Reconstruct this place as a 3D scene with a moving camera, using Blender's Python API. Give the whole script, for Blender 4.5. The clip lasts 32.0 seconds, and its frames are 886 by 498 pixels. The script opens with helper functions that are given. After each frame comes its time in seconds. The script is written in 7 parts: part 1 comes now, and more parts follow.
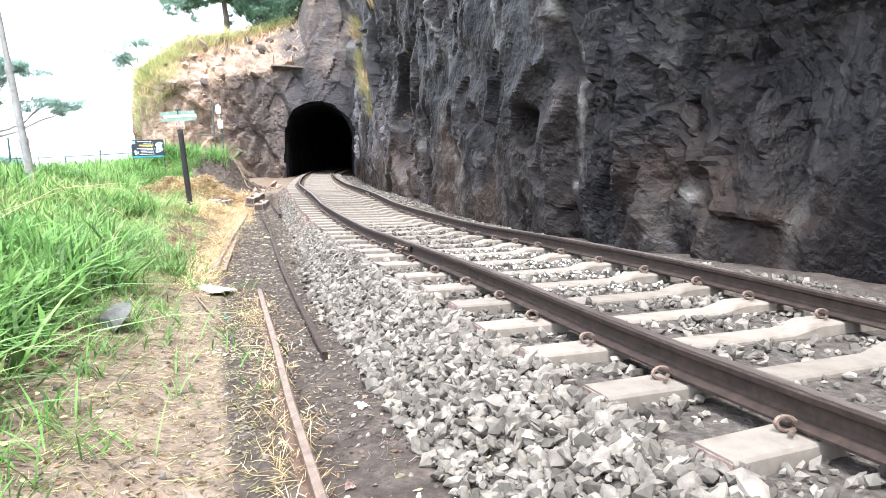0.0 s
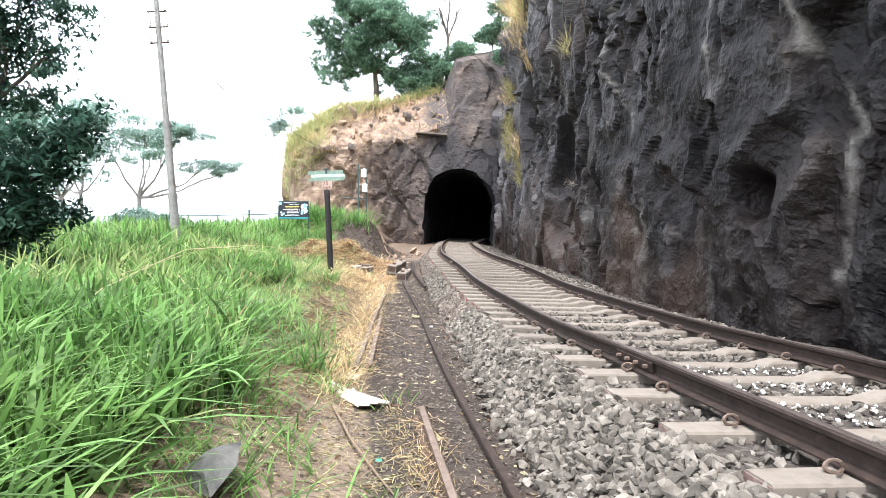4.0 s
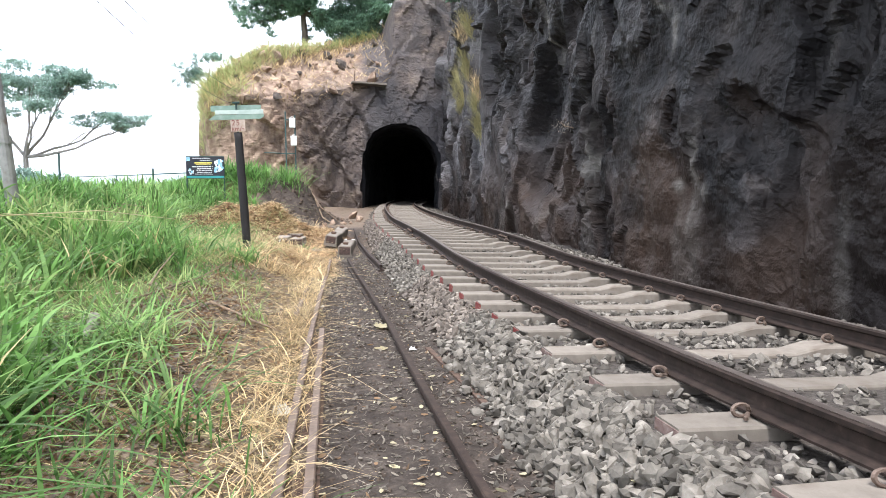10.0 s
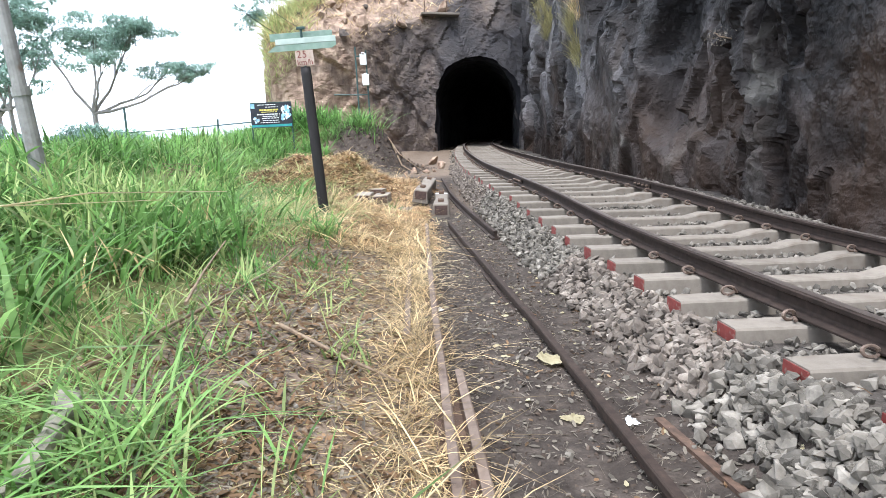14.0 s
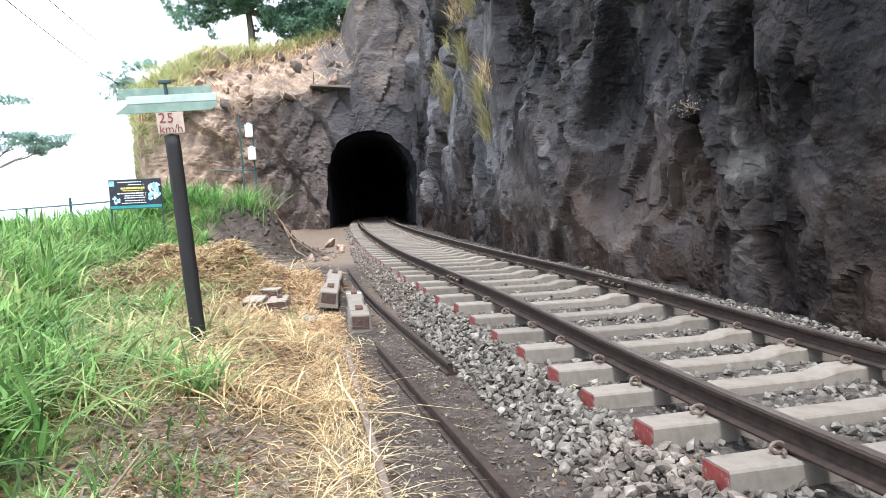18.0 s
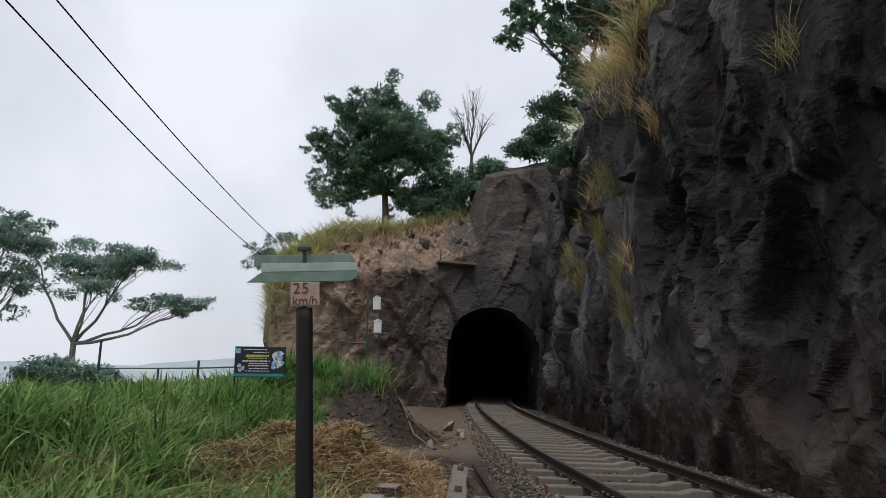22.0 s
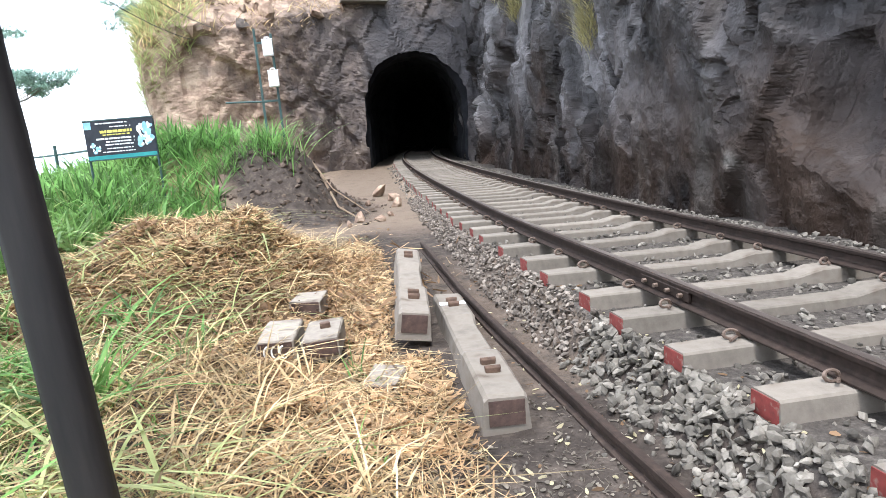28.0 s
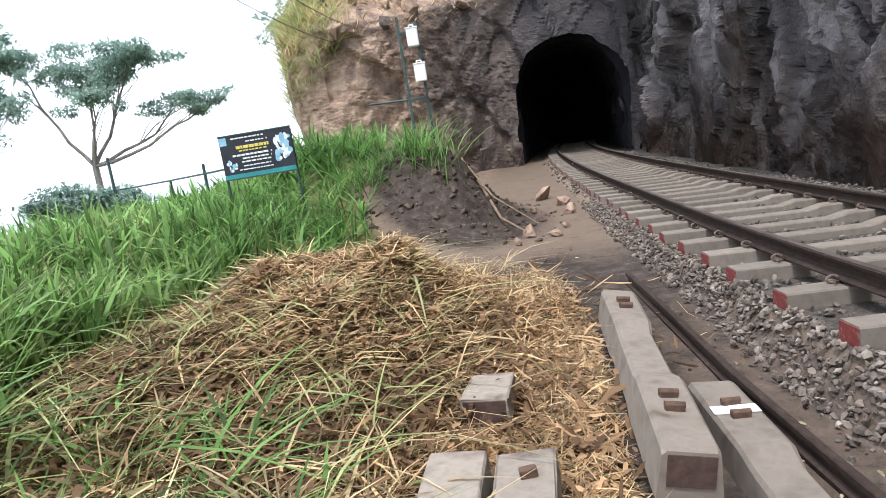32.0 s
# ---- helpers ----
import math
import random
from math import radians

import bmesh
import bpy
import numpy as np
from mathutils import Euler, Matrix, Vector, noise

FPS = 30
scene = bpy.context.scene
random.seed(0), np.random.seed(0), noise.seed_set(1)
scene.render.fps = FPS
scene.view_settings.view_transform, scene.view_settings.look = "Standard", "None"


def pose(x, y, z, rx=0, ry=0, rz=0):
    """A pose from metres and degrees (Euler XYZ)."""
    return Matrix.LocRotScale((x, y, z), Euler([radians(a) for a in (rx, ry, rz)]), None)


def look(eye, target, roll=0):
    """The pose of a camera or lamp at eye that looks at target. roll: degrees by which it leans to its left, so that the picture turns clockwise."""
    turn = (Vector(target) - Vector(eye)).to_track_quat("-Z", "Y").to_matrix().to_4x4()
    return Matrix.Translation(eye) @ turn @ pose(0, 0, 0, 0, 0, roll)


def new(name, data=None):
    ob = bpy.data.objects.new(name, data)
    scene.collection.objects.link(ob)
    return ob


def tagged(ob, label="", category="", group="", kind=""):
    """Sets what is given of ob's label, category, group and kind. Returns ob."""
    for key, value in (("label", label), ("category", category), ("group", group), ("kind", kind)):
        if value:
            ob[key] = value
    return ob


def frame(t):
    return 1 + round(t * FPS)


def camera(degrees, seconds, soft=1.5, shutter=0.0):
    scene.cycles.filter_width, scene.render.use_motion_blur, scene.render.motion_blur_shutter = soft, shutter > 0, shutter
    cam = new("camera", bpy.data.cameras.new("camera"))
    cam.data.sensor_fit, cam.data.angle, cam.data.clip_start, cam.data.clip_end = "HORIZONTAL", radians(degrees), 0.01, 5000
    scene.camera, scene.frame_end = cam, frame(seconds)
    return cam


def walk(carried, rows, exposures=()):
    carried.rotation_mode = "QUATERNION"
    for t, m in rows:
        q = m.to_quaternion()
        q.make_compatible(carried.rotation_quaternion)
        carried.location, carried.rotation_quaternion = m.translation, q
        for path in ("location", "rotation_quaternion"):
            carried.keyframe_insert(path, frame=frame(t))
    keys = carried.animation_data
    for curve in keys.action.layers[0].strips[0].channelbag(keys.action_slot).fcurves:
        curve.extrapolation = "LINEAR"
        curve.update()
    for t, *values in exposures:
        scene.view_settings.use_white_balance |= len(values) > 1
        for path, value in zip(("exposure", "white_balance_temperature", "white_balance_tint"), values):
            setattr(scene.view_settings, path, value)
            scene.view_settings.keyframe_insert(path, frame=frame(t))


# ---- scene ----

cam = camera(67.5, 32.0, 0.6)
PATH = [
    (0, (1.154, 1.446, 1.193), (1.672, 3.357, 0.911), -1.9),
    (0.5, (1.088, 1.548, 1.186), (1.412, 3.5, 0.898), -0.5),
    (1, (0.974, 1.77, 1.196), (1.176, 3.752, 1.022), -2.9),
    (1.5, (0.904, 2.038, 1.172), (1.01, 4.013, 0.877), -2.8),
    (2, (0.923, 2.357, 1.167), (1.063, 4.322, 0.819), -0.8),
    (2.5, (0.876, 2.708, 1.162), (1.048, 4.656, 0.741), -2.3),
    (3, (0.839, 3.112, 1.188), (1.065, 5.06, 0.793), -3.3),
    (3.5, (0.846, 3.488, 1.191), (1.001, 5.481, 1.122), 1.0),
    (5.5, (0.745, 5.194, 1.147), (0.876, 7.188, 1.076), -3.9),
    (6, (0.745, 5.571, 1.152), (0.867, 7.559, 0.968), -3.7),
    (6.5, (0.767, 5.899, 1.134), (0.872, 7.886, 0.938), -0.1),
    (7, (0.721, 6.263, 1.1), (0.892, 8.239, 0.846), -1.0),
    (7.5, (0.698, 6.601, 1.102), (0.833, 8.575, 0.815), -2.7),
    (8, (0.726, 6.934, 1.097), (0.81, 8.921, 0.883), -0.4),
    (8.5, (0.725, 7.246, 1.121), (0.811, 9.243, 1.049), -3.9),
    (9, (0.725, 7.595, 1.1), (0.9, 9.584, 0.975), -2.5),
    (9.5, (0.748, 7.903, 1.08), (1.018, 9.88, 0.937), 1.5),
    (10, (0.691, 8.213, 1.053), (1.039, 10.174, 0.875), -0.2),
    (10.5, (0.655, 8.546, 1.036), (0.98, 10.493, 0.715), 0.2),
    (11, (0.675, 8.832, 1.001), (1.023, 10.772, 0.662), 3.3),
    (11.5, (0.65, 9.206, 1.031), (1.025, 11.138, 0.677), -0.6),
    (12, (0.607, 9.562, 1.057), (0.907, 11.514, 0.744), -1.8),
    (12.5, (0.605, 9.909, 1.058), (0.848, 11.865, 0.719), 1.5),
    (13, (0.537, 10.278, 1.054), (0.826, 12.226, 0.704), 0.2),
    (13.5, (0.432, 10.581, 1.085), (0.568, 12.547, 0.739), -3.5),
    (15.5, (0.172, 11.96, 1.166), (0.333, 13.898, 0.701), 0.3),
    (16, (0.183, 12.248, 1.193), (0.334, 14.176, 0.683), 1.4),
    (16.5, (0.145, 12.55, 1.222), (0.411, 14.508, 0.914), -1.1),
    (17, (0.122, 12.84, 1.259), (0.378, 14.811, 1.04), -1.1),
    (17.5, (0.125, 13.157, 1.273), (0.432, 15.116, 1.008), -2.0),
    (18, (0.132, 13.508, 1.325), (0.614, 15.442, 1.17), -3.1),
    (18.5, (0.05, 13.866, 1.351), (0.548, 15.792, 1.148), -4.7),
    (19, (0.102, 14.157, 1.321), (0.457, 16.124, 1.255), -0.2),
    (19.5, (0.037, 14.475, 1.362), (0.491, 16.419, 1.486), -0.8),
    (19.7, (0.092, 14.696, 1.38), (0.609, 16.626, 1.458), -2.1),
    (20, (-0.037, 14.767, 1.437), (0.284, 16.738, 1.547), -3.4),
    (20.5, (-0.096, 14.79, 1.483), (0.07, 16.753, 1.828), -0.3),
    (21, (-0.096, 14.733, 1.511), (0.082, 16.668, 1.983), -0.0),
    (21.5, (-0.087, 14.681, 1.515), (0.102, 16.603, 2.035), 0.1),
    (22, (-0.06, 14.735, 1.496), (0.095, 16.692, 1.876), 0.5),
    (22.5, (-0.064, 14.751, 1.427), (0.046, 16.743, 1.57), -0.7),
    (23, (-0.072, 14.832, 1.366), (0.115, 16.82, 1.239), -1.9),
    (23.5, (-0.05, 14.944, 1.346), (0.237, 16.9, 1.04), -3.8),
    (24, (0.044, 15.192, 1.329), (0.401, 17.135, 1.02), 0.4),
    (24.5, (0.077, 15.501, 1.312), (0.407, 17.437, 0.933), -1.1),
    (26.5, (0.067, 17.021, 1.427), (0.714, 18.878, 1.066), -1.6),
    (27, (0.109, 17.418, 1.417), (0.5, 19.363, 1.165), -2.2),
    (27.5, (0.178, 17.812, 1.407), (0.515, 19.75, 1.044), -2.5),
    (27.7, (0.172, 17.99, 1.383), (0.609, 19.922, 1.108), -0.8),
    (28, (0.15, 18.241, 1.434), (0.509, 20.177, 1.082), -5.4),
    (28.5, (0.103, 18.582, 1.47), (0.179, 20.571, 1.275), -5.1),
    (29, (0.097, 18.831, 1.512), (-0.128, 20.81, 1.332), -3.5),
    (29.5, (0.065, 19.109, 1.479), (-0.121, 21.098, 1.398), 0.7),
    (30, (-0.006, 19.37, 1.452), (-0.192, 21.348, 1.224), -1.8),
    (30.5, (0.034, 19.656, 1.491), (-0.105, 21.645, 1.333), -4.0),
    (31, (0.108, 19.971, 1.446), (0.13, 21.954, 1.187), -1.8),
    (31.5, (0.076, 20.336, 1.446), (0.011, 22.317, 1.176), -6.3),
    (32, (0.01, 20.62, 1.504), (-0.072, 22.593, 1.192), -9.5),
]
EXPOSURES = [
    (0, 2.15, 6200, 10), (1, 1.8, 6200, 10), (3.5, 1.75, 6420, 11), (6, 1.4, 6420, 11), (9, 1.35, 6380, 11), (12, 1.38, 6120, 10), (16, 1.4, 6080, 9),
    (17, 1.45, 6080, 9), (19, 1.6, 6100, 9), (19.5, 1.6, 6150, 9), (20, 1.65, 6200, 9), (20.5, 0.45, 6560, 11), (21, -0.35, 6560, 11), (22, -0.65, 6560, 11),
    (22.5, -0.65, 6560, 11), (23, -0.4, 6560, 11), (24, 0.3, 6200, 9), (24.5, 0.5, 6150, 9), (26.5, 1.58, 6060, 9), (28, 1.55, 6100, 9), (29, 1.3, 6150, 9),
    (30, 1, 6300, 12), (32, 0.95, 6350, 12)]
walk(cam, [(t, look(eye, target, roll)) for t, eye, target, roll in PATH], EXPOSURES)

# ---- light ----
world = bpy.data.worlds.new("sky")
scene.world = world
world.use_nodes = True
wn, wl = world.node_tree.nodes, world.node_tree.links
SUN_UP, SUN_TURN = 70.0, 186.0
sky = wn.new("ShaderNodeTexSky")
sky.sky_type, sky.sun_disc = "NISHITA", False
sky.sun_elevation, sky.sun_rotation = radians(SUN_UP), radians(SUN_TURN)
sky.air_density, sky.dust_density = 1.0, 3.0
cloud_at = wn.new("ShaderNodeTexCoord")
cloud_noise = wn.new("ShaderNodeTexNoise")
cloud_noise.inputs["Scale"].default_value, cloud_noise.inputs["Detail"].default_value = 2.2, 6.0
cloud_ramp = wn.new("ShaderNodeValToRGB")
cloud_ramp.color_ramp.elements[0].position, cloud_ramp.color_ramp.elements[1].position = 0.30, 0.62
cloud_ramp.color_ramp.elements[0].color = (0.62, 0.62, 0.62, 1)
cloud_ramp.color_ramp.elements[1].color = (0.97, 0.97, 0.97, 1)
cloud_mix = wn.new("ShaderNodeMixRGB")
cloud_mix.inputs["Color2"].default_value = (14.0, 14.8, 16.4, 1)
wl.new(cloud_at.outputs["Generated"], cloud_noise.inputs["Vector"])
wl.new(cloud_noise.outputs["Fac"], cloud_ramp.inputs["Fac"])
wl.new(cloud_ramp.outputs["Color"], cloud_mix.inputs["Fac"])
wl.new(sky.outputs["Color"], cloud_mix.inputs["Color1"])
wl.new(cloud_mix.outputs["Color"], wn["Background"].inputs["Color"])
wn["Background"].inputs["Strength"].default_value = 0.098
sun = new("sun", bpy.data.lights.new("sun", "SUN"))
sun.data.energy, sun.data.angle, sun.data.color = 1.9, radians(10), (1.0, 0.965, 0.925)
# the sky's rotation turns clockwise from +y
sun_dir = Vector((math.sin(radians(SUN_TURN)) * math.cos(radians(SUN_UP)), math.cos(radians(SUN_TURN)) * math.cos(radians(SUN_UP)), math.sin(radians(SUN_UP))))
sun.matrix_world = look((20 * sun_dir.x, 20 * sun_dir.y, 20 * sun_dir.z), (0, 0, 0))

# ---- materials ----


def material(name, stops, rough=0.9, scale=3.0, detail=8.0, bump=0.4, bump_scale=30.0, metal=0.0, stretch=(1, 1, 1), island=0.0, spots=None, dist=0.02, spec=0.35, chips=0.0, chip=1.0, sheen=None):
    """Noise-driven colour over the given (position, colour) stops, with fine relief; island: brightness spread from piece to piece;
    spots: (colour, scale, low, high) a second layer of stains; chips: size in metres of broken facets in the relief, chip: their strength;
    sheen: the roughness of damp patches."""
    m = bpy.data.materials.new(name)
    m.use_nodes = True
    n, l = m.node_tree.nodes, m.node_tree.links
    b = n["Principled BSDF"]
    b.inputs["Roughness"].default_value, b.inputs["Metallic"].default_value = rough, metal
    b.inputs["Specular IOR Level"].default_value = spec
    at = n.new("ShaderNodeTexCoord")
    mp = n.new("ShaderNodeMapping")
    mp.inputs["Scale"].default_value = stretch
    l.new(at.outputs["Object"], mp.inputs["Vector"])
    t = n.new("ShaderNodeTexNoise")
    t.inputs["Scale"].default_value, t.inputs["Detail"].default_value, t.inputs["Roughness"].default_value = scale, detail, 0.65
    l.new(mp.outputs["Vector"], t.inputs["Vector"])
    r = n.new("ShaderNodeValToRGB")
    e = r.color_ramp.elements
    while len(e) < len(stops):
        e.new(0.5)
    for k, (p, c) in enumerate(stops):
        e[k].position, e[k].color = p, (*c, 1)
    l.new(t.outputs["Fac"], r.inputs["Fac"])
    colour = r.outputs["Color"]
    if spots:
        c, s, lo, hi = spots
        t2 = n.new("ShaderNodeTexNoise")
        t2.inputs["Scale"].default_value, t2.inputs["Detail"].default_value = s, 5.0
        l.new(mp.outputs["Vector"], t2.inputs["Vector"])
        mr = n.new("ShaderNodeMapRange")
        mr.inputs["From Min"].default_value, mr.inputs["From Max"].default_value = lo, hi
        l.new(t2.outputs["Fac"], mr.inputs["Value"])
        mx = n.new("ShaderNodeMixRGB")
        mx.inputs["Color2"].default_value = (*c, 1)
        l.new(mr.outputs["Result"], mx.inputs["Fac"])
        l.new(colour, mx.inputs["Color1"])
        colour = mx.outputs["Color"]
    if island:
        g = n.new("ShaderNodeNewGeometry")
        o = n.new("ShaderNodeObjectInfo")
        ad = n.new("ShaderNodeMath")
        ad.operation = "ADD"
        l.new(g.outputs["Random Per Island"], ad.inputs[0])
        l.new(o.outputs["Random"], ad.inputs[1])
        fr = n.new("ShaderNodeMath")
        fr.operation = "FRACT"
        l.new(ad.outputs[0], fr.inputs[0])
        mr = n.new("ShaderNodeMapRange")
        mr.inputs["To Min"].default_value, mr.inputs["To Max"].default_value = 1 - island, 1 + island
        l.new(fr.outputs[0], mr.inputs["Value"])
        hs = n.new("ShaderNodeHueSaturation")
        l.new(mr.outputs["Result"], hs.inputs["Value"])
        l.new(colour, hs.inputs["Color"])
        colour = hs.outputs["Color"]
    l.new(colour, b.inputs["Base Color"])
    if sheen:
        wetness = n.new("ShaderNodeTexNoise")
        wetness.inputs["Scale"].default_value, wetness.inputs["Detail"].default_value = 0.9, 6.0
        l.new(at.outputs["Object"], wetness.inputs["Vector"])
        gloss = n.new("ShaderNodeMapRange")
        gloss.inputs["From Min"].default_value, gloss.inputs["From Max"].default_value = 0.36, 0.64
        gloss.inputs["To Min"].default_value, gloss.inputs["To Max"].default_value = sheen, rough
        l.new(wetness.outputs["Fac"], gloss.inputs["Value"])
        l.new(gloss.outputs["Result"], b.inputs["Roughness"])
    if bump:
        t3 = n.new("ShaderNodeTexNoise")
        t3.inputs["Scale"].default_value, t3.inputs["Detail"].default_value = bump_scale, 6.0
        l.new(mp.outputs["Vector"], t3.inputs["Vector"])
        bp = n.new("ShaderNodeBump")
        bp.inputs["Strength"].default_value, bp.inputs["Distance"].default_value = bump, dist
        l.new(t3.outputs["Fac"], bp.inputs["Height"])
        last = bp
        for size in ([chips, chips * 0.36] if chips else []):
            warp = n.new("ShaderNodeMixRGB")
            warp.blend_type = "ADD"
            warp.inputs["Fac"].default_value = size * 1.2
            vo = n.new("ShaderNodeTexVoronoi")
            vo.inputs["Scale"].default_value = 1.0 / size
            l.new(mp.outputs["Vector"], warp.inputs["Color1"])
            l.new(t3.outputs["Color"], warp.inputs["Color2"])
            l.new(warp.outputs["Color"], vo.inputs["Vector"])
            b2 = n.new("ShaderNodeBump")
            b2.inputs["Strength"].default_value, b2.inputs["Distance"].default_value = chip, size * 0.34
            l.new(vo.outputs["Distance"], b2.inputs["Height"])
            l.new(last.outputs["Normal"], b2.inputs["Normal"])
            last = b2
        l.new(last.outputs["Normal"], b.inputs["Normal"])
    return m


def leafy(name, stops, island=0.35, rough=0.6, scale=0.8):
    """Leaf or blade: a little light passes through it."""
    m = material(name, stops, rough=rough, scale=scale, detail=4, bump=0, island=island, spec=0.25)
    n, l = m.node_tree.nodes, m.node_tree.links
    b, out = n["Principled BSDF"], n["Material Output"]
    tr = n.new("ShaderNodeBsdfTranslucent")
    src = b.inputs["Base Color"].links[0].from_socket
    l.new(src, tr.inputs["Color"])
    mix = n.new("ShaderNodeMixShader")
    mix.inputs["Fac"].default_value = 0.45
    l.new(b.outputs["BSDF"], mix.inputs[1])
    l.new(tr.outputs["BSDF"], mix.inputs[2])
    l.new(mix.outputs["Shader"], out.inputs["Surface"])
    return m


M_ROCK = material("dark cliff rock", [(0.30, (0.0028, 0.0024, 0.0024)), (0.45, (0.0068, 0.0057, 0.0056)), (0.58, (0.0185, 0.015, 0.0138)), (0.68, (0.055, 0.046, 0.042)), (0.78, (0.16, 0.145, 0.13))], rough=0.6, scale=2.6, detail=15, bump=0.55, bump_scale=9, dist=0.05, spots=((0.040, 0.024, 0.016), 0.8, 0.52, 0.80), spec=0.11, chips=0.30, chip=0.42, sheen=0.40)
M_BROWN = material("brown weathered rock", [(0.25, (0.095, 0.064, 0.05)), (0.46, (0.28, 0.196, 0.146)), (0.70, (0.55, 0.42, 0.31))], rough=0.85, scale=1.6, stretch=(1, 1, 1.4), detail=14, bump=0.55, bump_scale=6, dist=0.06, spots=((0.08, 0.068, 0.064), 0.7, 0.50, 0.80), spec=0.12, chips=0.7, chip=0.38)
# bluish near-black: the darkness inside the bore is put into the colour
M_BORE = material("near-black tunnel rock", [(0.3, (0.006, 0.0063, 0.008)), (0.7, (0.02, 0.0205, 0.025))], rough=0.95, scale=1.2, bump=0.6, bump_scale=6)
M_BALLAST = material("grey-brown crushed stone", [(0.3, (0.066, 0.058, 0.048)), (0.55, (0.145, 0.129, 0.109)), (0.8, (0.29, 0.264, 0.226))], rough=0.9, scale=9, bump=0.3, bump_scale=60, island=0.5, dist=0.004, spec=0.2)
M_BROWNSTONE = material("brown crushed stone", [(0.3, (0.075, 0.060, 0.050)), (0.55, (0.16, 0.134, 0.112)), (0.8, (0.32, 0.285, 0.245))], rough=0.9, scale=9, bump=0.3, bump_scale=60, island=0.5, dist=0.004, spec=0.2)
M_CONC = material("weathered concrete", [(0.25, (0.115, 0.097, 0.079)), (0.55, (0.19, 0.164, 0.136)), (0.8, (0.275, 0.243, 0.205))], rough=0.9, scale=5, bump=0.35, bump_scale=70, island=0.16, dist=0.004, spots=((0.09, 0.068, 0.05), 5, 0.52, 0.74))
M_RED = material("faded red paint", [(0.3, (0.11, 0.022, 0.018)), (0.6, (0.20, 0.036, 0.030)), (0.8, (0.29, 0.10, 0.08))], rough=0.75, scale=12, bump=0.2, bump_scale=70, dist=0.003, spots=((0.23, 0.19, 0.155), 16, 0.56, 0.68))
M_OLDRED = material("flaked dull red paint", [(0.3, (0.10, 0.05, 0.042)), (0.55, (0.20, 0.14, 0.12)), (0.8, (0.34, 0.29, 0.25))], rough=0.85, scale=12, bump=0.2, bump_scale=70, dist=0.003)
M_RAIL = material("rusty brown rail steel", [(0.3, (0.016, 0.0115, 0.0095)), (0.6, (0.034, 0.0235, 0.019)), (0.85, (0.072, 0.048, 0.037))], rough=0.75, scale=14, bump=0.25, bump_scale=120, metal=0.0, dist=0.002, spec=0.12)
M_HEAD = material("worn rail head", [(0.3, (0.09, 0.07, 0.06)), (0.7, (0.22, 0.185, 0.165))], rough=0.42, scale=10, stretch=(1, 0.1, 1), bump=0.1, bump_scale=60, metal=0.6, dist=0.001)
M_IRON = material("rusted iron", [(0.3, (0.055, 0.036, 0.028)), (0.6, (0.125, 0.078, 0.055)), (0.85, (0.21, 0.135, 0.09))], rough=0.8, scale=18, bump=0.3, bump_scale=90, metal=0.3, dist=0.002)
M_CLIP = material("rusty spring steel", [(0.3, (0.10, 0.07, 0.055)), (0.7, (0.23, 0.17, 0.135))], rough=0.55, scale=30, bump=0.15, bump_scale=150, metal=0.5, dist=0.001)
M_POST = material("dark stained timber", [(0.3, (0.011, 0.010, 0.011)), (0.6, (0.022, 0.019, 0.019)), (0.85, (0.042, 0.036, 0.033))], rough=0.75, scale=14, stretch=(1, 1, 0.12), bump=0.4, bump_scale=40, dist=0.004)
M_POLE = material("grey galvanised tube", [(0.3, (0.20, 0.195, 0.185)), (0.7, (0.33, 0.32, 0.30))], rough=0.6, scale=6, bump=0.1, bump_scale=60, metal=0.3, spots=((0.16, 0.11, 0.08), 4, 0.6, 0.75), dist=0.002)
M_GREEN = material("faded green paint", [(0.3, (0.15, 0.23, 0.185)), (0.7, (0.25, 0.34, 0.28))], rough=0.6, scale=7, bump=0.15, bump_scale=50, spots=((0.30, 0.36, 0.32), 5, 0.55, 0.8), dist=0.002)
M_PALE = material("pale green weathered paint", [(0.3, (0.34, 0.42, 0.38)), (0.7, (0.50, 0.57, 0.52))], rough=0.6, scale=6, bump=0.1, bump_scale=50, dist=0.002)
M_DKGREEN = material("dark green enamel", [(0.3, (0.022, 0.05, 0.047)), (0.7, (0.045, 0.082, 0.076))], rough=0.5, scale=9, bump=0.1, bump_scale=50, dist=0.002)
M_WHITE = material("weathered cream board", [(0.3, (0.34, 0.25, 0.20)), (0.7, (0.52, 0.42, 0.35))], rough=0.6, scale=8, bump=0.1, bump_scale=40, spots=((0.32, 0.22, 0.15), 9, 0.6, 0.75), dist=0.002)
M_BOX = material("white enamel box", [(0.3, (0.72, 0.72, 0.70)), (0.7, (0.82, 0.82, 0.80))], rough=0.45, scale=6, bump=0.05, bump_scale=40, dist=0.002)
M_BLACK = material("black print", [(0.3, (0.012, 0.013, 0.02)), (0.7, (0.03, 0.033, 0.045))], rough=0.5, scale=4, bump=0)
M_TEAL = material("teal print", [(0.3, (0.02, 0.19, 0.20)), (0.7, (0.04, 0.30, 0.30))], rough=0.5, scale=4, bump=0)
M_SKYBLUE = material("pale blue print", [(0.3, (0.16, 0.36, 0.52)), (0.7, (0.36, 0.58, 0.72))], rough=0.5, scale=8, bump=0)
M_YELLOW = material("yellow print", [(0.3, (0.62, 0.52, 0.10)), (0.7, (0.75, 0.66, 0.18))], rough=0.5, scale=8, bump=0)
M_PRINT = material("white print", [(0.3, (0.68, 0.70, 0.70)), (0.7, (0.80, 0.80, 0.80))], rough=0.5, scale=8, bump=0)
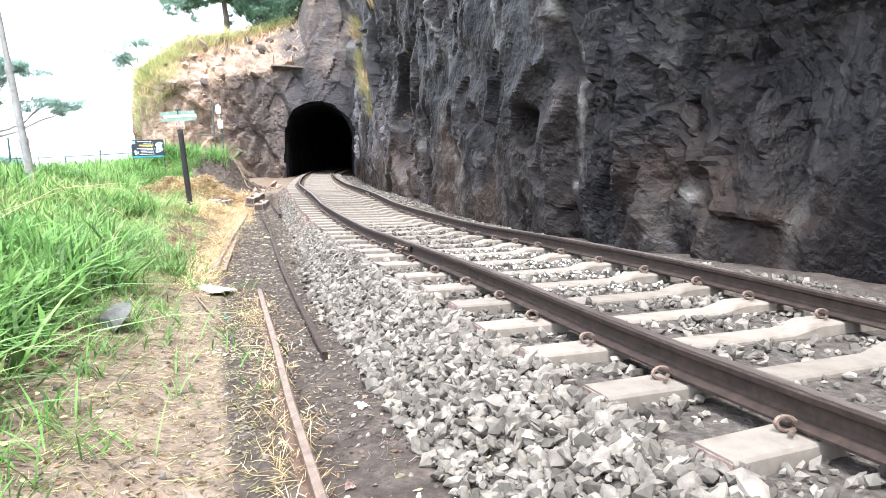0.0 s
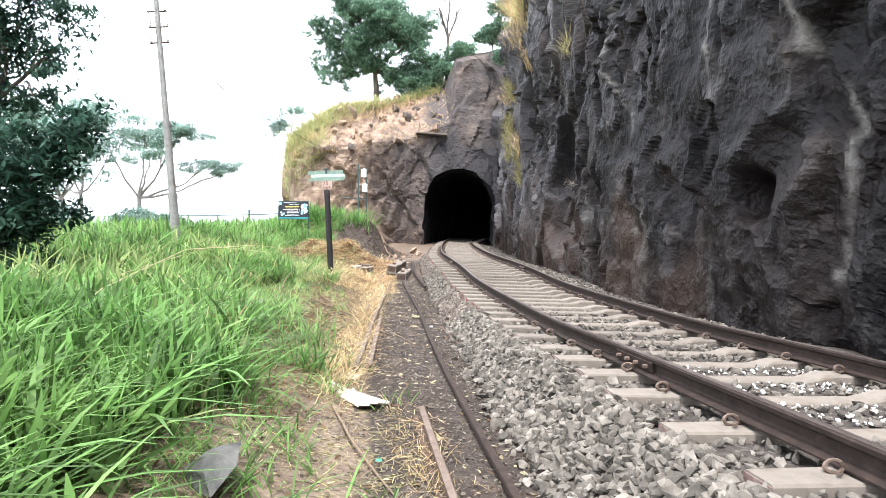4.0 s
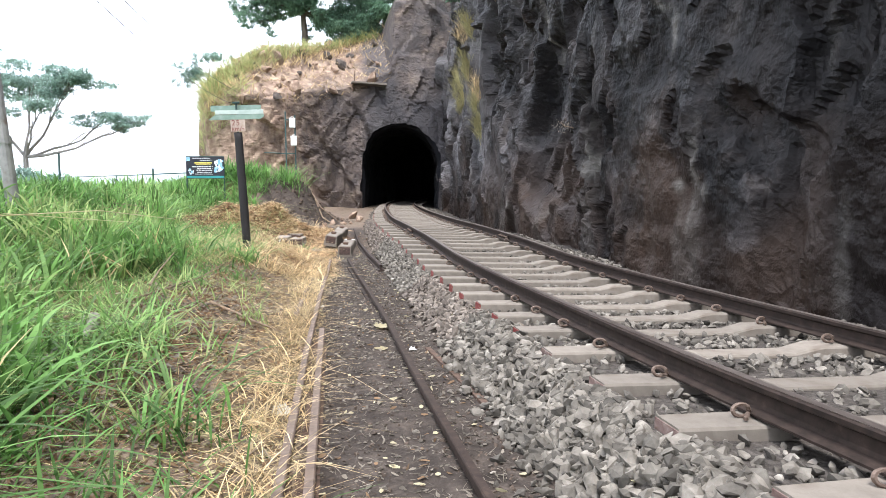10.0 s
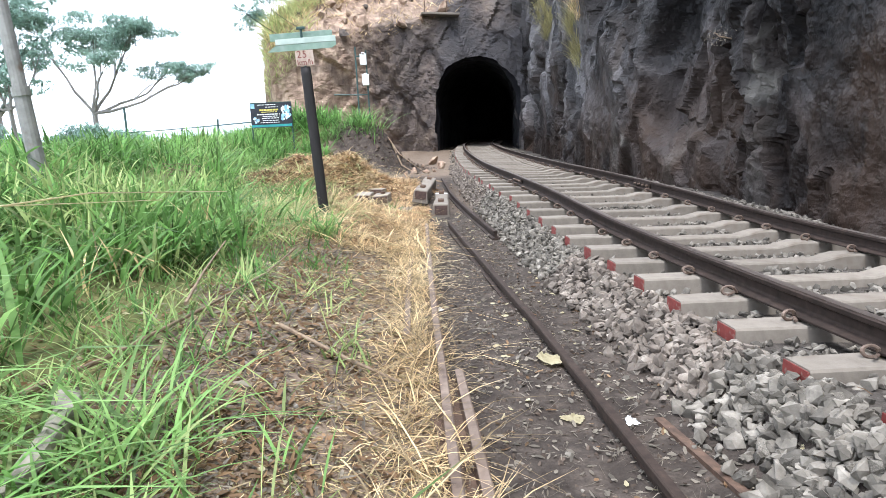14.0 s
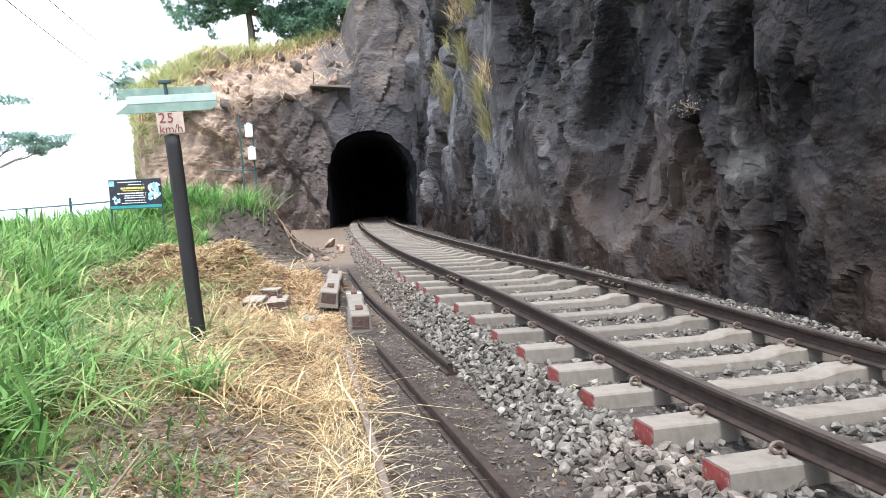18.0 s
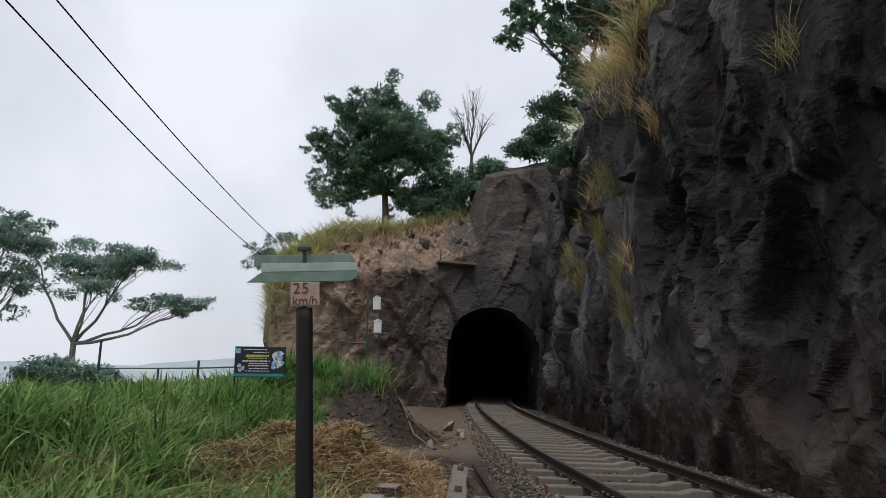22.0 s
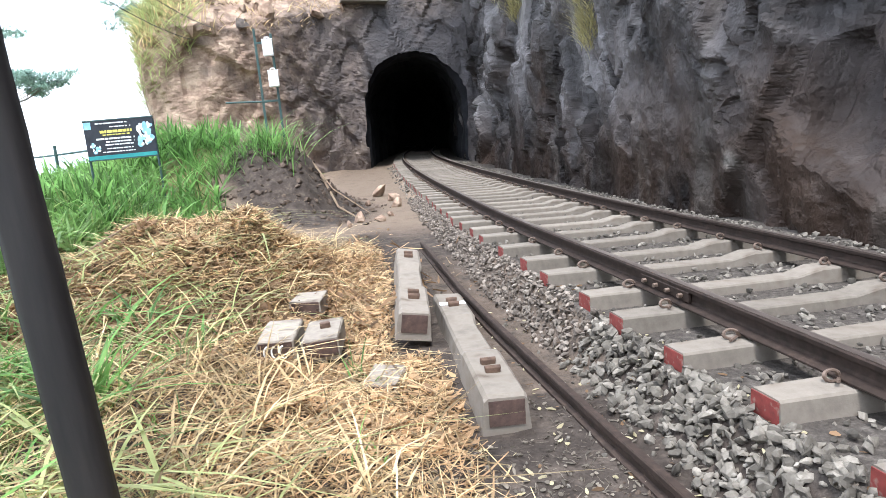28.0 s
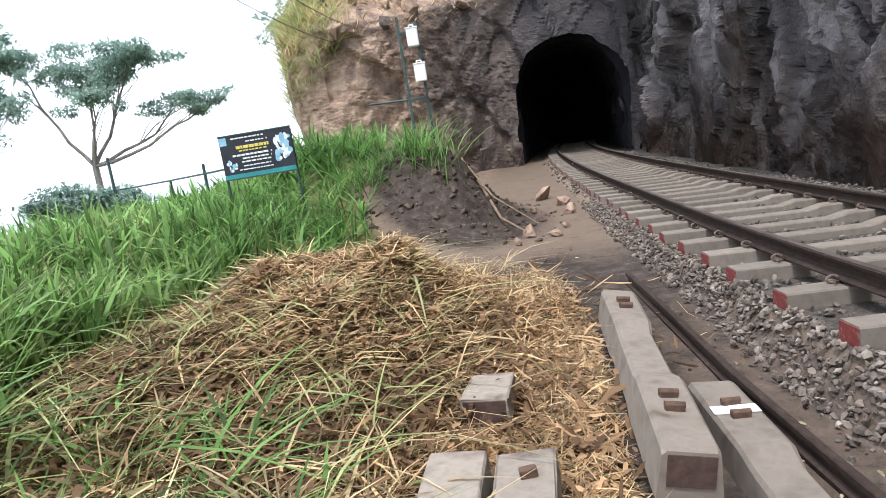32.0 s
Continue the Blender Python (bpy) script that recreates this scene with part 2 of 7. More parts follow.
M_CLOTH = material("dirty white cloth", [(0.3, (0.40, 0.375, 0.31)), (0.6, (0.56, 0.54, 0.48)), (0.85, (0.68, 0.67, 0.62))], rough=0.9, scale=7, bump=0.3, bump_scale=50, dist=0.006)
M_BARK = material("grey-brown bark", [(0.3, (0.045, 0.036, 0.03)), (0.7, (0.15, 0.125, 0.10))], rough=0.9, scale=6, stretch=(1, 1, 0.3), bump=0.5, bump_scale=25)
M_TWIG = material("dry twig", [(0.3, (0.11, 0.075, 0.05)), (0.7, (0.27, 0.20, 0.135))], rough=0.85, scale=15, bump=0.3, bump_scale=60, dist=0.003)
M_CABLE = material("black cable", [(0.3, (0.02, 0.02, 0.02)), (0.7, (0.05, 0.05, 0.05))], rough=0.6, bump=0)
M_BLUEFOIL = material("green plastic litter", [(0.3, (0.02, 0.25, 0.16)), (0.7, (0.08, 0.42, 0.28))], rough=0.5, bump=0)
M_LEAF = leafy("tree leaves", [(0.3, (0.10, 0.18, 0.125)), (0.55, (0.17, 0.28, 0.19)), (0.8, (0.27, 0.39, 0.26))], island=0.45)
# leaves and bark of distant trees, paled so that haze is in the colour
M_HAZELEAF = leafy("grey-green leaves paled for haze", [(0.3, (0.19, 0.29, 0.245)), (0.6, (0.28, 0.39, 0.33)), (0.85, (0.38, 0.49, 0.41))])
M_HAZEBARK = material("bark paled for haze", [(0.3, (0.14, 0.13, 0.12)), (0.7, (0.30, 0.285, 0.265))], rough=0.9, scale=6, stretch=(1, 1, 0.3), bump=0.4, bump_scale=25)
M_GRASS = leafy("fresh green grass", [(0.25, (0.062, 0.14, 0.034)), (0.5, (0.142, 0.27, 0.075)), (0.8, (0.29, 0.42, 0.155))], island=0.6, scale=0.5)
M_LIME = leafy("yellow-green grass", [(0.3, (0.21, 0.29, 0.10)), (0.6, (0.33, 0.40, 0.16)), (0.85, (0.48, 0.50, 0.26))], island=0.45)
M_STRAW = leafy("dry straw", [(0.25, (0.28, 0.20, 0.105)), (0.5, (0.52, 0.395, 0.225)), (0.8, (0.76, 0.64, 0.41))], island=0.75, rough=0.7)
M_RUSSET = leafy("russet dry straw", [(0.25, (0.20, 0.12, 0.062)), (0.5, (0.43, 0.285, 0.16)), (0.8, (0.66, 0.49, 0.30))], island=0.65, rough=0.75)
M_SCRAP = leafy("grey-brown leaf scraps", [(0.3, (0.13, 0.11, 0.09)), (0.6, (0.24, 0.21, 0.17)), (0.85, (0.42, 0.38, 0.31))], island=0.5, rough=0.8)
M_PALELIME = leafy("pale hillside grass", [(0.3, (0.30, 0.34, 0.14)), (0.6, (0.42, 0.44, 0.21)), (0.85, (0.56, 0.54, 0.30))], island=0.4)
# darker than the other leaves: backlit shade is put into this colour
M_BACKLITLEAF = leafy("creeper leaves darkened as backlit", [(0.3, (0.022, 0.055, 0.042)), (0.55, (0.04, 0.088, 0.06)), (0.8, (0.075, 0.13, 0.085))], island=0.45)
M_LIMEDUST = material("white mortar crumbs", [(0.3, (0.45, 0.44, 0.41)), (0.7, (0.72, 0.71, 0.68))], rough=0.95, scale=9, bump=0.3, bump_scale=60, island=0.2, dist=0.004, spec=0.2)
M_DEADLEAF = leafy("dead brown leaves", [(0.3, (0.12, 0.072, 0.04)), (0.6, (0.245, 0.155, 0.088)), (0.85, (0.45, 0.32, 0.195))], island=0.5, rough=0.75)
M_HILLTOP = material("grassy hilltop", [(0.3, (0.07, 0.085, 0.035)), (0.55, (0.16, 0.17, 0.07)), (0.8, (0.30, 0.26, 0.13))], rough=0.95, scale=0.6, detail=12, bump=0.6, bump_scale=5, dist=0.1, spec=0.1)
M_CLOD = material("dark earth clod", [(0.3, (0.045, 0.033, 0.026)), (0.7, (0.12, 0.092, 0.073))], rough=0.95, scale=9, bump=0.4, bump_scale=40, island=0.3, dist=0.006, spec=0.1)
M_PALELOG = material("bleached bark", [(0.3, (0.16, 0.14, 0.115)), (0.6, (0.29, 0.265, 0.22)), (0.85, (0.42, 0.39, 0.34))], rough=0.85, scale=9, bump=0.4, bump_scale=40, dist=0.006)
M_PALELEAF = leafy("pale fallen leaf", [(0.3, (0.42, 0.36, 0.22)), (0.7, (0.60, 0.54, 0.36))], island=0.25, rough=0.75)

M_DRYLIME = leafy("dry yellow-green grass", [(0.3, (0.27, 0.24, 0.11)), (0.6, (0.42, 0.38, 0.19)), (0.85, (0.58, 0.52, 0.30))], island=0.35)
# far hills: the blue of the air is painted into the base colour
M_HILL = material("wooded hill with haze in its colour", [(0.3, (0.30, 0.35, 0.37)), (0.7, (0.42, 0.47, 0.49))], rough=1.0, scale=0.02, bump=0, spec=0.0)
M_ROCKGREY = material("grey field stone", [(0.3, (0.05, 0.05, 0.047)), (0.7, (0.15, 0.148, 0.138))], rough=0.9, scale=7, bump=0.5, bump_scale=30)


def part(name, bm, mat, parent=None, label=""):
    """Links a bmesh as one mesh object, under its thing if one is given."""
    me = bpy.data.meshes.new(name)
    bm.to_mesh(me)
    bm.free()
    me.materials.append(mat)
    ob = new(name, me)
    if parent:
        ob.parent = parent
    if label:
        ob["label"] = label
    return ob


def empty(name, m, label, category, group="", kind=""):
    ob = new(name)
    ob.matrix_world = m
    return tagged(ob, label, category, group, kind)


def arrays(name, verts, faces, mat, smooth=False):
    """A mesh object from numpy arrays of vertices and of triangles or quads."""
    me = bpy.data.meshes.new(name)
    verts, faces = np.asarray(verts, np.float32), np.asarray(faces, np.int32)
    k = faces.shape[1]
    me.vertices.add(len(verts))
    me.vertices.foreach_set("co", verts.ravel())
    me.loops.add(faces.size)
    me.loops.foreach_set("vertex_index", faces.ravel())
    me.polygons.add(len(faces))
    me.polygons.foreach_set("loop_start", np.arange(0, faces.size, k, dtype=np.int32))
    me.polygons.foreach_set("use_smooth", np.full(len(faces), smooth))
    me.update(calc_edges=True)
    me.materials.append(mat)
    return new(name, me)


def grid_faces(nu, nv):
    i, j = np.meshgrid(np.arange(nu - 1), np.arange(nv - 1), indexing="ij")
    a = (i * nv + j).ravel()
    return np.stack([a, a + nv, a + nv + 1, a + 1], 1)


def box(bm, size, m=Matrix(), bevel=0.0):
    """A bevelled box centred at m."""
    made = bmesh.ops.create_cube(bm, size=1.0, matrix=m @ Matrix.Diagonal((*size, 1)))["verts"]
    if bevel:
        edges = list({e for v in made for e in v.link_edges})
        bmesh.ops.bevel(bm, geom=edges, offset=bevel, segments=2, affect="EDGES", profile=0.5)
    return bm


def boxed(size, m=Matrix(), bevel=0.0):
    return box(bmesh.new(), size, m, bevel)


def rod(bm, a, b, r0, r1=None, sides=8):
    """A capped tapered rod from a to b."""
    a, b = Vector(a), Vector(b)
    d = b - a
    m = Matrix.Translation((a + b) / 2) @ d.to_track_quat("Z", "Y").to_matrix().to_4x4()
    bmesh.ops.create_cone(bm, cap_ends=True, segments=sides, radius1=r0, radius2=r0 if r1 is None else r1, depth=d.length, matrix=m)
    return bm


def rods(points, radii, sides=8):
    bm = bmesh.new()
    for k in range(len(points) - 1):
        rod(bm, points[k], points[k + 1], radii[k], radii[k + 1], sides)
    return bm


def sweep(profile, centres, closed=True):
    """A mesh swept along centres (x, y, z), the profile in (sideways, up)."""
    bm = bmesh.new()
    rows = []
    for k, c in enumerate(centres):
        a, b = Vector(centres[max(k - 1, 0)]), Vector(centres[min(k + 1, len(centres) - 1)])
        d = (b - a).normalized()
        side = d.cross(Vector((0, 0, 1))).normalized()
        up = side.cross(d)
        rows.append([bm.verts.new(Vector(c) + side * u + up * w) for u, w in profile])
    n = len(profile)
    for r, s in zip(rows, rows[1:]):
        for k in range(n if closed else n - 1):
            bm.faces.new((r[k], r[(k + 1) % n], s[(k + 1) % n], s[k]))
    if closed:
        bm.faces.new(rows[0][::-1])
        bm.faces.new(rows[-1])
    bmesh.ops.recalc_face_normals(bm, faces=bm.faces)
    return bm


def tube(points, r, sides=6):
    """One bent round bar through the points."""
    bm = bmesh.new()
    pts = [Vector(p) for p in points]
    side = Vector((0.3, 0.2, 0.9))
    rows = []
    for k, p in enumerate(pts):
        d = (pts[min(k + 1, len(pts) - 1)] - pts[max(k - 1, 0)]).normalized()
        side = (side - d * side.dot(d)).normalized()
        other = d.cross(side)
        rows.append([bm.verts.new(p + (side * math.cos(2 * math.pi * s / sides) + other * math.sin(2 * math.pi * s / sides)) * r) for s in range(sides)])
    for a, b in zip(rows, rows[1:]):
        for s in range(sides):
            bm.faces.new((a[s], a[(s + 1) % sides], b[(s + 1) % sides], b[s]))
    bm.faces.new(rows[0][::-1])
    bm.faces.new(rows[-1])
    bmesh.ops.recalc_face_normals(bm, faces=bm.faces)
    return bm


def hash2(i, j, k):
    """Random numbers in 0..1 for integer cells."""
    h = (i.astype(np.int64) * 374761393 + j.astype(np.int64) * 668265263 + k * 2147483647) & 0xFFFFFFFF
    h = ((h ^ (h >> 13)) * 1274126177) & 0xFFFFFFFF
    h = ((h ^ (h >> 16)) * 2246822519) & 0xFFFFFFFF
    return (h ^ (h >> 15)) / 4294967296.0


def smooth_noise(u, v, seed):
    i, j = np.floor(u), np.floor(v)
    f, g = u - i, v - j
    f, g = f * f * (3 - 2 * f), g * g * (3 - 2 * g)
    a, b = hash2(i, j, seed), hash2(i + 1, j, seed)
    c, d = hash2(i, j + 1, seed), hash2(i + 1, j + 1, seed)
    return (a * (1 - f) + b * f) * (1 - g) + (c * (1 - f) + d * f) * g - 0.5


def fbm(u, v, seed, octaves=4):
    return sum(smooth_noise(u * 2**k, v * 2**k, seed + k) / 2**k for k in range(octaves))


def facets(u, v, seed, sharp=60.0):
    """Broken rock: each cell is a tilted plane at its own depth, in about -1..1."""
    i, j = np.floor(u), np.floor(v)
    total, value = np.full(u.shape, 1e-9), np.zeros(u.shape)
    for a in (-1, 0, 1):
        for b in (-1, 0, 1):
            p, q = i + a, j + b
            du, dv = u - (p + hash2(p, q, seed)), v - (q + hash2(p, q, seed + 7))
            h = (hash2(p, q, seed + 13) - 0.5) * 1.2 + du * (hash2(p, q, seed + 19) - 0.5) * 1.8 + dv * (hash2(p, q, seed + 23) - 0.5) * 1.8
            near = np.exp(-sharp * (du * du + dv * dv))
            total, value = total + near, value + near * h
    return value / total


def cells(u, v, seed):
    """A random number in 0..1 for each broken block, on the same cells as facets."""
    i, j = np.floor(u), np.floor(v)
    best, value = np.full(u.shape, 1e9), np.zeros(u.shape)
    for a in (-1, 0, 1):
        for b in (-1, 0, 1):
            p, q = i + a, j + b
            r = (u - (p + hash2(p, q, seed))) ** 2 + (v - (q + hash2(p, q, seed + 7))) ** 2
            value = np.where(r < best, hash2(p, q, seed + 31), value)
            best = np.minimum(best, r)
    return value


def rocky(u, v, seed, big=1.0):
    """Depth of a quarried face in metres, over metres along and up: broken sheets leaning both ways, with steep, narrow facets."""
    w = u + 0.6 * fbm(u * 0.5, v * 0.35, seed + 50, 3)
    q = v + 1.2 * fbm(u * 0.4, v * 0.4, seed + 60, 3)
    near = np.clip(0.5 + 1.6 * fbm(u / 3, v / 4, seed + 70, 2), 0.1, 1.2)
    return (1.0 * fbm(w / 8, q / 12, seed, 3) + big * 0.58 * facets((w + 0.35 * q) / 2.2, (q - 0.3 * w) / 5.5, seed + 1) + big * 0.33 * facets((w - 0.4 * q) / 0.9 + 9, (q + 0.5 * w) / 2.2, seed + 2)
            + near * (0.23 * facets((w + 0.25 * q) / 0.5, (q - 0.4 * w) / 0.95 + 5, seed + 3) + 0.08 * facets((w - 0.3 * q) / 0.2, (q + 0.3 * w) / 0.4, seed + 4)) + 0.05 * fbm(w * 3, q * 1.6, seed + 80, 3))



def cliff_warp(u, v, seed):
    return u + 0.5 * fbm(u * 0.6, v * 0.5, seed + 50, 3), v + 0.7 * fbm(u * 0.5, v * 0.5, seed + 60, 3)


def cliff_cracks(u, v, seed):
    """Narrow steep cracks, 1 in a crack."""
    w, q = cliff_warp(u, v, seed)
    return np.exp(-((fbm(w / 2.1, q / 8.0, seed + 90, 3)) / 0.016) ** 2) * step(-0.1, 0.25, fbm(w / 2.5, q / 2.5, seed + 95, 2))


def cliff_depth(u, v, seed):
    """Depth of the blasted cliff: large tilted slabs broken into blocks, then chips."""
    w, q = cliff_warp(u, v, seed)
    near = np.clip(0.75 + 1.6 * fbm(u / 3, v / 4, seed + 70, 2), 0.25, 1.25)
    return (0.9 * fbm(w / 8, q / 11, seed, 3) + 0.66 * facets((w + 0.3 * q) / 2.4, (q - 0.25 * w) / 4.2, seed + 1, 24.0) + 0.40 * facets((w - 0.35 * q) / 1.05 + 9, (q + 0.4 * w) / 1.9, seed + 2, 30.0)
            + near * (0.25 * facets((w + 0.3 * q) / 0.52, (q - 0.4 * w) / 0.82 + 5, seed + 3) + 0.09 * facets((w - 0.3 * q) / 0.22, (q + 0.3 * w) / 0.34, seed + 4)) + 0.04 * fbm(w * 3, q * 2, seed + 80, 3))


# ---- plan ----
TRACK_Y = [-14.0, 0.0, 4.0, 6.5, 9.0, 11.0, 13.0, 15.0, 17.5, 20.0, 22.5, 26.0, 32.0, 42.0, 51.0, 60.0, 76.0]
TRACK_X = [7.30, 4.57, 3.90, 3.72, 3.57, 3.49, 3.47, 3.45, 3.42, 3.42, 3.40, 3.42, 3.78, 4.60, 5.55, 6.90, 10.20]
# level of the line along y, bent to fit the camera's view
LEVEL_Y = [-14.0, 4.0, 6.5, 9.0, 11.0, 13.0, 17.5, 20.0, 22.5, 26.0, 32.0, 42.0]
LEVEL_Z = [0.088, 0.088, 0.098, 0.055, -0.005, -0.037, -0.040, 0.035, 0.083, 0.105, 0.085, 0.058]
CLIFF_Y = [-30.0, 0.0, 8.0, 14.0, 20.0, 26.0, 34.0, 43.0, 51.0, 62.0]
CLIFF_X = [13.0, 7.4, 6.5, 6.05, 5.95, 6.1, 6.5, 7.2, 8.1, 9.5]
PORTAL_Y = 51.0
GAUGE = 1.745


def curve_at(y, ys, xs):
    """A smooth curve through the given places."""
    ys, xs = np.array(ys), np.array(xs)
    y = np.clip(np.asarray(y, float), ys[0], ys[-1])
    k = np.clip(np.searchsorted(ys, y) - 1, 0, len(ys) - 2)
    m = np.gradient(xs, ys)
    h = ys[k + 1] - ys[k]
    t = (y - ys[k]) / h
    return ((2 * t**3 - 3 * t**2 + 1) * xs[k] + (t**3 - 2 * t**2 + t) * h * m[k] + (3 * t**2 - 2 * t**3) * xs[k + 1] + (t**3 - t**2) * h * m[k + 1])


def track(y):
    return curve_at(y, TRACK_Y, TRACK_X)


def track_angle(y):
    return math.atan2(-(float(track(y + 0.2)) - float(track(y - 0.2))), 0.4)


def step(a, b, v):
    t = np.clip((v - a) / (b - a), 0, 1)
    return t * t * (3 - 2 * t)


def bump_at(x, y, cx, cy, rx, ry, h):
    r = np.sqrt(((x - cx) / rx) ** 2 + ((y - cy) / ry) ** 2)
    return h * (1 - step(0, 1, r))


def bed_z(d, y):
    """The line is canted, its outer side a little higher; its dips are fitted to the camera's view."""
    return curve_at(y, LEVEL_Y, LEVEL_Z) - 0.0316 * d


def toe(y):
    """How far the stones reach from the centre of the line."""
    return np.interp(y, [7, 11, 13.5, 17, 19, 21, 24, 40], [1.82, 1.66, 1.58, 1.56, 1.55, 1.53, 1.50, 1.48])


def ground_z(x, y):
    """Height of the ground."""
    x, y = np.asarray(x, float), np.asarray(y, float)
    d = x - track(y)
    lift = 0.06 * step(18.5, 21.5, y) + 0.17 * step(23.0, 28.0, y)             # the ground comes up to the line
    z = -0.34 + lift
    z = z + (0.30 - 0.8 * lift) * step(2.9, 4.2, -d) + 0.36 * step(3.9, 8.5, -d)
    z = z - 26 * step(14.0, 60, -d) - 6 * step(13, 24, -d)
    t = toe(y)
    fill = 0.05 * step(16, 12, y)                                          # the bed lies fuller towards the start
    z = np.where(d > -t - 0.3, z + np.maximum(bed_z(-1.36, y) - 0.13 + fill + 0.34 - lift, 0) * step(t + 0.12, 1.40, -d), z)
    z = np.where(d > -1.40, bed_z(np.clip(d, -1.4, 1.6), y) - 0.12 + fill - 0.12 * step(1.5, 2.3, d), z)
    z = z + bump_at(x, y, -1.25, 26.5, 2.1, 1.9, 0.50) * (1 + 0.9 * fbm(x * 1.6, y * 1.6, 15)) + bump_at(x, y, -0.4, 32.9, 1.7, 2.1, 0.4) * (1 + 0.9 * fbm(x * 1.3, y * 1.3, 25)) + bump_at(x, y, -2.4, 25.0, 1.3, 1.4, 0.16)              # straw heap
    z = z + bump_at(x, y, -1.5, 34.4, 3.7, 4.4, 1.45) * step(2.15, 4.0, -d)     # earth mound before the rock
    z = z + bump_at(x, y, -4.0, 37.5, 3.4, 5.0, 0.6)
    z = z - 0.75 * step(2.0, 5.0, -x) * step(16.5, 11.5, y)                # the bank drops away
    z = z + 0.35 * fbm(x * 2.2, y * 2.2, 35) * np.clip(bump_at(x, y, -0.6, 33.0, 2.2, 2.6, 1.5), 0, 1)
    rough = 0.05 * fbm(x * 0.9, y * 0.9, 3) + 0.03 * fbm(x * 3.1, y * 3.1, 9)
    return z + rough * np.where(np.abs(d) < 2.2, 0.35, 1.0)


# ---- large structure ----
def track_points(y0, y1, n, off, z=0.0):
    ys = np.linspace(y0, y1, n)
    out = []
    for y in ys:
        a = track_angle(y)
        out.append((float(track(y)) + off * math.cos(a), float(y) + off * math.sin(a), float(bed_z(off, y)) + z))
    return out


# ground: fine near the path, coarse to the horizon
def axis(knots):
    """Grid lines from (start, spacing) pairs, the last one the end."""
    out = []
    for (a, s), (b, _) in zip(knots, knots[1:]):
        out.append(np.arange(a, b - s * 0.5, s))
    return np.concatenate(out + [[knots[-1][0]]])


gx = axis([(-900, 150), (-150, 25), (-50, 4), (-14, 0.35), (-6, 0.1), (6.5, 0.4), (9, 4), (60, 60), (900, 0)])
gy = axis([(-600, 100), (-100, 12), (-16, 0.5), (0, 0.1), (34, 0.25), (56, 2), (90, 30), (300, 150), (1800, 0)])
GX, GY = np.meshgrid(gx, gy, indexing="ij")
GZ = ground_z(GX, GY)
GZ = np.where(GX < -50, np.minimum(GZ, -30), GZ)
ground = arrays("ground", np.stack([GX, GY, GZ], -1).reshape(-1, 3), grid_faces(len(gx), len(gy))[:, ::-1], M_STRAW, True)
ground.data.materials.clear()


